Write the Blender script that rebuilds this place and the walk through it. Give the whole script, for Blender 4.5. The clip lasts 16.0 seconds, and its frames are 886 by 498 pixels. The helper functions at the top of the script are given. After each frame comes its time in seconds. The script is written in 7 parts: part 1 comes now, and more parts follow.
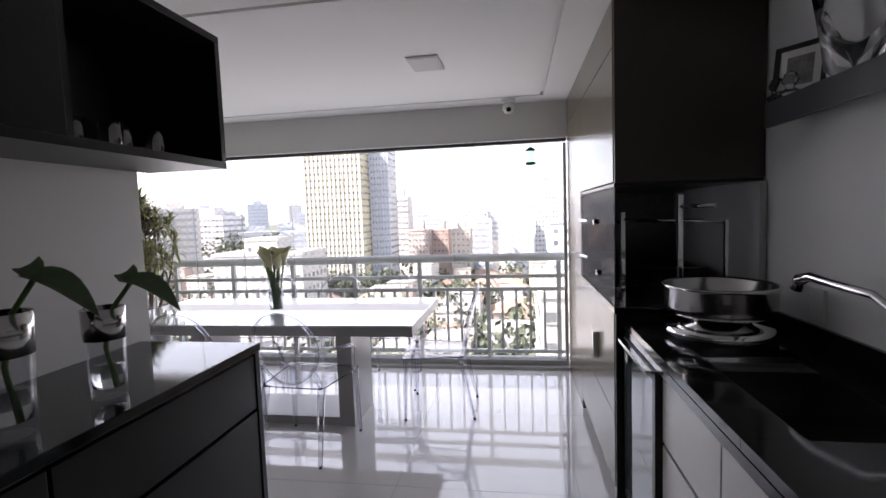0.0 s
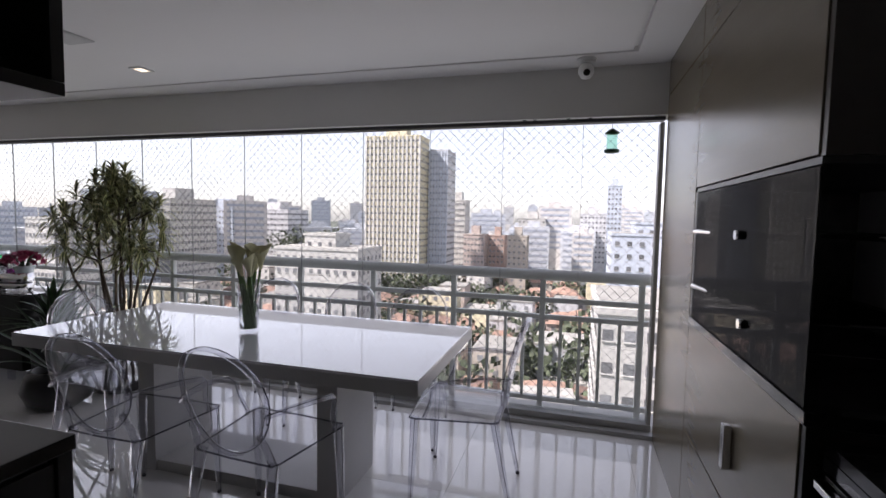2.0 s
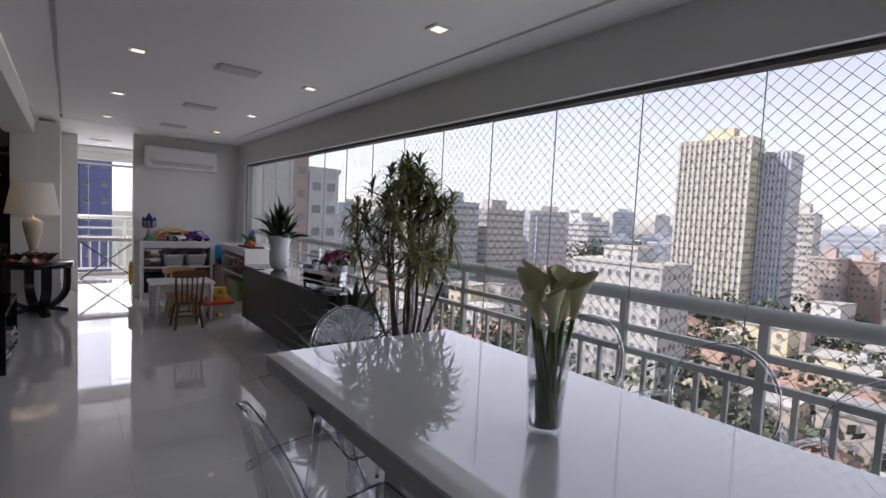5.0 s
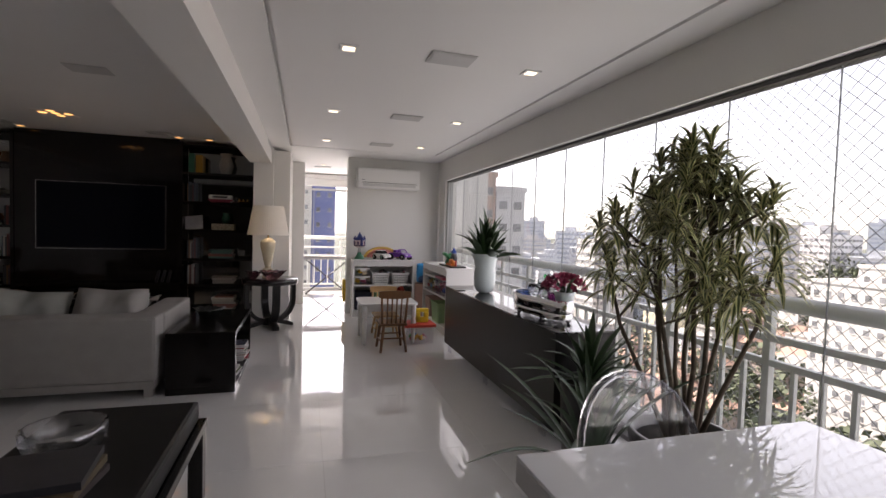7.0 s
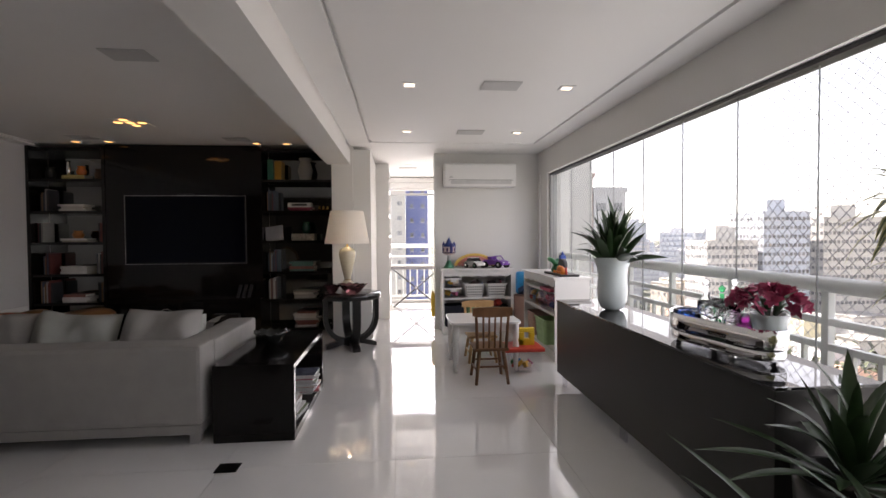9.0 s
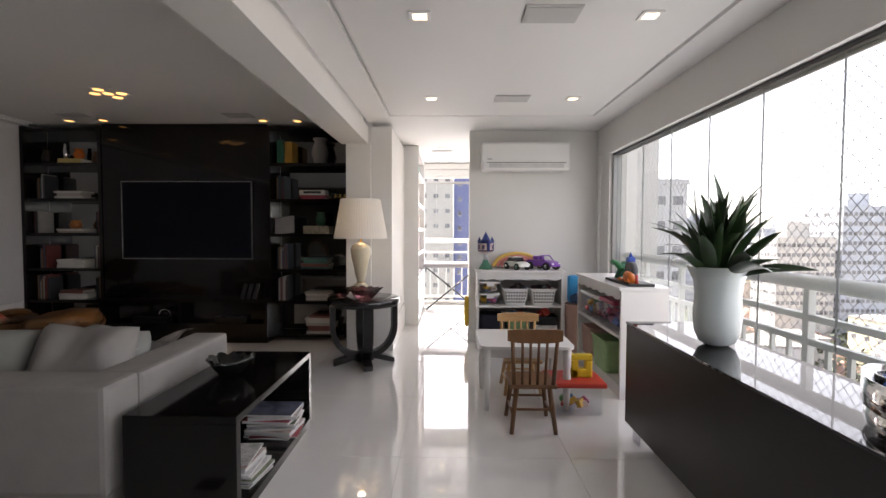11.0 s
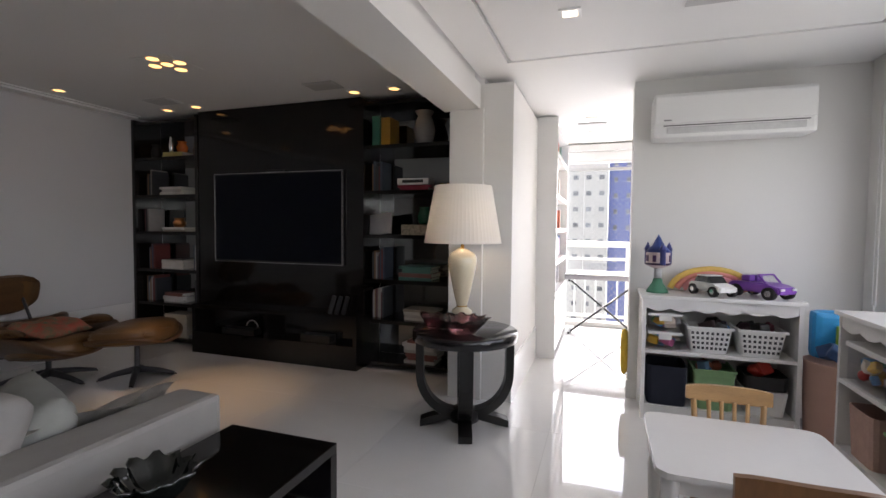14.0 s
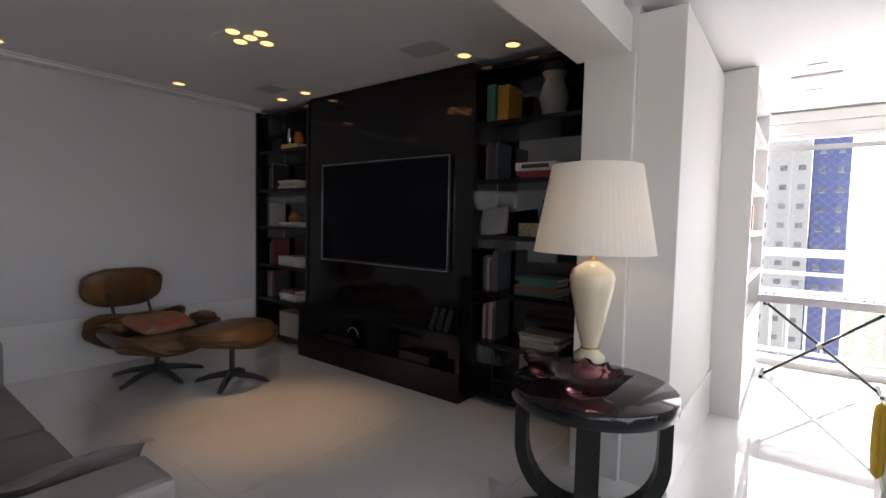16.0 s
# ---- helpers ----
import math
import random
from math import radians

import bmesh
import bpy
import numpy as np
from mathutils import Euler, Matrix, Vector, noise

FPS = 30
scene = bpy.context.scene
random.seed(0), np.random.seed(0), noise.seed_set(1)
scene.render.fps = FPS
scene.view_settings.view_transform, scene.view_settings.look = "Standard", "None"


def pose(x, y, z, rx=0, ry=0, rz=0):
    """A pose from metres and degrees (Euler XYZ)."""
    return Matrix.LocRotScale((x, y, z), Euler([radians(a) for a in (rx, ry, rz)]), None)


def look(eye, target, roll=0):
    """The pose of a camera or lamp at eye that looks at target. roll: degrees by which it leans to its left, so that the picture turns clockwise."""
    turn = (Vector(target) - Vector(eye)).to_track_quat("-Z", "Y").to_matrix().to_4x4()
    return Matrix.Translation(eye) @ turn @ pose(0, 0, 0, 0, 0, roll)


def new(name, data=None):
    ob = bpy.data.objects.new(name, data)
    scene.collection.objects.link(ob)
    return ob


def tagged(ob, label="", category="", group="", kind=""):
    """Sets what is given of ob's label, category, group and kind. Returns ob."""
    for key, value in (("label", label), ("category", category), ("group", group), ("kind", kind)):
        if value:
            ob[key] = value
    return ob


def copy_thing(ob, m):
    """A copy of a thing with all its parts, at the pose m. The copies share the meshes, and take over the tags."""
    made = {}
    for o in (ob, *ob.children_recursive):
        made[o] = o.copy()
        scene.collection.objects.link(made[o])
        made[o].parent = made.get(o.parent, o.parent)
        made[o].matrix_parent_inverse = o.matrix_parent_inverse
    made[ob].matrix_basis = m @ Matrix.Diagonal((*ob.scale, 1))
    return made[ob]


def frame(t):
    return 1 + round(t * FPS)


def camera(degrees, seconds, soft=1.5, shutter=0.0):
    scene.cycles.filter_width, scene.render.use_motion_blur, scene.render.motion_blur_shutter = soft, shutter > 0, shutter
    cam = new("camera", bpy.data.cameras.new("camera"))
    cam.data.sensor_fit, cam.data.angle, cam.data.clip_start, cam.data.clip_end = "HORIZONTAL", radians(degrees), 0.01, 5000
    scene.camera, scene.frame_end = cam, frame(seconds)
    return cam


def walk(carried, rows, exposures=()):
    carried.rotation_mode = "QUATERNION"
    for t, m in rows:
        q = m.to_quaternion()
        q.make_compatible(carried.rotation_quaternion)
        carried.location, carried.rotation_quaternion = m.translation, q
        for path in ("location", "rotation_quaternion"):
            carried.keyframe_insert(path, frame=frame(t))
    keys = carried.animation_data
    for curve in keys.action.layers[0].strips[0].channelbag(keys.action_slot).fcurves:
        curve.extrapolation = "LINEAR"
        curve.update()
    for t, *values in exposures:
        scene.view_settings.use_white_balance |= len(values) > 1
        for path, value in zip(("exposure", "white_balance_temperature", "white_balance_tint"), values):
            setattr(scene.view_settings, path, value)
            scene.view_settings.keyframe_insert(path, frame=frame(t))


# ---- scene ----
cam = camera(86.9, 16.0)
PATH = [
    (0, (0.165, 0.026, 1.465), (-0.147, 1.996, 1.314), -2.0),
    (0.5, (0.121, 0.244, 1.452), (-0.221, 2.208, 1.297), -1.3),
    (1, (0.118, 0.521, 1.453), (-0.285, 2.474, 1.31), -0.3),
    (1.5, (0.132, 0.802, 1.439), (-0.325, 2.744, 1.304), 0.1),
    (2, (0.092, 1.077, 1.423), (-0.45, 2.998, 1.291), 1.1),
    (2.5, (-0.005, 1.346, 1.403), (-0.619, 3.246, 1.287), 2.0),
    (3, (-0.09, 1.607, 1.397), (-0.833, 3.459, 1.269), 2.4),
    (3.5, (-0.206, 1.779, 1.407), (-1.145, 3.54, 1.272), 2.5),
    (4, (-0.356, 1.925, 1.401), (-1.544, 3.527, 1.249), 2.5),
    (4.5, (-0.563, 2.027, 1.395), (-1.936, 3.475, 1.258), 2.8),
    (5, (-0.767, 2.133, 1.384), (-2.323, 3.383, 1.257), 2.8),
    (5.2, (-0.838, 2.163, 1.386), (-2.444, 3.349, 1.266), 2.8),
    (7.5, (-1.94, 2.272, 1.315), (-3.895, 2.691, 1.241), 1.2),
    (8, (-2.19, 2.279, 1.295), (-4.165, 2.589, 1.229), 0.7),
    (8.5, (-2.43, 2.314, 1.288), (-4.415, 2.553, 1.231), 0.2),
    (9, (-2.673, 2.428, 1.276), (-4.665, 2.606, 1.224), -0.4),
    (11.3, (-3.833, 2.678, 1.29), (-5.83, 2.608, 1.216), 0.5),
    (11.5, (-3.922, 2.685, 1.264), (-5.918, 2.583, 1.197), 0.7),
    (12, (-4.196, 2.687, 1.281), (-6.185, 2.486, 1.211), 1.1),
    (12.5, (-4.444, 2.715, 1.281), (-6.425, 2.442, 1.212), 0.8),
    (13, (-4.716, 2.743, 1.302), (-6.677, 2.358, 1.229), 0.9),
    (13.5, (-4.969, 2.717, 1.296), (-6.896, 2.189, 1.216), 0.9),
    (14, (-5.222, 2.691, 1.303), (-7.112, 2.042, 1.214), 0.5),
    (14.5, (-5.484, 2.696, 1.315), (-7.331, 1.933, 1.224), 0.3),
    (15, (-5.714, 2.664, 1.317), (-7.491, 1.751, 1.213), 0.9),
    (15.5, (-5.938, 2.583, 1.31), (-7.629, 1.519, 1.211), 1.3),
    (16, (-6.184, 2.522, 1.322), (-7.771, 1.31, 1.209), 1.3),
]
walk(cam, [(t, look(eye, target, roll)) for t, eye, target, roll in PATH],
     exposures=[(0.0, 2.5, 6500, 23), (1.5, 1.9, 6500, 23), (2.5, 1.25, 6350, 23), (5.0, 1.32, 6350, 23), (7.5, 2.3, 7100, 24), (9.0, 2.5, 7000, 22), (13.0, 2.72, 6850, 20), (14.5, 2.74, 6500, 19), (16.0, 2.65, 6500, 19)])

# ---- daylight and lamps ----
world = bpy.data.worlds.new("sky")
scene.world = world
world.use_nodes = True
wn = world.node_tree.nodes
sky = wn.new("ShaderNodeTexSky")
sky.sky_type, sky.sun_disc = "NISHITA", False
SUN_EL, SUN_AZ = 48.0, 238.0          # degrees; azimuth clockwise from +y
sky.sun_elevation, sky.sun_rotation = radians(SUN_EL), radians(SUN_AZ)
sky.air_density, sky.dust_density, sky.ozone_density = 1.0, 0.8, 1.6
wn["Background"].inputs[1].default_value = 0.095
haze = wn.new("ShaderNodeHueSaturation")          # thin urban haze pales the sky
haze.inputs["Saturation"].default_value = 0.36
world.node_tree.links.new(sky.outputs[0], haze.inputs["Color"])
world.node_tree.links.new(haze.outputs[0], wn["Background"].inputs[0])

sun = new("sun", bpy.data.lights.new("sun", "SUN"))
sun.data.energy, sun.data.angle, sun.data.color = 3.4, radians(1.5), (1.0, 0.95, 0.87)
sd = Vector((math.sin(radians(SUN_AZ)) * math.cos(radians(SUN_EL)), math.cos(radians(SUN_AZ)) * math.cos(radians(SUN_EL)), math.sin(radians(SUN_EL))))
sun.matrix_world = Matrix.Translation((0, 0, 50)) @ sd.to_track_quat("Z", "Y").to_matrix().to_4x4()


def window_light(name, x, y, z, rz, w, h, power):
    """Daylight of the sky entering through a glazed opening."""
    lamp = new(name, bpy.data.lights.new(name, "AREA"))
    lamp.data.shape, lamp.data.size, lamp.data.size_y, lamp.data.energy = "RECTANGLE", w, h, power
    lamp.data.color = (0.93, 0.96, 1.0)
    lamp.matrix_world = pose(x, y, z, 90, 0, rz)
    return lamp


window_light("balcony_daylight", -4.05, 4.36, 1.15, 180, 9.2, 1.9, 9)
window_light("far_daylight", -11.68, 2.65, 1.15, -90, 1.9, 2.0, 7.5)

# ---- materials ----


def mat(name, col, rough=0.5, metal=0.0, var=0.08, scale=3.0, fine=60.0, bump=0.0, coat=0.0, rvar=0.0, col2=None, spec=0.5, rand=0.0, stretch=(1, 1, 1)):
    m = bpy.data.materials.new(name)
    m.use_nodes = True
    nt = m.node_tree
    n, l = nt.nodes, nt.links
    p = n["Principled BSDF"]
    p.inputs["Metallic"].default_value = metal
    p.inputs["Coat Weight"].default_value = coat
    p.inputs["Specular IOR Level"].default_value = spec
    tc = n.new("ShaderNodeTexCoord")
    mp = n.new("ShaderNodeMapping")
    mp.inputs["Scale"].default_value = stretch
    l.new(tc.outputs["Object"], mp.inputs["Vector"])
    a, b = n.new("ShaderNodeTexNoise"), n.new("ShaderNodeTexNoise")
    a.inputs["Scale"].default_value, b.inputs["Scale"].default_value = scale, fine
    a.inputs["Detail"].default_value, b.inputs["Detail"].default_value = 5, 3
    l.new(mp.outputs[0], a.inputs["Vector"]), l.new(mp.outputs[0], b.inputs["Vector"])
    mx = n.new("ShaderNodeMix")
    mx.inputs[0].default_value = 0.35
    l.new(a.outputs[0], mx.inputs[2]), l.new(b.outputs[0], mx.inputs[3])
    rmp = n.new("ShaderNodeMapRange")
    rmp.inputs[1].default_value, rmp.inputs[2].default_value = 0.3, 0.7
    l.new(mx.outputs[0], rmp.inputs[0])
    cm = n.new("ShaderNodeMix")
    cm.data_type = "RGBA"
    lo = col2 or tuple(c * (1 - var) for c in col)
    hi = col if col2 else tuple(min(1, c * (1 + var)) for c in col)
    cm.inputs[6].default_value, cm.inputs[7].default_value = (*lo, 1), (*hi, 1)
    l.new(rmp.outputs[0], cm.inputs[0])
    out = cm.outputs[2]
    if rand:
        oi, hs, mr = n.new("ShaderNodeObjectInfo"), n.new("ShaderNodeHueSaturation"), n.new("ShaderNodeMapRange")
        mr.inputs[3].default_value, mr.inputs[4].default_value = 1 - rand, 1 + rand
        l.new(oi.outputs["Random"], mr.inputs[0]), l.new(mr.outputs[0], hs.inputs["Value"]), l.new(out, hs.inputs["Color"])
        out = hs.outputs[0]
    l.new(out, p.inputs["Base Color"])
    if rvar:
        rr = n.new("ShaderNodeMapRange")
        rr.inputs[3].default_value, rr.inputs[4].default_value = max(0, rough - rvar), rough + rvar
        l.new(a.outputs[0], rr.inputs[0]), l.new(rr.outputs[0], p.inputs["Roughness"])
    else:
        p.inputs["Roughness"].default_value = rough
    if bump:
        bp = n.new("ShaderNodeBump")
        bp.inputs["Strength"].default_value, bp.inputs["Distance"].default_value = bump, 0.01
        l.new(mx.outputs[0], bp.inputs["Height"]), l.new(bp.outputs[0], p.inputs["Normal"])
    return m


def thin_glass(name, tint=(0.97, 0.985, 0.98), gloss=0.45, base=0.025, rough=0.0):
    m = bpy.data.materials.new(name)
    m.use_nodes = True
    n, l = m.node_tree.nodes, m.node_tree.links
    n.remove(n["Principled BSDF"])
    t, g, f, x = n.new("ShaderNodeBsdfTransparent"), n.new("ShaderNodeBsdfGlossy"), n.new("ShaderNodeLayerWeight"), n.new("ShaderNodeMixShader")
    pw, ma = n.new("ShaderNodeMath"), n.new("ShaderNodeMath")
    pw.operation, ma.operation = "POWER", "MULTIPLY_ADD"
    pw.inputs[1].default_value, ma.inputs[1].default_value, ma.inputs[2].default_value = 4.0, gloss, base
    f.inputs["Blend"].default_value = 0.5
    l.new(f.outputs["Facing"], pw.inputs[0]), l.new(pw.outputs[0], ma.inputs[0])
    t.inputs[0].default_value = (*tint, 1)
    g.inputs["Roughness"].default_value = rough
    l.new(ma.outputs[0], x.inputs[0]), l.new(t.outputs[0], x.inputs[1]), l.new(g.outputs[0], x.inputs[2]), l.new(x.outputs[0], n["Material Output"].inputs[0])
    return m


def solid_glass(name, tint=(1, 1, 1), ior=1.45, rough=0.0):
    m = bpy.data.materials.new(name)
    m.use_nodes = True
    p = m.node_tree.nodes["Principled BSDF"]
    p.inputs["Base Color"].default_value = (*tint, 1)
    p.inputs["Transmission Weight"].default_value, p.inputs["IOR"].default_value, p.inputs["Roughness"].default_value = 1, ior, rough
    return m


def glow(name, col, strength):
    m = bpy.data.materials.new(name)
    m.use_nodes = True
    p = m.node_tree.nodes["Principled BSDF"]
    p.inputs["Base Color"].default_value = (*col, 1)
    p.inputs["Emission Color"].default_value, p.inputs["Emission Strength"].default_value = (*col, 1), strength
    return m


PAINT = mat("wall_paint", (0.74, 0.73, 0.70), 0.65, var=0.03, scale=1.2, fine=220, bump=0.04)
CEIL = mat("ceiling_paint", (0.82, 0.815, 0.80), 0.7, var=0.02, scale=0.8, fine=150, bump=0.02)
TILE = mat("porcelain_tile", (0.85, 0.845, 0.83), 0.03, var=0.025, scale=1.6, fine=9, rvar=0.012, coat=0.9, rand=0.012, spec=0.9)
GROUT = mat("grout", (0.42, 0.41, 0.39), 0.8)
TAUPE = mat("taupe_lacquer", (0.165, 0.138, 0.096), 0.22, var=0.06, scale=2, fine=40, stretch=(1, 1, 8), rvar=0.05, coat=0.08, spec=0.35)
BLACK = mat("black_lacquer", (0.008, 0.0075, 0.007), 0.30, var=0.15, scale=4, fine=90, rvar=0.012, spec=0.4)
EBONY = mat("ebony_wood", (0.006, 0.0048, 0.0042), 0.07, var=0.4, scale=2.5, fine=45, stretch=(1, 1, 0.08), bump=0.004, spec=0.4)
BROWNP = mat("dark_brown_lacquer", (0.045, 0.036, 0.028), 0.3, var=0.15, scale=2, fine=40, rvar=0.05)
NICHE = mat("grey_green_stone", (0.11, 0.112, 0.11), 0.15, var=0.2, scale=20, fine=200)
NICHEB = mat("grey_glass_lining", (0.55, 0.555, 0.54), 0.15, var=0.04, scale=6, fine=60, coat=0.3)
EBONY_H = mat("ebony_wood_flat", (0.006, 0.005, 0.0044), 0.10, var=0.3, scale=2.5, fine=45, stretch=(0.1, 1, 1), bump=0.006, spec=0.35)
GRANITE = mat("black_granite", (0.010, 0.010, 0.011), 0.08, var=0.5, scale=30, fine=320, rvar=0.02)
STEEL = mat("brushed_steel", (0.62, 0.61, 0.60), 0.16, metal=1, var=0.06, fine=120, rvar=0.04)
CHROME = mat("chrome", (0.8, 0.8, 0.8), 0.05, metal=1, var=0.02)
ALU = mat("grey_aluminium", (0.46, 0.46, 0.45), 0.4, metal=0.2, var=0.04)
DARKALU = mat("dark_aluminium", (0.05, 0.05, 0.055), 0.4, var=0.1)
RAILW = mat("white_powder_coat", (0.86, 0.86, 0.84), 0.35, var=0.04, scale=6, rvar=0.05)
WHITE = mat("white_lacquer", (0.80, 0.79, 0.77), 0.25, var=0.02, scale=3)
GLOSSW = mat("white_glass", (0.74, 0.75, 0.76), 0.03, var=0.01, scale=2, spec=1.0, coat=0.8)
TABGREY = mat("grey_table_edge", (0.46, 0.455, 0.45), 0.3, var=0.04)
PLASTICW = mat("white_plastic", (0.80, 0.80, 0.78), 0.4, var=0.02)
VENT = mat("grey_vent", (0.55, 0.55, 0.54), 0.6, var=0.05)
FABRIC = mat("linen_fabric", (0.30, 0.285, 0.27), 0.9, var=0.08, scale=8, fine=420, bump=0.25)
FABRIC2 = mat("cushion_fabric", (0.30, 0.305, 0.28), 0.9, var=0.1, scale=8, fine=420, bump=0.3)
THROWF = mat("woven_throw", (0.52, 0.50, 0.46), 0.95, var=0.2, scale=20, fine=260, bump=0.4)
LEATHER = mat("cognac_leather", (0.16, 0.080, 0.027), 0.42, var=0.2, scale=9, fine=160, bump=0.12, rvar=0.08)
WALNUT = mat("walnut_shell", (0.10, 0.050, 0.022), 0.35, var=0.3, scale=3, fine=30, stretch=(1, 6, 6), bump=0.03)
PINE = mat("honey_wood", (0.18, 0.082, 0.030), 0.4, var=0.22, scale=4, fine=40, stretch=(6, 6, 1), bump=0.03, rvar=0.06)
PINE_L = mat("light_honey_wood", (0.50, 0.30, 0.13), 0.4, var=0.18, scale=4, fine=40, stretch=(1, 6, 6), bump=0.03)
BRASS = mat("brass", (0.62, 0.42, 0.14), 0.25, metal=1, var=0.1)
SCREEN = mat("tv_screen", (0.003, 0.004, 0.008), 0.05, var=0.05, spec=0.08)
PANE = thin_glass("window_glass")
ACRYL = thin_glass("clear_polycarbonate", (0.965, 0.968, 0.98), 0.55, 0.05)
# Darker tint that paints refraction along the rims of clear plastic.
ACRYLE = thin_glass("refraction_line_tint", (0.45, 0.45, 0.50), 0.7, 0.10)
ACRYLB = thin_glass("polycarbonate_bar", (0.90, 0.90, 0.93), 0.9, 0.10)
GLASS = solid_glass("clear_glass")
WATER = solid_glass("water", (0.97, 0.99, 0.98), 1.33)
LAMPGLOW = glow("downlight_glow", (1.0, 0.86, 0.62), 0.55)
WARMGLOW = glow("warm_spot_glow", (1.0, 0.52, 0.17), 0.42)
NETM = mat("net_cord", (0.34, 0.34, 0.36), 0.8)
LEAF = mat("dark_green_leaf", (0.035, 0.075, 0.026), 0.35, var=0.4, scale=12, fine=60, col2=(0.016, 0.04, 0.014))
LEAFY = mat("cream_leaf_margin", (0.54, 0.53, 0.26), 0.4, var=0.2, scale=12)
LEAFG = mat("green_leaf_centre", (0.07, 0.105, 0.03), 0.4, var=0.3, scale=12)
ALOE = mat("aloe_leaf", (0.045, 0.085, 0.04), 0.45, var=0.3, scale=14, col2=(0.02, 0.045, 0.022))
LILY = mat("lily_leaf", (0.20, 0.28, 0.16), 0.35, var=0.3, scale=12, fine=60, col2=(0.11, 0.17, 0.09))
STEM = mat("green_stem", (0.10, 0.20, 0.05), 0.45, var=0.2, scale=20)
BARK = mat("brown_stem", (0.10, 0.075, 0.05), 0.8, var=0.3, scale=25, bump=0.3)
SOIL = mat("soil", (0.03, 0.022, 0.016), 0.95, var=0.4, scale=40, bump=0.5)
PETALW = mat("cream_petal", (0.62, 0.60, 0.36), 0.5, var=0.1, scale=12)
PETALM = mat("magenta_petal", (0.33, 0.03, 0.09), 0.55, var=0.35, scale=25)
POTB = mat("black_pot", (0.014, 0.014, 0.014), 0.3, var=0.2)
OPAL = mat("opal_white_glass", (0.66, 0.74, 0.74), 0.12, var=0.03, coat=0.5)
CREAMC = mat("cream_ceramic", (0.66, 0.58, 0.42), 0.15, var=0.08, scale=9, coat=0.6)
CRYSTAL = thin_glass("cut_crystal", (0.86, 0.87, 0.89), 0.9, 0.22, 0.03)
AMETHYST = solid_glass("amethyst_glass", (0.56, 0.26, 0.32), 1.4)
BLUEG = solid_glass("blue_glass", (0.04, 0.16, 0.62), 1.5)
GREENG = solid_glass("green_glass", (0.05, 0.42, 0.16), 1.5)
SHADE = bpy.data.materials.new("pleated_fabric_shade")
SHADE.use_nodes = True
_p = SHADE.node_tree.nodes["Principled BSDF"]
_p.inputs["Base Color"].default_value, _p.inputs["Roughness"].default_value = (0.84, 0.83, 0.80, 1), 0.9
_tr = SHADE.node_tree.nodes.new("ShaderNodeBsdfTranslucent")
_tr.inputs[0].default_value = (0.88, 0.84, 0.77, 1)
_mx = SHADE.node_tree.nodes.new("ShaderNodeMixShader")
_mx.inputs[0].default_value = 0.35
SHADE.node_tree.links.new(_p.outputs[0], _mx.inputs[1]), SHADE.node_tree.links.new(_tr.outputs[0], _mx.inputs[2])
SHADE.node_tree.links.new(_mx.outputs[0], SHADE.node_tree.nodes["Material Output"].inputs[0])
_cols = {}


def paintc(col, rough=0.45, var=0.12):
    key = (*[round(c, 3) for c in col], rough)
    if key not in _cols:
        _cols[key] = mat("coloured_%d" % len(_cols), col, rough, var=var, scale=14, fine=90)
    return _cols[key]


# ---- mesh helpers ----


def box(bm, x0, x1, y0, y1, z0, z1, mi=0, bevel=0.0):
    v = [bm.verts.new((x, y, z)) for x in (x0, x1) for y in (y0, y1) for z in (z0, z1)]
    fs = [bm.faces.new([v[i] for i in q]) for q in ((0, 1, 3, 2), (4, 6, 7, 5), (0, 4, 5, 1), (2, 3, 7, 6), (0, 2, 6, 4), (1, 5, 7, 3))]
    for f in fs:
        f.material_index = mi
    if bevel:
        bmesh.ops.bevel(bm, geom=list({e for f in fs for e in f.edges}), offset=bevel, segments=2, affect="EDGES", profile=0.6)
    return bm


def boxes(*bs, bevel=0.0):
    bm = bmesh.new()
    for b in bs:
        box(bm, *b, bevel=bevel)
    return bm


def tube(bm, pts, r, seg=8, mi=0, cap=True):
    """A round bar along pts; r one radius or one for each point."""
    pts = [Vector(p) for p in pts]
    rs = r if isinstance(r, (list, tuple)) else [r] * len(pts)
    rings, up = [], None
    for i, p in enumerate(pts):
        d = (pts[min(i + 1, len(pts) - 1)] - pts[max(i - 1, 0)]).normalized()
        if up is None:
            up = d.orthogonal().normalized()
        else:
            up = (up - d * up.dot(d))
            up = up.normalized() if up.length > 1e-6 else d.orthogonal().normalized()
        s = d.cross(up)
        rings.append([bm.verts.new(p + (up * math.cos(2 * math.pi * k / seg) + s * math.sin(2 * math.pi * k / seg)) * rs[i]) for k in range(seg)])
    for a, b in zip(rings, rings[1:]):
        for k in range(seg):
            f = bm.faces.new((a[k], a[(k + 1) % seg], b[(k + 1) % seg], b[k]))
            f.smooth, f.material_index = True, mi
    if cap:
        bm.faces.new(rings[0][::-1]).material_index = mi
        bm.faces.new(rings[-1]).material_index = mi
    return bm


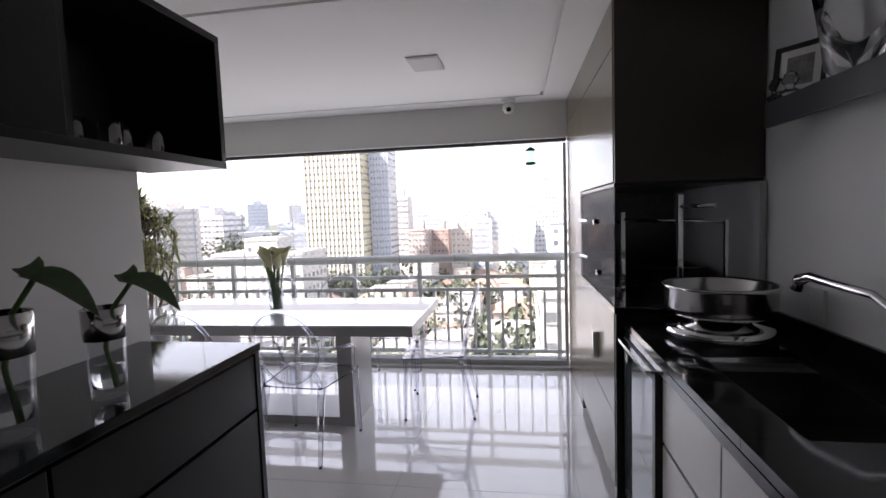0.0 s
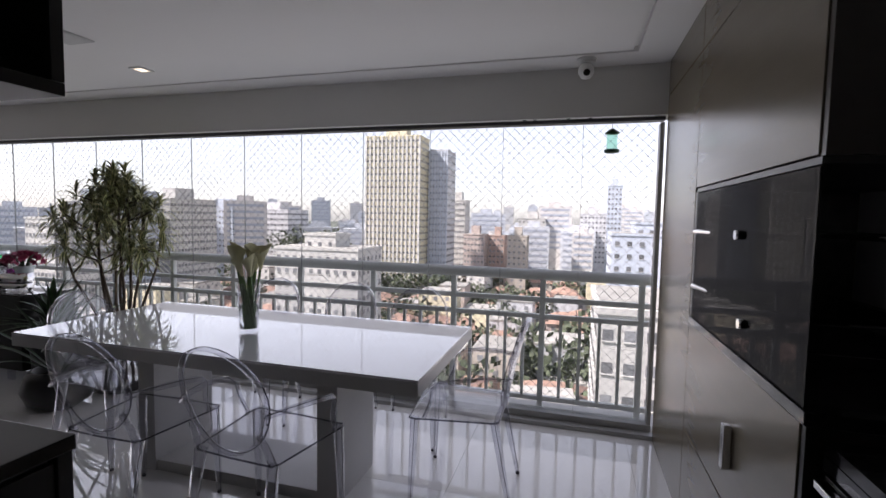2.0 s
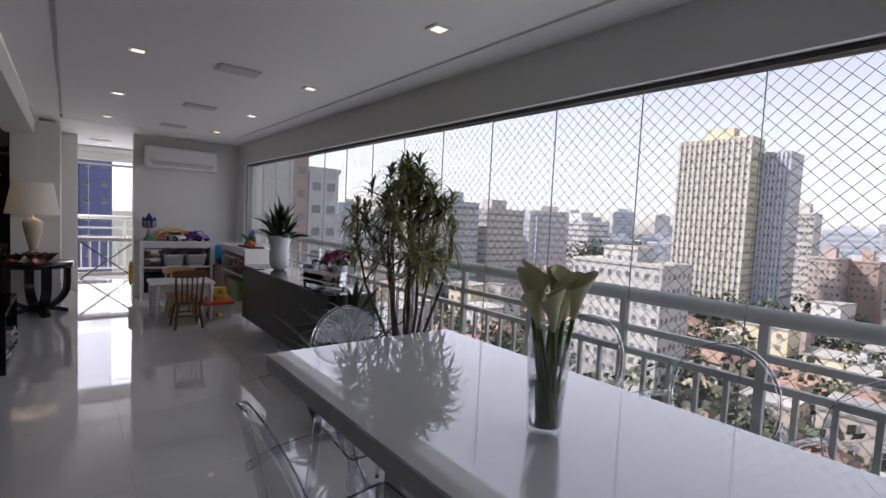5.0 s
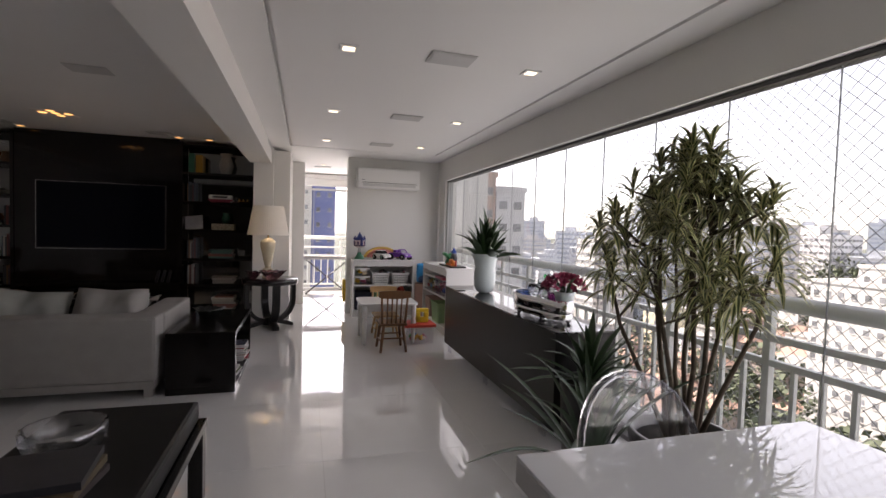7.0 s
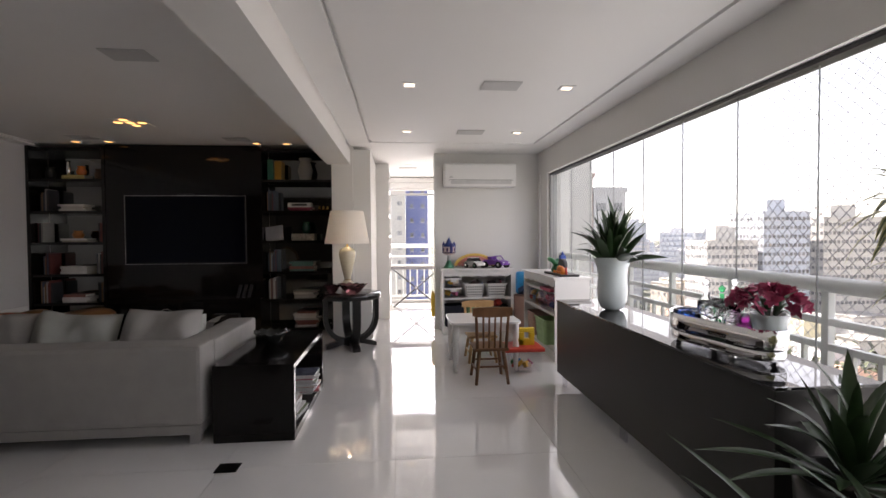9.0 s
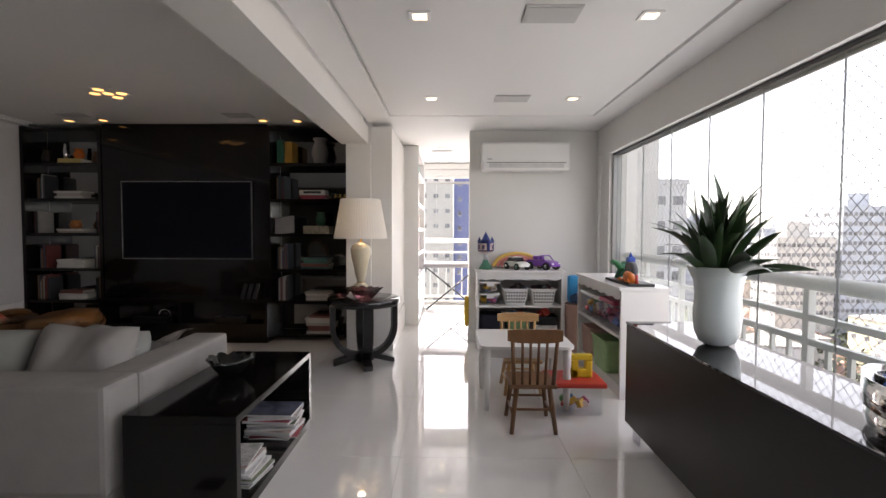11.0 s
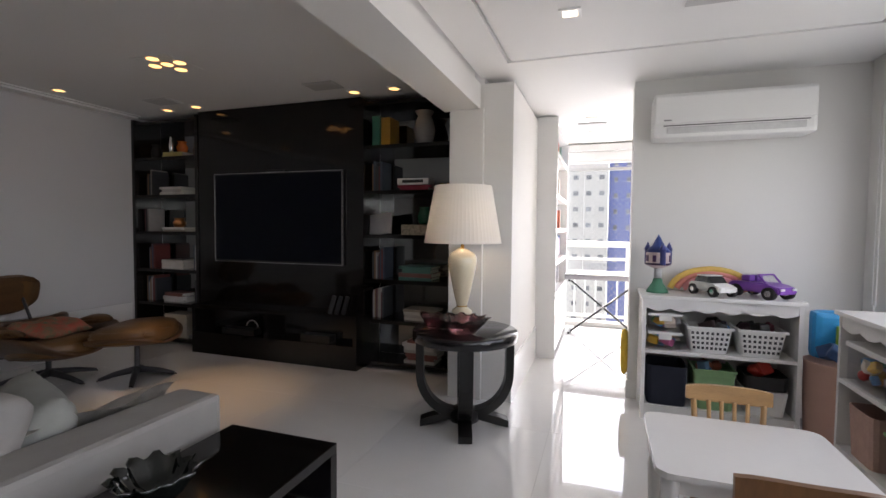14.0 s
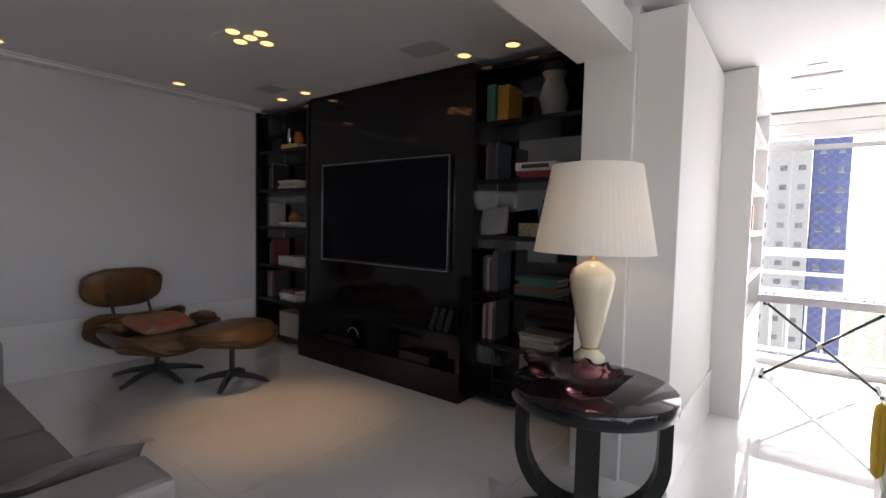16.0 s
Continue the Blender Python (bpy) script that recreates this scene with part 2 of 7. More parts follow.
def lathe(bm, prof, seg=28, x=0.0, y=0.0, mi=0, wave=None):
    """Turn a profile of (radius, height) about the upright axis."""
    rings = []
    for r, z in prof:
        ring = []
        for k in range(seg):
            a = 2 * math.pi * k / seg
            rr = r * (wave(a, z) if wave else 1)
            ring.append(bm.verts.new((x + rr * math.cos(a), y + rr * math.sin(a), z)))
        rings.append(ring)
    for a, b in zip(rings, rings[1:]):
        for k in range(seg):
            f = bm.faces.new((a[k], a[(k + 1) % seg], b[(k + 1) % seg], b[k]))
            f.smooth, f.material_index = True, mi
    if prof[0][0] > 1e-4:
        bm.faces.new(rings[0][::-1]).material_index = mi
    if prof[-1][0] > 1e-4:
        bm.faces.new(rings[-1]).material_index = mi
    bmesh.ops.remove_doubles(bm, verts=[v for r in (rings[0], rings[-1]) for v in r], dist=1e-5)
    return bm


def leaf(bm, base, tip, width, sag=0.0, normal=None, mats=(0, 0), segs=4, fold=0.15):
    """A blade from base to tip, widest near the middle, with a folded rib; margin and centre materials."""
    base, tip = Vector(base), Vector(tip)
    d = tip - base
    up = normal or Vector((0, 0, 1))
    s = d.cross(up)
    s = s.normalized() if s.length > 1e-5 else Vector((1, 0, 0))
    nn = s.cross(d).normalized()
    rows = []
    for i in range(segs + 1):
        t = i / segs
        w = width * 0.5 * (math.sin(math.pi * min(1, 0.12 + 0.88 * t)) ** 0.8 if t < 1 else 0.02)
        c = base + d * t + nn * (sag * math.sin(math.pi * t)) - Vector((0, 0, 1)) * (abs(sag) * 0.6 * t * t)
        rows.append([bm.verts.new(c + s * w * k + nn * (abs(k) * w * fold)) for k in (-1, -0.45, 0.45, 1)])
    for a, b in zip(rows, rows[1:]):
        for k in range(3):
            f = bm.faces.new((a[k], a[k + 1], b[k + 1], b[k]))
            f.smooth, f.material_index = True, mats[1] if k == 1 else mats[0]


def prism(bm, poly, z0, z1, mi=0):
    """Extrude a flat outline of (x, y) upwards."""
    a, b = [bm.verts.new((x, y, z0)) for x, y in poly], [bm.verts.new((x, y, z1)) for x, y in poly]
    n = len(poly)
    fs = [bm.faces.new(a[::-1]), bm.faces.new(b)] + [bm.faces.new((a[i], a[(i + 1) % n], b[(i + 1) % n], b[i])) for i in range(n)]
    for f in fs:
        f.material_index = mi
    return bm


def finish(bm, name, mats):
    bmesh.ops.recalc_face_normals(bm, faces=bm.faces)
    me = bpy.data.meshes.new(name)
    bm.to_mesh(me)
    bm.free()
    for m in mats if isinstance(mats, (list, tuple)) else [mats]:
        me.materials.append(m)
    return me


def part(name, bm, material, parent, label="", loc=None, rot=None):
    ob = new(name, finish(bm, name, material))
    ob.parent = parent
    if loc or rot:
        ob.matrix_basis = pose(*(loc or (0, 0, 0)), *(rot or (0, 0, 0)))
    return tagged(ob, label) if label else ob


def thing(name, label, category, loc=(0, 0, 0), rz=0.0, group="", bm=None, material=None, kind=""):
    """A top-level thing: an Empty at its base, or a mesh of its own."""
    ob = new(name, finish(bm, name, material) if bm else None)
    ob.matrix_basis = pose(*loc, 0, 0, rz)
    return tagged(ob, label, category, group, kind)


def structure(name, bm, material, label=""):
    return tagged(new(name, finish(bm, name, material)), label, "", "", "structure")

# ---- the large structure ----
GY, WX, PX = 4.41, -9.08, 0.62        # glass front, end wall, tall cabinet front
ZC, ZL, ZB = 2.42, 2.50, 2.19         # balcony ceiling, living ceiling, beam soffit

structure("wall_south", boxes((-9.6, -1.45, -2.55, -2.30, 0, 2.7)), mat("lilac_grey_paint", (0.62, 0.61, 0.61), 0.65, var=0.03, scale=1.2, fine=220, bump=0.04), "plain painted living room wall")
structure("baseboard", boxes((-9.02, -5.2, -2.30, -2.285, 0, 0.43), (-9.02, -5.2, -2.30, -2.278, 0.43, 0.445), bevel=0.002), WHITE, "tall white panelled skirting along the wall")
structure("wall_tv", boxes((-9.62, -9.40, -2.30, 1.56, 0, 2.7)), PAINT)
# Out-of-view dark facing, added to keep reflections in the television wall dark.
structure("wall_unseen_dark_panel", boxes((-1.60, -1.573, -2.295, 1.50, 0, 2.495)), BROWNP, "unseen dark panel added to darken reflections in the television wall")
structure("wall_kitchen_side", boxes((-1.57, -1.45, -2.30, 1.84, 0, 2.7)), PAINT, "painted wall behind the black sideboard")
structure("wall_kitchen_back", boxes((-1.45, 1.6, -2.0, -1.8, 0, 2.7)), PAINT)
structure("wall_kitchen_right", boxes((1.27, 1.50, -1.8, 4.30, 0, 2.7)), mat("grey_splashback", (0.86, 0.87, 0.86), 0.2, var=0.03, coat=0.3), "grey back-painted splashback wall")
structure("pier", boxes((-9.40, -8.62, 1.57, 1.83, 0, ZB), (-9.40, -8.66, 1.57, 1.83, ZB + 0.001, 2.7), (-9.98, -8.65, 1.832, 2.05, 0, 2.375), bevel=0.003), PAINT, "white painted pier at the end of the beam")
structure("baseboard_pier", boxes((-9.98, -8.635, 2.05, 2.064, 0, 0.32), bevel=0.002), WHITE)
structure("beam", boxes((-8.65, -1.45, 1.52, 1.80, ZB, 2.375), (-9.4, -1.45, 1.58, 1.75, 2.375, 2.7)), PAINT, "white beam between living room and balcony")
structure("wall_end", boxes((-9.30, WX, 2.89, 4.52, 0, 2.7)), PAINT, "white end wall under the air conditioner")
structure("wall_return", boxes((-9.08, -8.67, 4.34, 4.52, 0, 2.7)), PAINT)
structure("baseboard_end", boxes((WX, WX + 0.014, 2.89, 4.30, 0, 0.14), (-9.30, WX + 0.014, 2.876, 2.89, 0, 0.14), bevel=0.002), WHITE)
structure("lintel", boxes((-8.67, 1.27, 4.33, 4.52, 2.10, 2.7)), PAINT, "painted lintel above the glass front")
structure("wall_passage_south", boxes((-11.9, -9.62, 1.70, 1.86, 0, 2.7)), PAINT)
structure("wall_passage_north", boxes((-11.9, -9.30, 4.40, 4.52, 0, 2.7)), PAINT)
structure("wall_far_jamb", boxes((-11.9, -11.70, 3.60, 4.40, 0, 2.7), (-11.9, -11.70, 1.86, 2.0, 0, 2.7), (-11.9, -11.70, 2.0, 3.60, 2.40, 2.7)), PAINT)


def slab_with_groove(x0, x1, y0, y1, gx0, gx1, gy0, gy1, z, w=0.03):
    """A ceiling with a narrow recessed groove in a rectangle."""
    return boxes((x0, x1, y0, gy0, z, z + 0.03), (x0, x1, gy1 + w, y1, z, z + 0.03), (x0, gx0, gy0, gy1 + w, z, z + 0.03), (gx1 + w, x1, gy0, gy1 + w, z, z + 0.03),
                 (gx0 + w, gx1, gy0 + w, gy1, z, z + 0.03), (x0, x1, y0, y1, z + 0.03, z + 0.25))


structure("ceiling_balcony", slab_with_groove(-9.08, 1.27, 1.80, 4.33, -8.40, 0.38, 2.05, 4.06, ZC), CEIL, "white plaster ceiling with a shadow groove")
structure("ceiling_passage", boxes((-11.9, -9.08, 1.86, 4.40, ZC, ZC + 0.25)), CEIL)
structure("ceiling_living", boxes((-9.4, -1.45, -2.30, 1.57, ZL, ZL + 0.2)), CEIL, "white plaster living room ceiling")
structure("ceiling_trim", boxes((-9.03, -1.6, -2.16, -2.12, ZL - 0.012, ZL - 0.002), (-9.03, -1.6, -2.30, -2.16, ZL - 0.03, ZL - 0.002)), CEIL)
structure("ceiling_kitchen", boxes((-1.45, 1.27, -1.8, 1.845, ZC, ZC + 0.25)), CEIL)
structure("floor_base", boxes((-11.9, 1.5, -2.55, 4.62, -0.3, -0.006)), GROUT)

# glass front: sill, head track, panes
structure("sill", boxes((-8.67, PX, 4.30, 4.44, -0.004, 0.03), (-8.67, PX, 4.36, 4.46, 0.03, 0.075), bevel=0.004), ALU, "grey aluminium bottom track of the glass front")
structure("head_track", boxes((-8.67, PX, 4.37, 4.45, 2.075, 2.098), bevel=0.003), DARKALU)
structure("window_jamb", boxes((PX - 0.028, PX - 0.002, 4.37, 4.45, 0.075, 2.06), (-8.67, -8.63, 4.37, 4.45, 0.075, 2.075), bevel=0.003), ALU)
EDGEG = mat("pane_edge_seal", (0.30, 0.305, 0.305), 0.4)
front = tagged(new("window_1"), "frameless glass front of narrow clear panes", "", "", "structure")
joints = [0.575, 0.12] + [0.12 - 0.54 * k for k in range(1, 17)] + [-8.63]
for a, b in zip(joints, joints[1:]):
    ob = part("pane", boxes((b + 0.002, a - 0.002, GY - 0.005, GY + 0.005, 0.075, 2.075)), PANE, front)
    ob.visible_shadow = False
    part("pane_edge", boxes((b - 0.0012, b + 0.0012, GY - 0.0048, GY + 0.0048, 0.075, 2.075)), EDGEG, front)
for x in (-0.2, -0.27, 0.02, 0.16):
    thing("track_roller", "small black roller on the head track", "roller", (x, 4.355, 2.108), group="rollers", bm=boxes((-0.012, 0.012, -0.012, 0.012, -0.012, 0.022), bevel=0.003), material=DARKALU)

# balcony railing outside the glass
rail = thing("railing", "white powder-coated balcony railing with round top rail", "railing", (0, 4.54, 0))
part("top_rail", tube(bmesh.new(), [(-8.8, 0, 1.025), (0.62, 0, 1.025)], 0.04, 14), RAILW, rail)
part("middle_rail", boxes((-8.8, 0.62, -0.018, 0.018, 0.825, 0.86), bevel=0.004), RAILW, rail)
part("lower_rail", boxes((-8.8, 0.62, -0.018, 0.018, 0.70, 0.735), bevel=0.004), RAILW, rail)
part("bottom_rail", boxes((-8.8, 0.62, -0.018, 0.018, 0.09, 0.125), bevel=0.004), RAILW, rail)
post_me = finish(boxes((-0.02, 0.02, -0.02, 0.02, 0.0, 0.99), bevel=0.004), "post", RAILW)
bal_me = finish(boxes((-0.011, 0.011, -0.011, 0.011, 0.125, 0.70)), "baluster", RAILW)
k = 0
x = 0.55
while x > -8.8:
    ob = new("post" if k % 5 == 0 else "baluster", post_me if k % 5 == 0 else bal_me)
    ob.parent, ob.location = rail, (x, 0, 0)
    x -= 0.134
    k += 1
structure("balcony_ledge", boxes((-8.8, 1.2, 4.46, 4.75, -0.25, 0.0)), mat("ledge_concrete", (0.5, 0.49, 0.47), 0.8, bump=0.2))

# safety nets


def net(u0, u1, z0, z1, cell, place):
    """Crossed diagonal cords over the rectangle u0..u1 by z0..z1; place(u, z) gives the point."""
    bm = bmesh.new()
    h = z1 - z0
    for sgn in (1, -1):
        c = u0 - h
        while c < u1 + h:
            lo, hi = sorted(((u0 - c) / (sgn * h), (u1 - c) / (sgn * h)))
            lo, hi = max(0.0, lo), min(1.0, hi)
            if hi > lo + 0.01:
                tube(bm, [place(c + sgn * h * q, z0 + h * q) for q in (lo, hi)], 0.0017, 4, cap=False)
            c += cell
    return bm


thing("safety_net", "fine diamond mesh safety net outside the glass", "net", bm=net(-8.75, 0.62, 0.05, 2.15, 0.072, lambda u, z: Vector((u, 4.66, z))), material=NETM, kind="stuff")
thing("safety_net", "fine diamond mesh safety net beyond the far door", "net", bm=net(1.5, 4.4, 0.05, 2.4, 0.085, lambda u, z: Vector((-12.12, u, z))), material=NETM, kind="stuff")

# far glass door of the passage
far = tagged(new("window_2"), "far glass door with dark frame", "", "", "structure")
for y0, y1 in ((2.02, 2.42), (2.43, 3.0), (3.01, 3.58)):
    ob = part("pane", boxes((-11.785, -11.775, y0, y1, 0.06, 2.08)), PANE, far)
    ob.visible_shadow = False
part("window_frame", boxes((-11.81, -11.75, 2.0, 3.6, 2.08, 2.12), (-11.81, -11.75, 2.0, 3.6, 0.0, 0.06), (-11.80, -11.76, 2.42, 2.43, 0.06, 2.08), bevel=0.003), ALU, far)
blind = thing("roller_blind", "white fabric blind rolled up above the far door", "blind", (-11.62, 2.8, 2.10))
part("cassette", boxes((-0.07, 0.03, -0.78, 0.78, 0.21, 0.30), bevel=0.01), WHITE, blind)
part("fold", boxes((-0.05, 0.0, -0.77, 0.77, 0.10, 0.21), bevel=0.012), PLASTICW, blind)
part("bottom_bar", boxes((-0.04, -0.01, -0.77, 0.77, 0.06, 0.10), bevel=0.008), PLASTICW, blind)
rail2 = thing("railing", "white railing beyond the far door", "railing", (-12.0, 2.8, 0))
part("top_rail", tube(bmesh.new(), [(0, -1.2, 1.10), (0, 1.6, 1.10)], 0.04, 12), RAILW, rail2)
part("middle_rail", boxes((-0.018, 0.018, -1.2, 1.6, 0.88, 0.915)), RAILW, rail2)
part("lower_rail", boxes((-0.018, 0.018, -1.2, 1.6, 0.70, 0.735)), RAILW, rail2)
part("bottom_rail", boxes((-0.018, 0.018, -1.2, 1.6, 0.09, 0.125)), RAILW, rail2)
for k in range(3):
    part("post", boxes((-0.02, 0.02, -1.2 + 1.38 * k, -1.16 + 1.38 * k, 0.0, 1.07)), RAILW, rail2)
for k in range(20):
    ob = new("baluster", bal_me)
    ob.parent, ob.location = rail2, (0, -1.18 + 0.14 * k, 0)
structure("far_ledge", boxes((-12.25, -11.9, 1.5, 4.6, -0.25, 0.0)), GROUT)

# ceiling fixtures


def downlight(x, y, z, m, r=0.045, square=True, group="balcony downlights", label="small square recessed downlight, lit"):
    t = thing("downlight", label, "downlight", (x, y, z), group=group)
    bm = bmesh.new()
    if square:
        for q in ((-0.055, 0.055, -0.055, -0.037), (-0.055, 0.055, 0.037, 0.055), (-0.055, -0.037, -0.037, 0.037), (0.037, 0.055, -0.037, 0.037)):
            box(bm, *q, -0.006, 0.004)
        part("trim_ring", bm, PLASTICW, t)
        part("lens", boxes((-0.036, 0.036, -0.036, 0.036, -0.003, 0.003)), m, t)
    else:
        lathe(bm, [(r + 0.02, 0.002), (r + 0.02, -0.006), (r, -0.006), (r, 0.001)], 20)
        part("trim_ring", bm, PLASTICW, t)
        part("lens", lathe(bmesh.new(), [(r - 0.001, -0.004), (r - 0.001, 0.0)], 20), m, t)
    return t


for x in (-2.86, -4.6, -6.21, -7.76):
    for y in (2.5, 3.71):
        downlight(x, y, ZC - 0.003, LAMPGLOW)
for x, y in ((-10.2, 2.55), (-10.9, 2.55)):
    downlight(x, y, ZC - 0.003, LAMPGLOW)


def speaker(x, y, z, sx=0.10, sy=0.145):
    t = thing("ceiling_speaker", "flush grey rectangular ceiling speaker grille", "speaker", (x, y, z), group="ceiling speakers")
    part("frame", boxes((-sx, sx, -sy, sy, -0.008, 0.0), bevel=0.003), VENT, t)
    part("grille", boxes((-sx + 0.015, sx - 0.015, -sy + 0.015, sy - 0.015, -0.011, -0.0085)), VENT, t)


for x, y in ((-0.38, 3.02), (-2.76, 3.08), (-4.55, 3.13), (-6.19, 3.19), (-7.76, 3.19), (-10.5, 2.55)):
    speaker(x, y, ZC - 0.001)
for x, y in ((-5.98, 0.64), (-8.68, 0.42), (-8.65, -1.35)):
    speaker(x, y, ZL - 0.001)
for x, y in ((-8.92, -1.60), (-8.90, -1.20), (-8.92, 0.58), (-8.93, 0.96), (-8.09, -1.91), (-6.9, -1.91), (-5.6, -1.91)):
    downlight(x, y, ZL - 0.003, WARMGLOW, square=False, group="living room spots", label="round recessed warm spot, lit")
cl = thing("spot_cluster", "recessed cluster of five warm spots", "spotlight", (-7.88, -0.39, ZL - 0.002))
part("plate", boxes((-0.17, 0.17, -0.17, 0.17, -0.004, 0.0), bevel=0.002), CEIL, cl)
for dx, dy in ((-0.12, 0), (0.12, 0), (0, -0.12), (0, 0.12), (0, 0)):
    b = part("bulb", lathe(bmesh.new(), [(0.032, -0.010), (0.042, -0.006), (0.042, -0.0045)], 16, dx, dy), WARMGLOW, cl)
for x, y, w in ((-8.91, -1.4, 0.7), (-8.93, 0.78, 0.9), (-7.92, -0.30, 11)):
    l = new("warm_spot_light", bpy.data.lights.new("warm_spot_light", "SPOT"))
    l.data.energy, l.data.color, l.data.spot_size, l.data.spot_blend, l.data.shadow_soft_size = w, (1.0, 0.62, 0.28), radians(56), 1.0, 0.04
    l.location = (x, y, ZL - 0.03)
    if w > 5:
        l.data.spot_size = radians(44)
        l.matrix_world = look((x, y, ZL - 0.03), (x - 0.05, y + 0.08, 0))
cc = thing("security_camera", "small white dome security camera under the ceiling", "camera", (0.12, 4.16, 2.42))
part("base", lathe(bmesh.new(), [(0.055, -0.03), (0.06, 0.0)], 20), PLASTICW, cc)
part("ball", lathe(bmesh.new(), [(0.0, -0.125), (0.03, -0.115), (0.048, -0.085), (0.045, -0.05), (0.03, -0.03)], 18), PLASTICW, cc)
part("lens", tube(bmesh.new(), [(0.0, -0.03, -0.09), (0.005, -0.05, -0.095)], 0.02, 12), BLACK, cc)

# ---- dining balcony ----
tb = thing("dining_table", "white glass-topped dining table with thick grey edge", "table", (-1.60, 3.265, 0))
part("tabletop", boxes((-1.12, 1.12, -0.485, 0.485, 0.775, 0.785), bevel=0.002), GLOSSW, tb, "glossy white glass top")
part("apron", boxes((-1.12, 1.12, -0.485, 0.485, 0.715, 0.774), bevel=0.003), TABGREY, tb, "grey lacquered edge")
for x0 in (-0.60, 0.51):
    part("pedestal_slab", boxes((x0, x0 + 0.11, -0.21, 0.21, 0.0, 0.714), bevel=0.003), TABGREY, tb, "upright grey lacquered slab")
part("base_bar", boxes((-0.489, 0.509, -0.20, 0.20, 0.0, 0.06), bevel=0.003), TABGREY, tb, "low grey base bar")


def ghost_chair():
    """Clear moulded armchair: oval back on uprights, open arms, tapered square legs."""
    t = thing("ghost_chair", "clear transparent polycarbonate armchair with oval back", "chair", (0, 0, 0), group="chairs round the dining table")
    ring = [(0.255, 0.20), (0.245, 0.225), (0.0, 0.235), (-0.245, 0.225), (-0.255, 0.20), (-0.205, -0.185), (-0.19, -0.205), (0.0, -0.21), (0.19, -0.205), (0.205, -0.185)]
    part("seat", prism(bmesh.new(), ring, 0.452, 0.462), ACRYL, t)
    part("seat_rim", tube(bmesh.new(), [(x, y, 0.450) for x, y in ring + ring[:1]], 0.0045, 6, cap=False), ACRYLE, t)
    # back medallion, leaning backwards (towards -y)
    bm = bmesh.new()

    def back(a, f, dy):
        zz = 0.70 + 0.225 * f * math.sin(a)
        xx = (0.205 + 0.01 * math.sin(a)) * f * math.cos(a)
        return (xx, -0.215 - 0.24 * (zz - 0.46) + 0.16 * xx * xx * 4 + dy, zz)
    m = 32
    fr = [[bm.verts.new(back(2 * math.pi * i / m, f, dy)) for i in range(m)] for f, dy in ((0.96, 0.003), (0.5, 0.003), (0.5, -0.003), (0.96, -0.003))]
    for a, b in ((0, 1), (2, 3)):
        for i in range(m):
            f = bm.faces.new((fr[a][i], fr[a][(i + 1) % m], fr[b][(i + 1) % m], fr[b][i]))
            f.smooth = True
    bm.faces.new(fr[1]), bm.faces.new(fr[2][::-1])
    part("backrest", bm, ACRYL, t)
    # the rim is a flat band, deeper than it is wide
    bm = bmesh.new()
    ro = [[bm.verts.new(Vector(back(2 * math.pi * i / m, f, dy))) for i in range(m)] for f, dy in ((0.965, 0.010), (1.02, 0.012), (1.02, -0.012), (0.965, -0.010))]
    for a, b in zip(ro, ro[1:] + ro[:1]):
        for i in range(m):
            f = bm.faces.new((a[i], a[(i + 1) % m], b[(i + 1) % m], b[i]))
            f.smooth = True
    part("back_rim", bm, ACRYLB, t)
    # Thin tinted bars on rim, arms and legs draw the dark lines of refraction.
    part("rim_refraction_line", tube(bmesh.new(), [back(2 * math.pi * i / m, 1.015, 0.0115) for i in range(m + 1)], 0.0022, 5, cap=False), ACRYLE, t)
    for sx in (-1, 1):
        part("upright", tube(bmesh.new(), [(sx * 0.19, -0.195, 0.45), (sx * 0.175, -0.225, 0.54), (sx * 0.17, -0.245, 0.585)], [0.016, 0.014, 0.012], 6), ACRYLB, t)
        pts = [(sx * 0.205, -0.262, 0.67), (sx * 0.245, -0.17, 0.674), (sx * 0.275, -0.05, 0.668), (sx * 0.282, 0.06, 0.65), (sx * 0.272, 0.105, 0.61), (sx * 0.258, 0.115, 0.54), (sx * 0.245, 0.15, 0.455)]
        part("arm", tube(bmesh.new(), pts, [0.010, 0.012, 0.014, 0.014, 0.013, 0.012, 0.012], 6), ACRYLB, t)
        part("arm_refraction_line", tube(bmesh.new(), [(x + sx * 0.011, y, z + 0.009) for x, y, z in pts], 0.002, 5), ACRYLE, t)
        for y0, y1, x0, x1 in ((0.20, 0.215, 0.232, 0.245), (-0.185, -0.275, 0.185, 0.20)):
            leg = part("leg", tube(bmesh.new(), [(sx * x0, y0, 0.449), (sx * (x0 + x1) / 2, (y0 + y1) / 2, 0.22), (sx * x1, y1, 0.012)], [0.026, 0.020, 0.013], 4), ACRYLB, t)
            part("leg_refraction_line", tube(bmesh.new(), [(sx * (x0 + 0.022), y0 - 0.006, 0.445), (sx * (x1 + 0.012), y1 - 0.004, 0.012)], 0.0018, 4), ACRYLE, leg)
            part("foot_cap", lathe(bmesh.new(), [(0.010, 0.0), (0.010, 0.012), (0.0, 0.0125)], 8, sx * x1, y1), paintc((0.10, 0.10, 0.11), 0.5), leg)
    return t


gc = ghost_chair()
gc.matrix_basis = pose(-1.18, 2.80, 0, 0, 0, -4)
for x, y, rz in ((-1.86, 2.78, 0), (-2.12, 3.93, 182), (-1.50, 3.95, 178), (-0.95, 3.95, 181), (-0.44, 3.43, 92), (-2.54, 3.22, -88)):
    copy_thing(gc, pose(x, y, 0, 0, 0, rz))


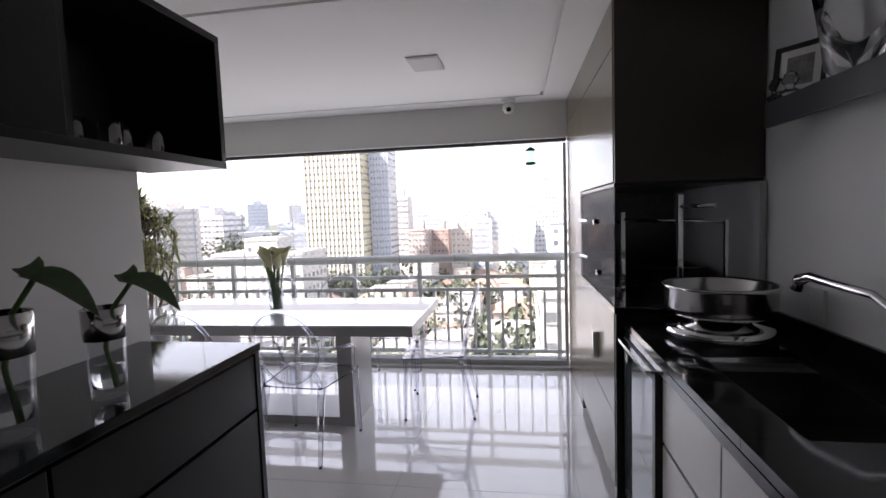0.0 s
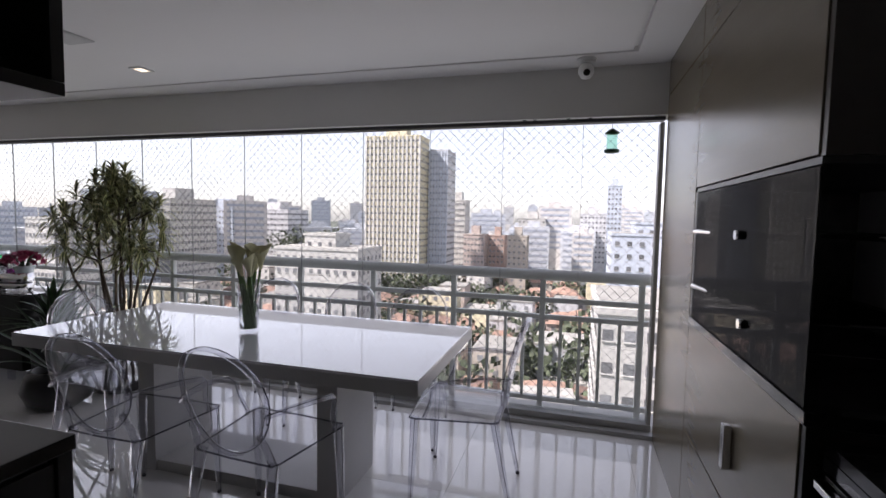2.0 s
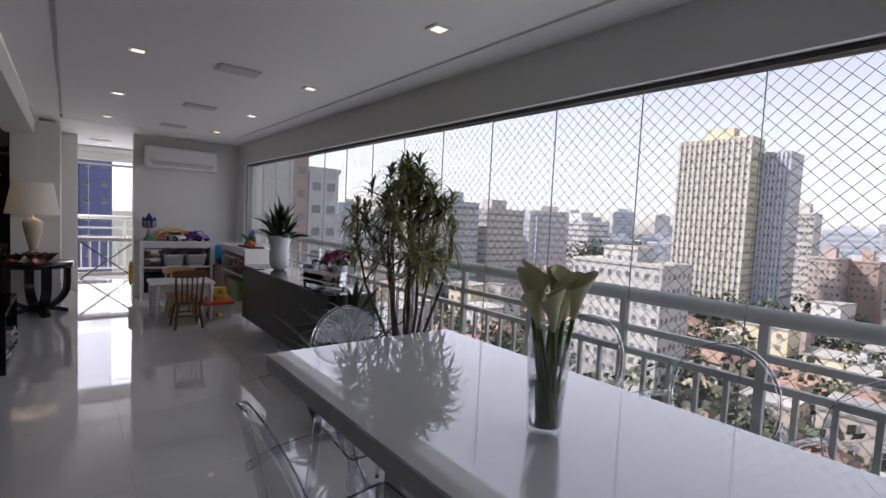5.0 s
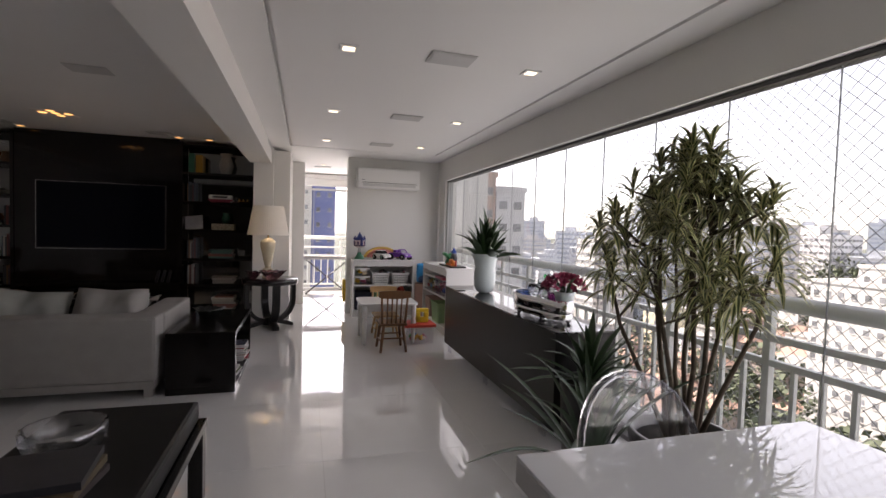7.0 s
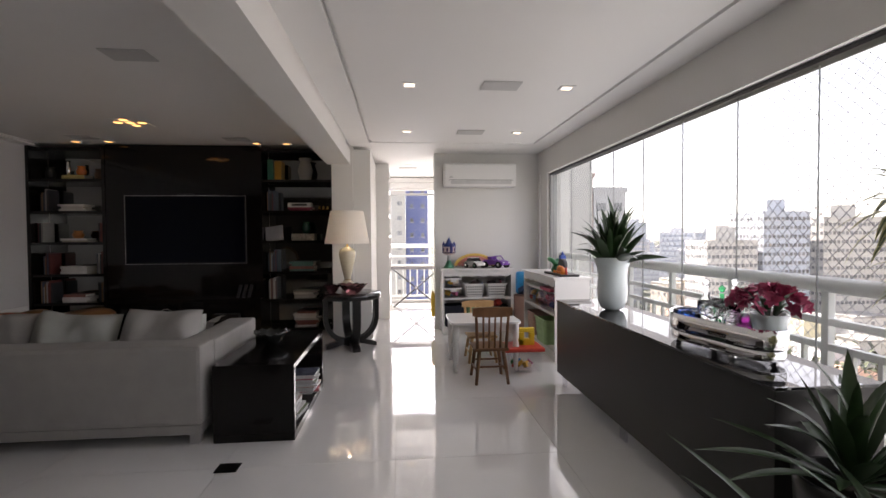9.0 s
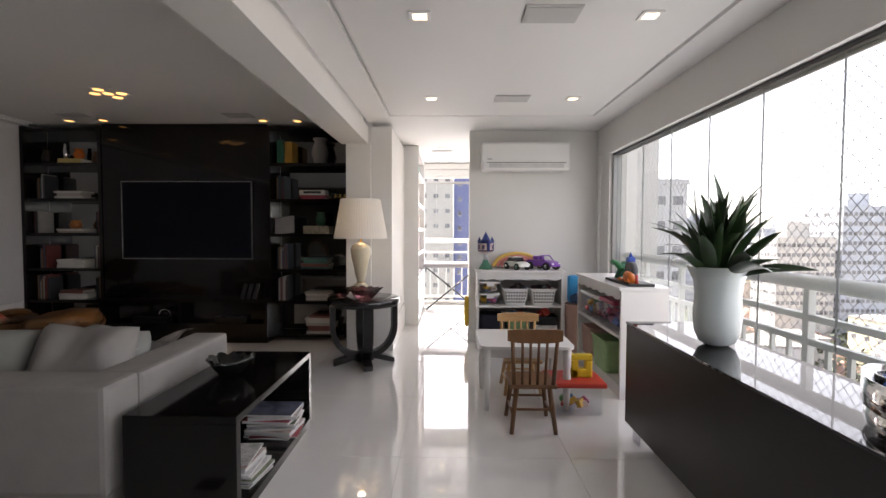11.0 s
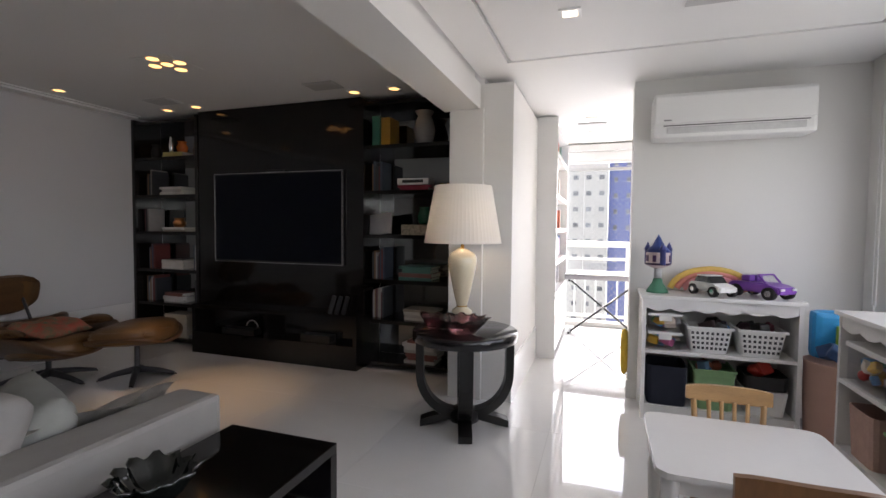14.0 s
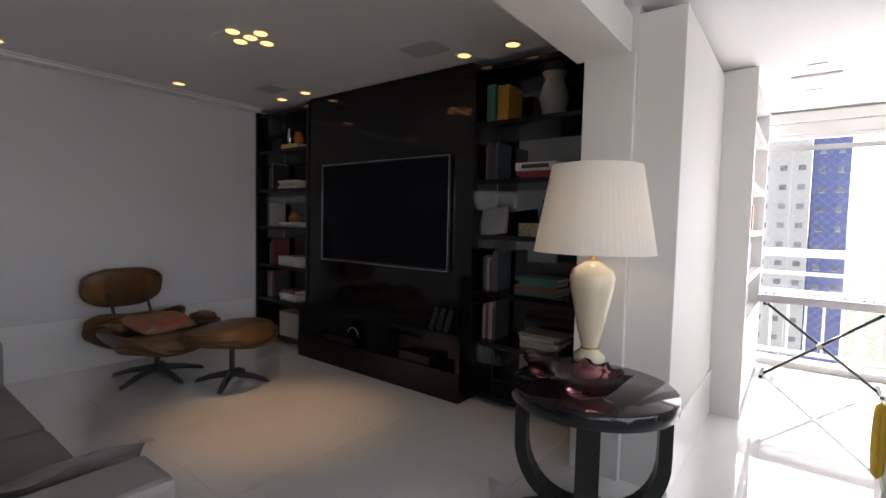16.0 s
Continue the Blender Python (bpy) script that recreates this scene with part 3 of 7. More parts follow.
def calla(bm, base, top, lean, open_dir, size=0.05):
    """A stem with a rolled funnel flower."""
    base, top = Vector(base), Vector(top)
    mid = (base + top) / 2 + Vector((lean * 0.3, lean * 0.2, 0))
    tube(bm, [base, mid, top], [0.006, 0.006, 0.007], 6, 0)
    ax = (top - mid).normalized()
    o = ax.orthogonal().normalized()
    s = ax.cross(o)
    rings = []
    for r, h in ((0.008, 0.0), (0.014, 0.03), (0.024, 0.065), (0.045, 0.095)):
        ring = []
        for k in range(12):
            a = 2 * math.pi * k / 12
            lift = 0.035 * (1 + math.cos(a - open_dir)) * (h / 0.095) ** 2
            ring.append(bm.verts.new(top + ax * (h + lift) * size / 0.05 + (o * math.cos(a) + s * math.sin(a)) * r * size / 0.05))
        rings.append(ring)
    for a, b in zip(rings, rings[1:]):
        for k in range(12):
            f = bm.faces.new((a[k], a[(k + 1) % 12], b[(k + 1) % 12], b[k]))
            f.smooth, f.material_index = True, 1


va = thing("flower_vase", "tall clear glass vase of cream calla lilies", "vase", (-1.60, 3.21, 0.786))
part("vase", lathe(bmesh.new(), [(0.045, 0.0), (0.05, 0.004), (0.062, 0.27), (0.059, 0.27), (0.046, 0.02), (0.0, 0.018)], 24), ACRYL, va, "clear glass cylinder")
part("water", lathe(bmesh.new(), [(0.0, 0.021), (0.044, 0.022), (0.052, 0.15), (0.0, 0.15)], 20), WATER, va)
bm = bmesh.new()
rnd = random.Random(5)
for k in range(14):
    a = 2 * math.pi * k / 14 + rnd.uniform(-0.2, 0.2)
    r = rnd.uniform(0.4, 1.0)
    bm = bmesh.new()
    calla(bm, (0.03 * r * math.cos(a + 2), 0.03 * r * math.sin(a + 2), 0.02), (0.085 * r * math.cos(a), 0.085 * r * math.sin(a), rnd.uniform(0.31, 0.35)), rnd.uniform(-0.02, 0.02), a, rnd.uniform(0.038, 0.046))
    part("calla", bm, [STEM, PETALW], va, "cream calla lily with green stem" if k == 0 else "")

fd = thing("bird_feeder", "hanging green and clear plastic bird feeder", "feeder", (0.31, 4.50, 1.885))
fd.scale = (0.78, 0.78, 0.85)
part("lid", lathe(bmesh.new(), [(0.0, 0.20), (0.02, 0.195), (0.062, 0.165), (0.062, 0.158), (0.0, 0.158)], 20), paintc((0.01, 0.07, 0.03), 0.35), fd)
part("tank", lathe(bmesh.new(), [(0.045, 0.03), (0.045, 0.158)], 20), thin_glass("green_clear_plastic", (0.66, 0.86, 0.77), 0.5, 0.05), fd)
part("tray", lathe(bmesh.new(), [(0.02, 0.0), (0.062, 0.008), (0.066, 0.03), (0.05, 0.034), (0.0, 0.034)], 20), paintc((0.01, 0.07, 0.03), 0.35), fd)
part("cord", tube(bmesh.new(), [(0, 0, 0.2), (0, 0, 0.25)], 0.002, 5), BLACK, fd)

# dracaena
pt = thing("potted_dracaena", "tall variegated dracaena in a dark round pot", "plant", (-3.40, 3.95, 0))
part("pot", lathe(bmesh.new(), [(0.16, 0.0), (0.20, 0.02), (0.225, 0.36), (0.235, 0.44), (0.21, 0.44), (0.20, 0.39), (0.0, 0.39)], 32), POTB, pt, "dark pot")
part("soil", lathe(bmesh.new(), [(0.198, 0.392), (0.12, 0.405), (0.0, 0.41)], 20), SOIL, pt)
rnd = random.Random(11)
leaves = bmesh.new()
stems = []
for k in range(10):
    a = 2 * math.pi * k / 10 + rnd.uniform(-0.25, 0.25)
    sp = (0.10, 0.38, 0.24)[k % 3] + rnd.uniform(-0.04, 0.05)
    ysq = 0.85 if math.sin(a) < 0 else 0.62
    end = Vector((sp * math.cos(a) - 0.02, sp * ysq * math.sin(a), 1.68 - 0.95 * sp + rnd.uniform(-0.10, 0.06)))
    b0 = Vector((0.06 * math.cos(a), 0.06 * math.sin(a), 0.40))
    p1 = b0.lerp(end, 0.3) + Vector((0.03 * math.cos(a + 1), 0.03 * math.sin(a + 1), 0.0))
    p2 = b0.lerp(end, 0.65) + Vector((0.04 * math.cos(a), 0.03 * math.sin(a), -0.02))
    stems.append((part("stem", tube(bmesh.new(), [b0, p1, p2, end], [0.013, 0.011, 0.009, 0.006], 6), BARK, pt), p1, p2, end))
heads = [q[3] for q in stems]
for k in range(62):
    z = rnd.uniform(1.04, 1.72)
    reach = 0.43 * min(1.0, (1.84 - z) / 0.42) * min(1.0, 0.35 + (z - 0.95) / 0.35)
    a, r = rnd.uniform(0, 2 * math.pi), reach * math.sqrt(rnd.uniform(0.12, 1.0))
    q = Vector((r * math.cos(a) - 0.03, r * math.sin(a) * (0.9 if math.sin(a) < 0 else 0.62), z))
    stem, p1, p2, end = min(stems, key=lambda st_: (st_[2].lerp(st_[3], 0.4) - q).length)
    root = min((p1.lerp(p2, u) if u < 1 else p2.lerp(end, u - 1) for u in (0.5, 0.8, 1.1, 1.4, 1.7, 1.9)), key=lambda v: (v - q + Vector((0, 0, 0.12))).length)
    part("branch", tube(bmesh.new(), [root, root.lerp(q, 0.5) + Vector((0, 0, -0.02)), q], [0.006, 0.005, 0.004], 5), BARK, stem)
    heads.append(q)
for h in heads:
    out = Vector((h.x + 0.03, h.y, 0.0)) * 0.9
    for j in range(26):
        a, el = j * 2.4 + rnd.uniform(-0.4, 0.4), 0.85 - 1.65 * j / 26 + rnd.uniform(-0.25, 0.25)
        ln = rnd.uniform(0.13, 0.19) * (0.8 if j < 5 else 1.0)
        d = (Vector((math.cos(a) * math.cos(el), math.sin(a) * math.cos(el), math.sin(el))) + out * 0.9).normalized()
        b0 = h + Vector((0, 0, 0.02 - 0.10 * j / 26))
        leaf(leaves, b0, b0 + d * ln, rnd.uniform(0.017, 0.022), 0.014 + 0.024 * rnd.random(), None, (1, 0), 5, 0.25)
part("leaves", leaves, [LEAFG, LEAFY], pt, "narrow arching green leaves with cream margins")

# agave beside the sideboard
ag = thing("potted_agave", "dark green agave with broad pointed leaves in a tall black pot", "plant", (-4.045, 3.88, 0))
part("pot", lathe(bmesh.new(), [(0.12, 0.0), (0.135, 0.01), (0.16, 0.44), (0.165, 0.48), (0.148, 0.48), (0.144, 0.44), (0.0, 0.44)], 32), POTB, ag, "tall black pot")
part("soil", lathe(bmesh.new(), [(0.142, 0.442), (0.0, 0.45)], 20), SOIL, ag)
bm = bmesh.new()
rnd = random.Random(6)
for k in range(36):
    a, el = k * 2.4 + rnd.uniform(-0.3, 0.3), -0.1 + 1.45 * (k / 36) + rnd.uniform(-0.15, 0.15)
    ln = rnd.uniform(0.30, 0.48)
    d = Vector((math.cos(a) * math.cos(el), math.sin(a) * math.cos(el), math.sin(el)))
    leaf(bm, d * 0.03 + Vector((0, 0, 0.46)), d * ln + Vector((0, 0, 0.47)), rnd.uniform(0.038, 0.058), rnd.uniform(0.0, 0.05), None, (0, 0), 6, 0.45)
part("leaves", bm, LEAF, ag, "stiff dark green pointed leaves")

# aloe in a black bowl pot
ag = thing("potted_aloe", "spiky green aloe in a round black pot", "plant", (-3.50, 3.54, 0))
part("pot", lathe(bmesh.new(), [(0.12, 0.0), (0.19, 0.05), (0.225, 0.14), (0.20, 0.24), (0.165, 0.28), (0.15, 0.28), (0.16, 0.22), (0.0, 0.22)], 32), POTB, ag, "black round pot")
part("soil", lathe(bmesh.new(), [(0.158, 0.223), (0.0, 0.235)], 20), SOIL, ag)
bm = bmesh.new()
rnd = random.Random(3)
for k in range(26):
    a, el = k * 2.4 + rnd.uniform(-0.2, 0.2), 0.30 + 1.0 * (k / 26) + rnd.uniform(-0.12, 0.12)
    ln = rnd.uniform(0.50, 0.82)
    d = Vector((math.cos(a) * math.cos(el), math.sin(a) * math.cos(el), math.sin(el)))
    leaf(bm, d * 0.03 + Vector((0, 0, 0.23)), d * ln + Vector((0, 0, 0.23)), rnd.uniform(0.030, 0.042), rnd.uniform(0.02, 0.10), None, (0, 0), 8, 0.55)
part("leaves", bm, ALOE, ag, "long pointed fleshy leaves")

# ---- long sideboard along the glass ----
sb = thing("sideboard", "long low black sideboard with glossy black glass top", "sideboard", (0, 0, 0))
part("body", boxes((-6.60, -4.23, 3.765, 4.20, 0.10, 0.712), bevel=0.002), BLACK, sb)
part("top", boxes((-6.605, -4.225, 3.76, 4.205, 0.713, 0.725), bevel=0.002), mat("black_glass", (0.008, 0.008, 0.009), 0.02, spec=0.8), sb, "glossy black glass top")
for x in (-6.5, -5.45, -4.42):
    for y in (3.80, 4.16):
        part("leg", boxes((x - 0.04, x + 0.04, y - 0.008, y + 0.008, 0.0, 0.099), bevel=0.002), ACRYLB, sb, "clear acrylic foot")
pv = thing("planter_vase", "tall white opal glass vase of broad green leaves", "vase", (-6.02, 3.99, 0.726))
wv = lambda a, z: 1 + 0.035 * math.cos(4 * a) * max(0, (z - 0.25) / 0.16)
part("vase", lathe(bmesh.new(), [(0.05, 0.0), (0.082, 0.018), (0.103, 0.07), (0.109, 0.15), (0.103, 0.25), (0.112, 0.32), (0.142, 0.388), (0.139, 0.39), (0.097, 0.32), (0.088, 0.25), (0.0, 0.24)], 32, wave=wv), OPAL, pv, "white opal glass")
bm = bmesh.new()
rnd = random.Random(21)
for k in range(78):
    a, el = k * 2.4 + rnd.uniform(-0.3, 0.3), max(0.16, 0.06 + 1.35 * (k / 78) ** 0.7 + rnd.uniform(-0.2, 0.2))
    ln = rnd.uniform(0.31, 0.47) + (0.06 if k % 5 == 0 else 0)
    d = Vector((math.cos(a) * math.cos(el), math.sin(a) * math.cos(el), math.sin(el)))
    face = Vector((-d.x, -d.y, 0.6 + rnd.uniform(-0.4, 0.4))) + Vector((rnd.uniform(-0.5, 0.5), rnd.uniform(-0.5, 0.5), 0))
    leaf(bm, Vector((d.x * 0.07, d.y * 0.07, 0.34)), Vector((d.x * ln * 1.1, d.y * ln * 0.75, 0.36 + d.z * ln * 1.05 - 0.02)), rnd.uniform(0.036, 0.066), rnd.uniform(0.01, 0.06), face, (0, 0), 7, rnd.uniform(0.2, 0.6))
part("leaves", bm, LEAF, pv, "dark green broad pointed leaves")

ty = thing("tray", "wavy two-tier mirrored silver tray", "tray", (-4.80, 3.98, 0.726))
kid = [(0.32 * math.cos(a) * (1 + 0.10 * math.cos(2 * a)), 0.17 * math.sin(a) * (1 + 0.16 * math.cos(3 * a + 0.6))) for a in [2 * math.pi * i / 40 for i in range(40)]]
part("lower_tier", prism(bmesh.new(), [(x * 0.96, y * 0.96) for x, y in kid], 0.022, 0.03), CHROME, ty)
part("upper_tier", prism(bmesh.new(), kid, 0.074, 0.081), CHROME, ty)
bm = bmesh.new()
for zz0, zz1, s in ((0.03, 0.0735, 0.97), (0.0815, 0.155, 1.0)):
    ro = [[bm.verts.new((x * s * f, y * s * f, z)) for x, y in kid] for f, z in ((1, zz0), (1, zz1), (0.985, zz1), (0.985, zz0))]
    for a, b in zip(ro, ro[1:]):
        for i in range(40):
            f = bm.faces.new((a[i], a[(i + 1) % 40], b[(i + 1) % 40], b[i]))
            f.smooth = True
part("gallery_rim", bm, CHROME, ty)
for x, y in ((-0.2, -0.1), (0.2, -0.1), (-0.2, 0.1), (0.2, 0.1)):
    part("post", lathe(bmesh.new(), [(0.012, 0.0), (0.02, 0.01), (0.012, 0.022), (0.012, 0.0735)], 12, x, y), CHROME, ty)


def goblet(x, y, z, s=1.0, m=GLASS, label="clear crystal goblet on the tray"):
    pr = [(0.03, 0.0), (0.031, 0.004), (0.005, 0.012), (0.005, 0.06), (0.028, 0.085), (0.036, 0.12), (0.032, 0.15), (0.030, 0.15), (0.033, 0.12), (0.025, 0.09), (0.0, 0.075)]
    thing("goblet", label, "glass", (x, y, z), group="glasses on the tray", bm=lathe(bmesh.new(), [(r * s, h * s) for r, h in pr], 16), material=m)


def decanter(x, y, z, m, label, h=0.16, r=0.045):
    t = thing("decanter", label, "decanter", (x, y, z))
    part("body", lathe(bmesh.new(), [(r * 0.8, 0.0), (r, 0.02), (r, h * 0.55), (r * 0.35, h * 0.75), (r * 0.3, h * 0.95), (r * 0.42, h), (0.0, h)], 18), m, t)
    part("stopper", lathe(bmesh.new(), [(0.0, h + 0.001), (0.012, h + 0.01), (0.018, h + 0.028), (0.0, h + 0.045)], 12), m, t)


TZ = 0.726 + 0.0815
for x, y in ((-4.74, 3.88), (-4.68, 3.93), (-4.82, 3.90), (-4.62, 3.89), (-4.87, 4.0), (-4.78, 3.96)):
    goblet(x, y, TZ)
decanter(-5.00, 4.03, TZ, GLASS, "cut crystal decanter with stopper", 0.20)
decanter(-4.92, 4.06, TZ, GREENG, "green glass bottle with stopper", 0.17, 0.035)
decanter(-4.84, 4.07, TZ, GLASS, "clear glass decanter with stopper", 0.21, 0.04)
thing("glass_bowl", "cobalt blue cut-glass bowl", "bowl", (-4.98, 3.91, TZ), bm=lathe(bmesh.new(), [(0.03, 0.0), (0.06, 0.025), (0.068, 0.06), (0.062, 0.085), (0.056, 0.085), (0.058, 0.05), (0.0, 0.02)], 22, wave=lambda a, z: 1 + 0.03 * math.cos(12 * a)), material=BLUEG)
thing("glass_bowl", "deep plum cut-glass bowl on the tray", "bowl", (-4.74, 4.06, TZ), bm=lathe(bmesh.new(), [(0.03, 0.0), (0.06, 0.03), (0.085, 0.085), (0.078, 0.085), (0.055, 0.04), (0.0, 0.02)], 22, wave=lambda a, z: 1 + 0.03 * math.cos(10 * a)), material=solid_glass("plum_glass", (0.30, 0.03, 0.22), 1.5))
fl = thing("flower_bowl", "white ceramic bowl of magenta flowers", "vase", (-4.54, 4.0, TZ))
fl.scale = (0.92, 0.92, 1.0)
part("bowl", lathe(bmesh.new(), [(0.045, 0.0), (0.054, 0.02), (0.074, 0.10), (0.082, 0.13), (0.076, 0.13), (0.066, 0.09), (0.0, 0.08)], 26, wave=lambda a, z: 1 + 0.03 * math.cos(8 * a) * z / 0.13), OPAL, fl, "white ceramic bowl")
rnd = random.Random(8)
blooms = []
for k in range(6):
    bm = bmesh.new()
    for j in range(7):
        d = Vector((math.cos(j * 0.9 + rnd.uniform(-0.3, 0.3)), math.sin(j * 0.9 + rnd.uniform(-0.3, 0.3)), rnd.uniform(0.1, 0.9))).normalized()
        leaf(bm, (0, 0, 0), d * rnd.uniform(0.035, 0.052), 0.026, 0.006, None, (0, 0), 3)
    blooms.append(finish(bm, "flower", [PETALM, LEAF]))
for k in range(64):
    a, el = rnd.uniform(0, 2 * math.pi), rnd.uniform(0.0, 1.5)
    ob = new("flower", blooms[k % 6])
    ob.parent = fl
    ob.matrix_basis = pose(math.cos(a) * math.cos(el) * 0.17, math.sin(a) * math.cos(el) * 0.14, 0.15 + math.sin(el) * 0.08, rnd.uniform(-60, 60), rnd.uniform(-60, 60), rnd.uniform(0, 360))
bm = bmesh.new()
for k in range(16):
    a = k * 0.9
    leaf(bm, (0.03 * math.cos(a), 0.03 * math.sin(a), 0.12), (0.16 * math.cos(a), 0.14 * math.sin(a), 0.16 + 0.05 * (k % 3)), 0.03, 0.02, None, (0, 0), 3)
part("foliage", bm, LEAF, fl, "narrow green leaves")

# ---- play corner ----


def toy_shelf(w, label):
    """White two-shelf unit: width along y, open towards +x."""
    t = thing("toy_shelf", label, "shelf", (0, 0, 0), group="white toy shelves")
    h = w / 2
    part("top", boxes((-0.19, 0.20, -h - 0.015, h + 0.015, 0.835, 0.86), bevel=0.004), WHITE, t)
    for y in (-h, h - 0.025):
        part("side_panel", boxes((-0.18, 0.18, y, y + 0.025, 0.0, 0.834), bevel=0.002), WHITE, t)
    part("back_panel", boxes((-0.18, -0.17, -h + 0.026, h - 0.026, 0.08, 0.83)), WHITE, t)
    part("shelf_board", boxes((-0.168, 0.178, -h + 0.026, h - 0.026, 0.46, 0.482)), WHITE, t)
    part("shelf_board", boxes((-0.168, 0.178, -h + 0.026, h - 0.026, 0.08, 0.102)), WHITE, t)
    bm = bmesh.new()
    n = 36
    va_, vb_ = [], []
    for i in range(n + 1):
        y = -h + 0.026 + (w - 0.052) * i / n
        zz = 0.775 - 0.022 * abs(math.sin(math.pi * i / 6))
        va_.append((bm.verts.new((0.160, y, 0.834)), bm.verts.new((0.176, y, 0.834))))
        vb_.append((bm.verts.new((0.160, y, zz)), bm.verts.new((0.176, y, zz))))
    for i in range(n):
        for s in (0, 1):
            bm.faces.new((va_[i][s], va_[i + 1][s], vb_[i + 1][s], vb_[i][s]))
        bm.faces.new((vb_[i][0], vb_[i + 1][0], vb_[i + 1][1], vb_[i][1]))
    part("scalloped_valance", bm, WHITE, t)
    part("plinth", boxes((0.150, 0.168, -h + 0.026, h - 0.026, 0.0, 0.079)), WHITE, t)
    return t


s1 = toy_shelf(0.93, "white open toy shelf against the end wall")
s1.matrix_basis = pose(-8.87, 3.42, 0)
s2 = toy_shelf(1.20, "white open toy shelf beside the glass front")
s2.matrix_basis = pose(-7.83, 4.14, 0, 0, 0, -90)


def basket(name, label, x, y, z, wx, wy, h, m, taper=0.86, category="basket", holes=False, woven=False):
    t = thing(name, label, category, (x, y, z))
    bm = bmesh.new()

    def rr(w, d, zz, r=0.03):
        return [bm.verts.new((sx * (w / 2 - r) + r * math.cos(a), sy * (d / 2 - r) + r * math.sin(a), zz)) for sx, sy, a0 in ((1, 1, 0), (-1, 1, 90), (-1, -1, 180), (1, -1, 270)) for a in (radians(a0), radians(a0 + 45), radians(a0 + 90))]
    rows = []
    nz = 9 if woven else 2
    for i in range(nz):
        u = i / (nz - 1)
        f = taper + (1 - taper) * u + (0.02 * (i % 2) if woven else 0)
        rows.append(rr(wx * f, wy * f, h * u))
    rows += [rr(wx - 0.015, wy - 0.015, h), rr(wx * taper - 0.015, wy * taper - 0.015, 0.01)]
    for a, b in zip(rows, rows[1:]):
        for i in range(12):
            bm.faces.new((a[i], a[(i + 1) % 12], b[(i + 1) % 12], b[i]))
    bm.faces.new(rows[0][::-1]), bm.faces.new(rows[-1])
    part("body", bm, m, t)
    if holes:
        slot = finish(boxes((-0.002, 0.0015, -0.0075, 0.0075, -0.0085, 0.0085)), "slot", paintc((0.05, 0.05, 0.055), 0.8))
        nx, nzz = 8, 4
        for i in range(nx):
            for j in range(nzz):
                yy = -wy * 0.40 + wy * 0.8 * i / (nx - 1)
                zz = h * 0.2 + h * 0.62 * j / (nzz - 1)
                f = taper + (1 - taper) * (zz / h)
                px = wx / 2 * f
                hole = new("slot", slot)
                hole.parent, hole.location = t, (px, yy * f, zz)
    if holes or woven:
        part("rim", boxes((-wx / 2 - 0.006, wx / 2 + 0.006, -wy / 2 - 0.006, -wy / 2 + 0.008, h - 0.004, h + 0.012), (-wx / 2 - 0.006, wx / 2 + 0.006, wy / 2 - 0.008, wy / 2 + 0.006, h - 0.004, h + 0.012),
                          (wx / 2 - 0.008, wx / 2 + 0.006, -wy / 2, wy / 2, h - 0.004, h + 0.012), bevel=0.003), m, t)
    return t


def jumble(label, x, y, z, wx, wy, n, cols, seed, s=0.05):
    """A heap of small toys in a container."""
    r = random.Random(seed)
    for i in range(n):
        bm = bmesh.new()
        a, b, c = (r.uniform(0.4, 1.0) * s for _ in range(3))
        if i % 3:
            box(bm, -a, a, -b, b, -c, c, bevel=min(a, b, c) * 0.4)
        else:
            lathe(bm, [(0.0, -c), (a * 0.8, -c * 0.6), (a, 0), (a * 0.8, c * 0.6), (0.0, c)], 10)
        o = thing("toy", label, "toy", (x + r.uniform(-wx, wx), y + r.uniform(-wy, wy), z + r.uniform(0, 0.02)), group="toys in baskets", bm=bm, material=paintc(cols[i % len(cols)]))
        o.rotation_euler = (r.uniform(-0.6, 0.6), r.uniform(-0.6, 0.6), r.uniform(0, 3))


def clear_bin(x, y, z, wx, wy, h, cols, seed, lidm=PLASTICW, label="clear plastic storage box full of toys"):
    t = thing("storage_box", label, "box", (x, y, z))
    part("body", boxes((-wx / 2, wx / 2, -wy / 2, wy / 2, 0.0, h * 0.86), bevel=0.006), ACRYL, t, "clear plastic tub")
    part("lid", boxes((-wx / 2 - 0.008, wx / 2 + 0.008, -wy / 2 - 0.008, wy / 2 + 0.008, h * 0.865, h), bevel=0.006), lidm, t)
    part("latch", boxes((wx / 2 + 0.009, wx / 2 + 0.02, -0.04, 0.04, h * 0.62, h * 0.95), bevel=0.003), PLASTICW, t)
    for k in range(max(1, int(h * 0.8 / 0.075))):
        jumble("small coloured toy in a clear box", x, y, z + 0.045 + 0.07 * k, wx * 0.33, wy * 0.33, 9, cols, seed + 40 * k, 0.04)


toycols = [(0.55, 0.06, 0.05), (0.75, 0.45, 0.05), (0.1, 0.3, 0.55), (0.12, 0.4, 0.15), (0.7, 0.6, 0.5), (0.5, 0.12, 0.25)]
clear_bin(-8.83, 3.10, 0.483, 0.26, 0.20, 0.125, toycols, 1)
clear_bin(-8.83, 3.10, 0.610, 0.26, 0.20, 0.125, toycols, 2)
basket("basket", "white perforated plastic basket on the shelf", -8.83, 3.375, 0.483, 0.24, 0.27, 0.165, PLASTICW, 0.8, holes=True)
basket("basket", "white perforated plastic basket on the shelf", -8.83, 3.675, 0.483, 0.24, 0.27, 0.165, PLASTICW, 0.8, holes=True)
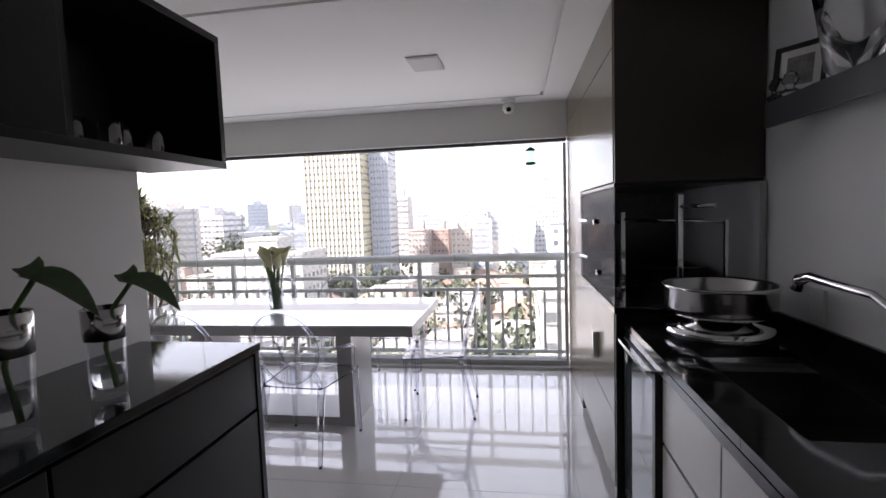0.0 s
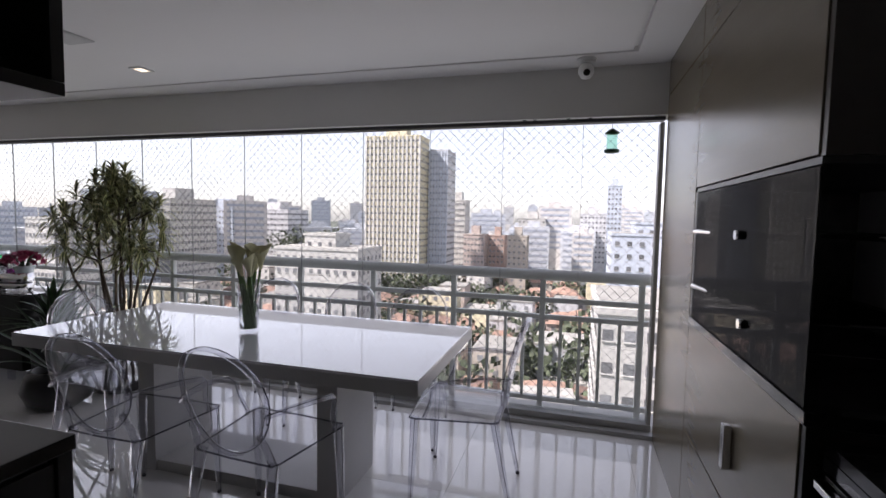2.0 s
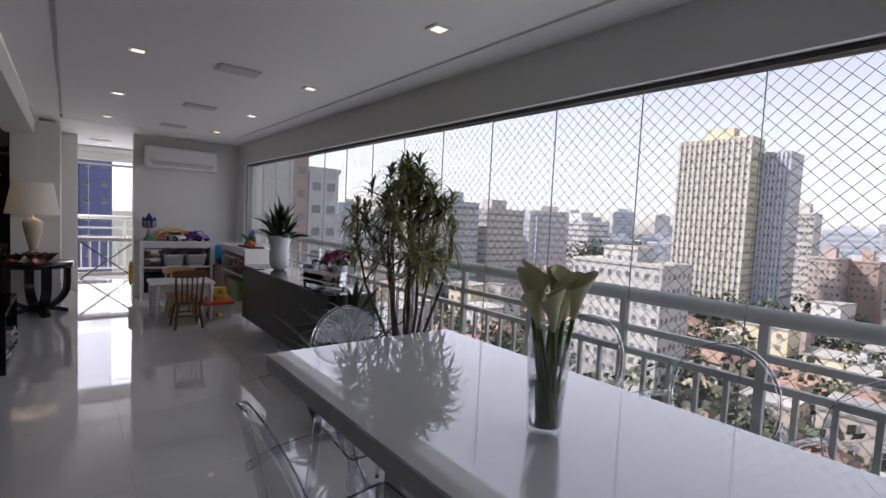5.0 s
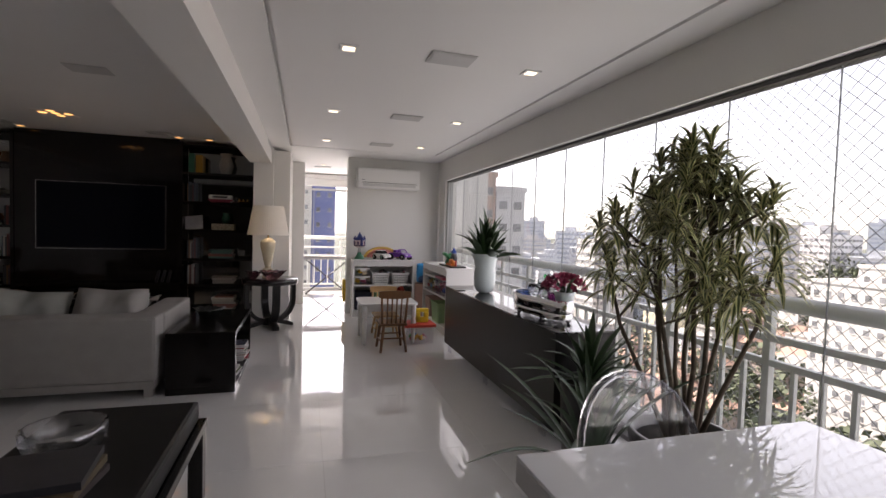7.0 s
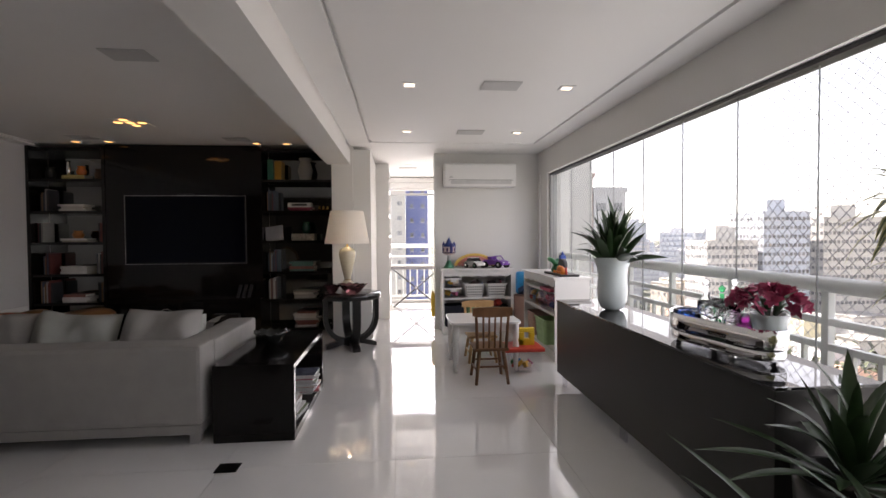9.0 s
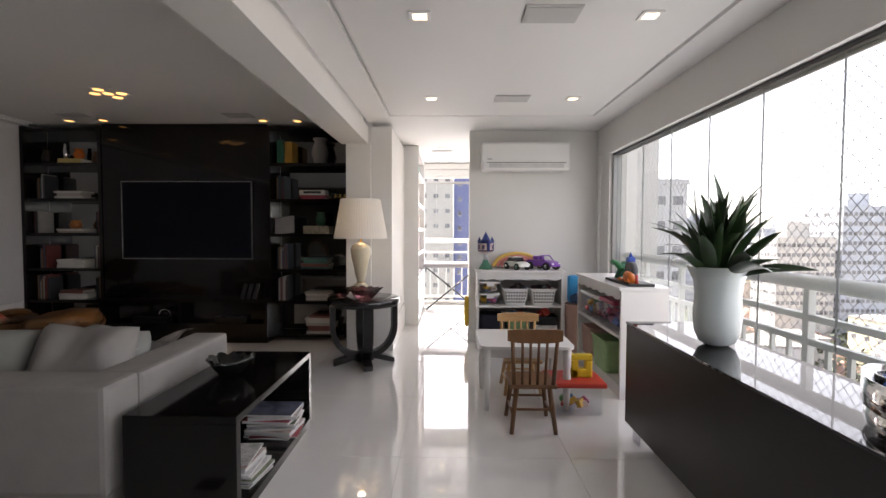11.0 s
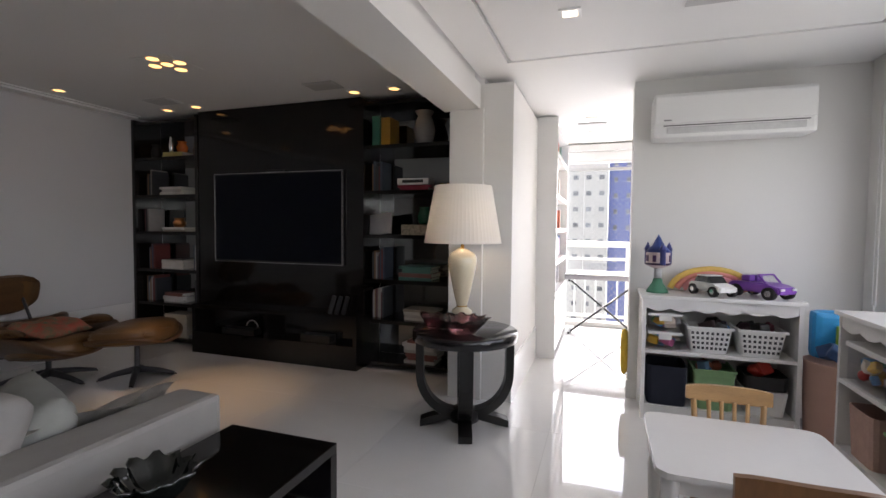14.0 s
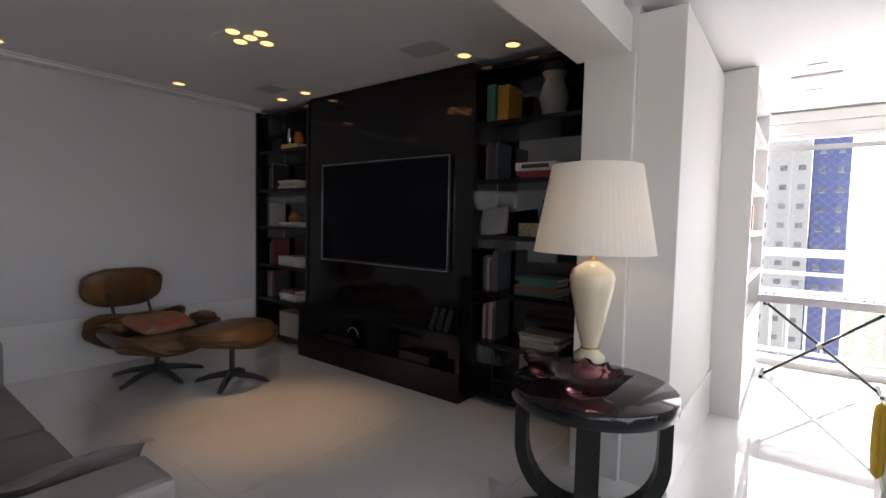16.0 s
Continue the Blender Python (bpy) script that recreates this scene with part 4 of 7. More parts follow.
jumble("dark toy in a white basket", -8.83, 3.375, 0.64, 0.07, 0.09, 8, [(0.03, 0.05, 0.1), (0.05, 0.03, 0.03), (0.02, 0.02, 0.02), (0.03, 0.12, 0.25)], 3)
jumble("dark toy in a white basket", -8.83, 3.675, 0.64, 0.07, 0.09, 8, [(0.05, 0.02, 0.03), (0.02, 0.02, 0.02), (0.12, 0.02, 0.03)], 4)
basket("fabric_bin", "navy blue fabric storage bin", -8.84, 3.12, 0.103, 0.28, 0.26, 0.27, paintc((0.015, 0.018, 0.032), 0.9), 0.93)
basket("fabric_bin", "green fabric storage bin", -8.84, 3.41, 0.103, 0.26, 0.25, 0.26, paintc((0.20, 0.34, 0.17), 0.9), 0.9, woven=True)
basket("basket", "white plastic basket under a dark bag", -8.84, 3.71, 0.103, 0.26, 0.25, 0.16, PLASTICW, 0.85)
basket("bag", "dark folded bag on a basket", -8.84, 3.71, 0.268, 0.25, 0.25, 0.09, paintc((0.02, 0.02, 0.022), 0.8), 0.95, category="bag")
jumble("red toy on a dark bag", -8.83, 3.71, 0.375, 0.05, 0.06, 3, [(0.45, 0.03, 0.02)], 9, 0.06)
jumble("green toy in a bin", -8.84, 3.41, 0.35, 0.06, 0.06, 4, [(0.35, 0.1, 0.05), (0.1, 0.2, 0.3)], 10, 0.05)

# second shelf, seen from its front edge
clear_bin(-8.22, 4.10, 0.483, 0.30, 0.24, 0.22, toycols, 12)
clear_bin(-7.93, 4.10, 0.483, 0.30, 0.24, 0.22, [(0.6, 0.3, 0.35), (0.7, 0.65, 0.6), (0.3, 0.3, 0.4)], 13)
clear_bin(-7.58, 4.10, 0.483, 0.34, 0.26, 0.24, [(0.55, 0.1, 0.2), (0.6, 0.25, 0.35), (0.1, 0.15, 0.4)], 14, paintc((0.5, 0.08, 0.14), 0.3), "clear storage box of dolls with red lid")
basket("fabric_bin", "pink round fabric bin on the shelf", -8.2, 4.10, 0.103, 0.26, 0.26, 0.27, paintc((0.50, 0.33, 0.28), 0.9), 0.9)
basket("basket", "pale green woven plastic basket", -7.72, 4.08, 0.103, 0.36, 0.27, 0.26, paintc((0.30, 0.46, 0.22), 0.5), 0.88, woven=True)
bn = thing("laundry_basket", "tall round pink fabric toy bin", "basket", (-8.72, 4.06, 0), bm=lathe(bmesh.new(), [(0.135, 0.0), (0.142, 0.01), (0.15, 0.25), (0.154, 0.49), (0.157, 0.50), (0.148, 0.50), (0.142, 0.25), (0.0, 0.02)], 36, wave=lambda a, z: 1 + 0.008 * math.sin(7 * a + 9 * z)), material=mat("pink_canvas", (0.52, 0.33, 0.27), 0.9, var=0.08, scale=5, fine=300, bump=0.2))
bn2 = thing("toy_bag", "blue and lime plastic bag in the pink bin", "bag", (-8.74, 4.05, 0.51), bm=boxes((-0.07, 0.05, -0.11, 0.12, 0.0, 0.30), bevel=0.04), material=paintc((0.02, 0.30, 0.62), 0.4))
bn3 = thing("toy_bag", "lime green plastic bag", "bag", (-8.665, 4.10, 0.60), bm=boxes((-0.012, 0.02, -0.06, 0.07, 0.0, 0.13), bevel=0.012), material=paintc((0.35, 0.5, 0.05), 0.4))
jumble("purple and blue toy sticking out of the bin", -8.62, 4.05, 0.56, 0.06, 0.08, 5, [(0.08, 0.04, 0.22), (0.03, 0.08, 0.2), (0.6, 0.5, 0.3)], 16, 0.07)


def toy_car(x, y, z, rz, m, label, open_top=False):
    t = thing("toy_car", label, "toy car", (x, y, z), rz)
    bm = bmesh.new()
    prof = [(-0.15, 0.035), (-0.152, 0.075), (-0.14, 0.085), (-0.09, 0.09), (-0.06, 0.09), (0.06, 0.09), (0.10, 0.082), (0.145, 0.07), (0.15, 0.035)]
    a, b = [bm.verts.new((x_, -0.068, z_)) for x_, z_ in prof], [bm.verts.new((x_, 0.068, z_)) for x_, z_ in prof]
    n = len(prof)
    bm.faces.new(a), bm.faces.new(b[::-1])
    for i in range(n):
        bm.faces.new((a[i], a[(i + 1) % n], b[(i + 1) % n], b[i]))
    bmesh.ops.bevel(bm, geom=bm.edges[:], offset=0.008, segments=2, affect="EDGES")
    part("body", bm, m, t)
    bm = bmesh.new()
    cab = [(-0.10, 0.09), (-0.075, 0.128), (0.02, 0.132), (0.065, 0.09)]
    a, b = [bm.verts.new((x_, -0.06, z_)) for x_, z_ in cab], [bm.verts.new((x_, 0.06, z_)) for x_, z_ in cab]
    bm.faces.new(a), bm.faces.new(b[::-1])
    for i in range(4):
        bm.faces.new((a[i], a[(i + 1) % 4], b[(i + 1) % 4], b[i]))
    part("glazing", bm, paintc((0.02, 0.02, 0.025), 0.15) if not open_top else ACRYL, t)
    if open_top:
        part("windscreen_frame", tube(bmesh.new(), [(0.065, -0.058, 0.09), (0.025, -0.055, 0.134), (0.025, 0.055, 0.134), (0.065, 0.058, 0.09)], 0.006, 6), m, t)
        for yy in (-0.03, 0.03):
            part("seat", boxes((-0.08, -0.03, yy - 0.022, yy + 0.022, 0.091, 0.128), bevel=0.008), m, t)
    else:
        part("roof", boxes((-0.078, 0.022, -0.061, 0.061, 0.1315, 0.138), bevel=0.003), m, t)
    for xx in (-0.095, 0.095):
        for yy in (-0.068, 0.068):
            w = part("wheel", tube(bmesh.new(), [(xx, yy - 0.014, 0.036), (xx, yy + 0.014, 0.036)], 0.036, 16), paintc((0.015, 0.015, 0.015), 0.7), t)
            part("hub", tube(bmesh.new(), [(xx, yy - 0.016, 0.036), (xx, yy + 0.016, 0.036)], 0.018, 10), STEEL, w)
    for yy in (-0.045, 0.045):
        part("headlight", boxes((0.146, 0.152, yy - 0.014, yy + 0.014, 0.056, 0.068)), PLASTICW, t)
    return t


toy_car(-8.83, 3.40, 0.861, 28, WHITE, "white toy pick-up car with black windows")
toy_car(-8.84, 3.69, 0.861, 38, paintc((0.22, 0.07, 0.42), 0.3), "purple toy convertible car", True).scale = (1.2, 1.2, 1.15)
rb = thing("rainbow_cushion", "curved pink and yellow rainbow toy", "toy", (-8.97, 3.42, 0.861))
for r, c in ((0.24, (0.75, 0.5, 0.12)), (0.20, (0.70, 0.26, 0.22)), (0.16, (0.72, 0.30, 0.32)), (0.12, (0.70, 0.42, 0.40))):
    part("arc", tube(bmesh.new(), [(0, r * 1.1 * math.cos(a), max(0.022, 0.70 * r * math.sin(a))) for a in [math.pi * i / 14 for i in range(15)]], 0.021, 8), paintc(c, 0.6), rb)
ct = thing("toy_castle", "toy castle tower with blue roof on green hill", "toy", (-8.86, 3.06, 0.861))
part("hill", lathe(bmesh.new(), [(0.075, 0.0), (0.07, 0.015), (0.035, 0.07), (0.028, 0.10), (0.0, 0.10)], 14), paintc((0.05, 0.20, 0.12), 0.5), ct, "green hill base")
part("column", lathe(bmesh.new(), [(0.026, 0.101), (0.026, 0.17)], 12), paintc((0.45, 0.45, 0.45), 0.5), ct)
part("house", lathe(bmesh.new(), [(0.03, 0.171), (0.075, 0.19), (0.08, 0.20), (0.08, 0.285), (0.0, 0.285)], 8), paintc((0.55, 0.44, 0.42), 0.5), ct, "pale walls")
for k in range(8):
    a = math.pi / 4 * k
    part("window", boxes((-0.012, 0.012, -0.002, 0.004, 0.22, 0.265)), paintc((0.10, 0.05, 0.13), 0.4), ct, "", (0.078 * math.cos(a + 0.39), 0.078 * math.sin(a + 0.39), 0), (0, 0, math.degrees(a + 0.39) - 90))
part("band", lathe(bmesh.new(), [(0.084, 0.196), (0.084, 0.21)], 8), paintc((0.05, 0.02, 0.06), 0.4), ct)
part("roof", lathe(bmesh.new(), [(0.09, 0.286), (0.04, 0.335), (0.015, 0.385), (0.0, 0.415)], 8), paintc((0.03, 0.06, 0.24), 0.4), ct, "blue roof")
for k in (0, 2, 5):
    a = math.pi / 4 * k + 0.3
    part("turret", lathe(bmesh.new(), [(0.02, 0.20), (0.02, 0.30), (0.026, 0.302), (0.0, 0.36)], 8, 0.075 * math.cos(a), 0.075 * math.sin(a)), paintc((0.05, 0.06, 0.22), 0.4), ct)

# toy track set on the second shelf
tk = thing("toy_track", "green, blue and orange toy race track set", "toy", (-7.55, 4.13, 0.861))
part("base", boxes((-0.26, 0.28, -0.10, 0.10, 0.0, 0.022), bevel=0.006), paintc((0.02, 0.02, 0.02), 0.5), tk)
part("dragon", tube(bmesh.new(), [(-0.24, 0.0, 0.022), (-0.20, 0.02, 0.10), (-0.12, 0.0, 0.12), (-0.06, 0.0, 0.06), (-0.02, 0.0, 0.10)], [0.03, 0.035, 0.03, 0.03, 0.018], 8), paintc((0.02, 0.22, 0.10), 0.4), tk, "green dragon")
part("dragon_head", tube(bmesh.new(), [(-0.06, -0.03, 0.10), (-0.12, -0.05, 0.15), (-0.19, -0.06, 0.16), (-0.23, -0.06, 0.145)], [0.02, 0.026, 0.024, 0.008], 8), paintc((0.03, 0.26, 0.09), 0.4), tk, "green dragon head")
for sy_ in (-1, 1):
    bm = bmesh.new()
    leaf(bm, (-0.14, 0.01 * sy_, 0.12), (-0.24, 0.09 * sy_, 0.17), 0.07, 0.02)
    bmesh.ops.solidify(bm, geom=bm.faces[:], thickness=0.006)
    part("dragon_wing", bm, paintc((0.02, 0.18, 0.08), 0.4), tk)
for k in range(3):
    part("track_rail", tube(bmesh.new(), [(0.02 + 0.08 * k, -0.085, 0.03), (0.06 + 0.08 * k, -0.09, 0.05), (0.10 + 0.08 * k, -0.085, 0.03)], 0.008, 6), paintc((0.65, 0.17, 0.02), 0.4), tk)
part("tower", boxes((-0.06, 0.0, 0.0, 0.06, 0.022, 0.21), bevel=0.008), paintc((0.02, 0.07, 0.35), 0.4), tk, "blue tower")
part("tower_spike", tube(bmesh.new(), [(-0.03, 0.03, 0.21), (-0.03, 0.03, 0.25)], [0.02, 0.004], 6), paintc((0.02, 0.07, 0.35), 0.4), tk)
part("wheel", tube(bmesh.new(), [(0.05, -0.02, 0.10), (0.05, 0.03, 0.10)], 0.075, 20), paintc((0.05, 0.05, 0.055), 0.5), tk, "grey launcher wheel")
part("ramp", tube(bmesh.new(), [(0.06, -0.05, 0.04), (0.12, -0.05, 0.075), (0.19, -0.05, 0.07), (0.25, -0.05, 0.03)], [0.02, 0.035, 0.03, 0.02], 8), paintc((0.65, 0.17, 0.02), 0.4), tk, "orange ramp")
part("figure_stand", tube(bmesh.new(), [(0.25, -0.03, 0.022), (0.25, -0.03, 0.09)], [0.015, 0.01], 8), paintc((0.5, 0.04, 0.03), 0.4), tk, "red post")

kt = thing("kids_table", "small white wooden children's table", "table", (-7.235, 3.215, 0))
bm = bmesh.new()
rc = [(sx * (0.29 - 0.06) + 0.06 * math.cos(radians(a)), sy * (0.335 - 0.06) + 0.06 * math.sin(radians(a))) for sx, sy, a0 in ((1, 1, 0), (-1, 1, 90), (-1, -1, 180), (1, -1, 270)) for a in (a0, a0 + 22, a0 + 45, a0 + 67, a0 + 90)]
part("tabletop", prism(bm, rc, 0.452, 0.475), WHITE, kt)
part("apron", boxes((-0.235, 0.235, -0.285, -0.265, 0.38, 0.451), (-0.235, 0.235, 0.265, 0.285, 0.38, 0.451), (-0.235, -0.215, -0.265, 0.265, 0.38, 0.451), (0.215, 0.235, -0.265, 0.265, 0.38, 0.451), bevel=0.002), WHITE, kt)
for sx in (-1, 1):
    for sy in (-1, 1):
        part("leg", lathe(bmesh.new(), [(0.016, 0.0), (0.02, 0.02), (0.024, 0.10), (0.03, 0.25), (0.022, 0.30), (0.03, 0.32), (0.03, 0.38), (0.03, 0.451)], 14, sx * 0.235, sy * 0.285), WHITE, kt)


def kids_chair(x, y, rz, label, m, mt):
    t = thing("kids_chair", label, "chair", (x, y, 0), rz, group="children's chairs")
    part("seat", boxes((-0.15, 0.15, -0.15, 0.15, 0.285, 0.312), bevel=0.01), m, t)
    for sx in (-1, 1):
        part("leg", tube(bmesh.new(), [(sx * 0.105, 0.11, 0.285), (sx * 0.14, 0.145, 0.0)], [0.018, 0.014], 10), m, t)
        part("leg", tube(bmesh.new(), [(sx * 0.105, -0.11, 0.285), (sx * 0.14, -0.155, 0.0)], [0.018, 0.014], 10), m, t)
        part("stretcher", tube(bmesh.new(), [(sx * 0.128, 0.133, 0.11), (sx * 0.128, -0.135, 0.11)], 0.009, 8), m, t)
        part("stretcher", tube(bmesh.new(), [(-0.125, sx * 0.13, 0.15), (0.125, sx * 0.13, 0.15)], 0.009, 8), m, t)
        part("back_post", tube(bmesh.new(), [(sx * 0.125, -0.13, 0.31), (sx * 0.14, -0.165, 0.60)], [0.015, 0.012], 8), m, t)
    for k in (-0.072, -0.024, 0.024, 0.072):
        part("spindle", tube(bmesh.new(), [(k, -0.132, 0.31), (k * 1.08, -0.165, 0.60)], [0.009, 0.009], 8), m, t)
    bm = bmesh.new()
    ro = []
    for i in range(9):
        u = -1 + i / 4
        yy = -0.168 - 0.018 * (1 - u * u)
        hz = 0.043 - 0.010 * u ** 4
        ro.append([bm.verts.new((u * 0.172, yy + dy, zz)) for dy, zz in ((-0.011, 0.632 - hz), (0.011, 0.632 - hz), (0.011, 0.632 + hz), (-0.011, 0.632 + hz))])
    for a, b in zip(ro, ro[1:]):
        for i in range(4):
            bm.faces.new((a[i], a[(i + 1) % 4], b[(i + 1) % 4], b[i]))
    bm.faces.new(ro[0]), bm.faces.new(ro[-1][::-1])
    part("top_rail", bm, mt, t)
    return t


kids_chair(-6.77, 3.20, 90, "honey-stained wooden children's chair with spindle back", PINE, PINE)
kids_chair(-7.45, 3.24, -90, "light wooden children's chair behind the table", PINE_L, PINE_L).scale = (1, 1, 0.88)
tub = thing("toy_tub", "clear plastic toy tub with red lid and yellow handle", "box", (-7.05, 3.56, 0))
part("tub", boxes((-0.15, 0.15, -0.17, 0.17, 0.0, 0.20), bevel=0.03), ACRYL, tub)
part("lid", boxes((-0.165, 0.165, -0.195, 0.195, 0.20, 0.235), bevel=0.014), paintc((0.55, 0.05, 0.03), 0.4), tub, "red lid")
part("handle", boxes((-0.03, 0.03, -0.02, 0.11, 0.236, 0.30), (-0.03, 0.03, 0.08, 0.13, 0.236, 0.36), (-0.03, 0.03, -0.02, 0.03, 0.236, 0.36), (-0.03, 0.03, -0.02, 0.13, 0.36, 0.40), bevel=0.01), paintc((0.72, 0.50, 0.03), 0.4), tub, "yellow handle block")
jumble("toy block in a clear tub", -7.05, 3.56, 0.05, 0.09, 0.11, 8, toycols, 31, 0.04)

ac = thing("air_conditioner", "white wall-mounted split air conditioner", "air conditioner", (-9.078, 3.49, 1.945))
part("body", boxes((0.0, 0.225, -0.485, 0.485, 0.0, 0.31), bevel=0.03), PLASTICW, ac)
part("front_panel", boxes((0.226, 0.236, -0.475, 0.475, 0.10, 0.285), bevel=0.006), PLASTICW, ac)
part("louvre", boxes((0.12, 0.231, -0.40, 0.42, 0.028, 0.075), bevel=0.008), paintc((0.60, 0.60, 0.59), 0.5), ac)
part("slot", boxes((0.15, 0.2275, -0.42, 0.44, 0.081, 0.088)), paintc((0.1, 0.1, 0.1), 0.6), ac)
part("indicator", boxes((0.2365, 0.238, -0.42, -0.37, 0.115, 0.125)), paintc((0.3, 0.3, 0.3), 0.4), ac)
thing("blind_cord", "white blind cord loop hanging by the window", "cord", (-8.85, 4.29, 0.83), bm=tube(tube(bmesh.new(), [(0, 0, 1.27), (0, 0, 0.02), (0.02, 0, 0.0), (0.04, 0, 0.02), (0.04, 0, 1.27)], 0.004, 6), [(0.02, 0, -0.03), (0.02, 0, 0.02)], 0.007, 8), material=PLASTICW)
ins = thing("inflatable_ring", "yellow toy ring leaning behind the shelf", "toy", (-9.16, 2.865, 0.34), bm=tube(bmesh.new(), [(0.0, 0.012 * math.cos(a), 0.17 * math.sin(a)) for a in [2 * math.pi * i / 20 for i in range(21)]], 0.018, 8, cap=False), material=paintc((0.75, 0.5, 0.05), 0.5))

# ---- living room ----
sf = thing("sofa", "light grey linen sofa with loose cushions", "sofa", (0, 0, 0))
part("back", boxes((-5.86, -5.63, -1.15, 1.20, 0.13, 0.62), bevel=0.025), FABRIC, sf)
part("arm", boxes((-6.74, -5.862, 0.98, 1.20, 0.13, 0.61), bevel=0.025), FABRIC, sf)
part("arm", boxes((-6.74, -5.862, -1.15, -0.93, 0.13, 0.61), bevel=0.025), FABRIC, sf)
part("base", boxes((-6.72, -5.64, -1.14, 1.19, 0.07, 0.13), bevel=0.006), FABRIC, sf, "upholstered base frame")
for x in (-6.68, -5.70):
    for y in (-1.09, 1.14):
        part("leg", boxes((x - 0.03, x + 0.03, y - 0.03, y + 0.03, 0.0, 0.07), bevel=0.004), FABRIC, sf)
for y0 in (-0.92, 0.03):
    part("seat_cushion", boxes((-6.72, -5.87, y0, y0 + 0.94, 0.132, 0.42), bevel=0.04), FABRIC, sf)


def pillow(name, label, x, y, z, w, h, d, rx, ry, rz, m, category="cushion"):
    """A stuffed cushion: pinched corners and a full middle."""
    bm = bmesh.new()
    n = 19
    seed = Vector((x * 3.1, y * 7.7, z))
    grid = {}
    for s in (-1, 1):
        for i in range(n):
            for j in range(n):
                u, v = -1 + 2 * i / (n - 1), -1 + 2 * j / (n - 1)
                t = max(0, (1 - u ** 4) * (1 - v ** 4)) ** 0.5
                pin = 1 - 0.07 * (1 - abs(u)) * abs(v) ** 3
                pin2 = 1 - 0.07 * (1 - abs(v)) * abs(u) ** 3
                grid[s, i, j] = bm.verts.new((u * w / 2 * pin, s * d / 2 * t * (1 + 0.35 * noise.noise(Vector((u * 1.3, v * 1.3, s)) + seed)) + t * (0.012 * math.sin(5 * u + 3 * v) + 0.022 * noise.noise(Vector((u * 3.2, v * 1.7, s * 2)) + seed)), v * h / 2 * pin2 + 0.025 * noise.noise(Vector((u * 1.1, v * 1.1, 4)) + seed)))
        for i in range(n - 1):
            for j in range(n - 1):
                f = bm.faces.new((grid[s, i, j], grid[s, i + 1, j], grid[s, i + 1, j + 1], grid[s, i, j + 1]))
                f.smooth = True
    bmesh.ops.remove_doubles(bm, verts=bm.verts, dist=1e-4)
    o = thing(name, label, category, (x, y, z), bm=bm, material=m)
    o.matrix_basis = pose(x, y, z, rx, ry, rz)
    return o


for x, y, z, w, rz, m in ((-6.02, 0.74, 0.62, 0.52, 86, FABRIC), (-6.0, 0.20, 0.61, 0.52, 93, FABRIC2), (-6.0, -0.32, 0.61, 0.54, 88, FABRIC), (-6.22, 0.72, 0.57, 0.48, 70, FABRIC2), (-6.02, -0.75, 0.60, 0.5, 95, FABRIC)):
    pillow("cushion", "soft grey linen sofa cushion", x - 0.05, y, z - 0.05, w, 0.44, 0.20, -26, 4 * math.sin(9 * y), rz, m)
bm = bmesh.new()
n = 14
rows = []
for i in range(n + 1):
    u = i / n
    rows.append([bm.verts.new((-6.78 + 0.72 * u, 0.80 + 0.17 * v + 0.015 * math.sin(9 * u + 4 * v), 0.47 + 0.165 * min(1, v * 1.4) ** 0.6 + 0.014 * math.sin(14 * u + 5 * v) - (0.05 * (1 - v) * math.sin(6 * u) ** 2))) for v in [j / 6 for j in range(7)]])
for a, b in zip(rows, rows[1:]):
    for j in range(6):
        f = bm.faces.new((a[j], a[j + 1], b[j + 1], b[j]))
        f.smooth = True
bmesh.ops.solidify(bm, geom=bm.faces[:], thickness=0.012)
thing("throw_blanket", "woven cream throw folded along the sofa arm", "blanket", bm=bm, material=THROWF)

st = thing("low_table", "long black wooden side table with open shelf", "table", (0, 0, 0))
part("top", boxes((-6.74, -5.66, 1.255, 1.75, 0.45, 0.485), bevel=0.002), EBONY_H, st)
part("bottom", boxes((-6.74, -5.66, 1.255, 1.75, 0.0, 0.05), bevel=0.002), EBONY_H, st)
part("end_panel", boxes((-6.74, -6.70, 1.255, 1.75, 0.051, 0.449)), EBONY_H, st)
part("end_panel", boxes((-5.70, -5.66, 1.255, 1.75, 0.051, 0.449)), EBONY_H, st)
part("back_panel", boxes((-6.70, -5.70, 1.255, 1.275, 0.051, 0.449)), EBONY_H, st)
rnd = random.Random(4)
PAPER = mat("paper", (0.66, 0.63, 0.56), 0.9, var=0.08, fine=300)
GLOSSP = mat("glossy_paper", (0.72, 0.71, 0.69), 0.5, var=0.06, fine=300)


def magazine(x, y, z, h, col):
    """A magazine: paper block between two printed covers."""
    t = thing("magazine", "glossy magazine in a stack on the low shelf", "magazine", (x + rnd.uniform(-0.025, 0.025), y + rnd.uniform(-0.025, 0.025), z), rnd.uniform(-10, 10), "stacked magazines")
    part("paper_block", boxes((-0.108, 0.108, -0.138, 0.138, 0.0008, h - 0.0014)), GLOSSP, t)
    part("cover", boxes((-0.11, 0.11, -0.14, 0.14, h - 0.0013, h)), paintc(col, 0.25, 0.6), t)


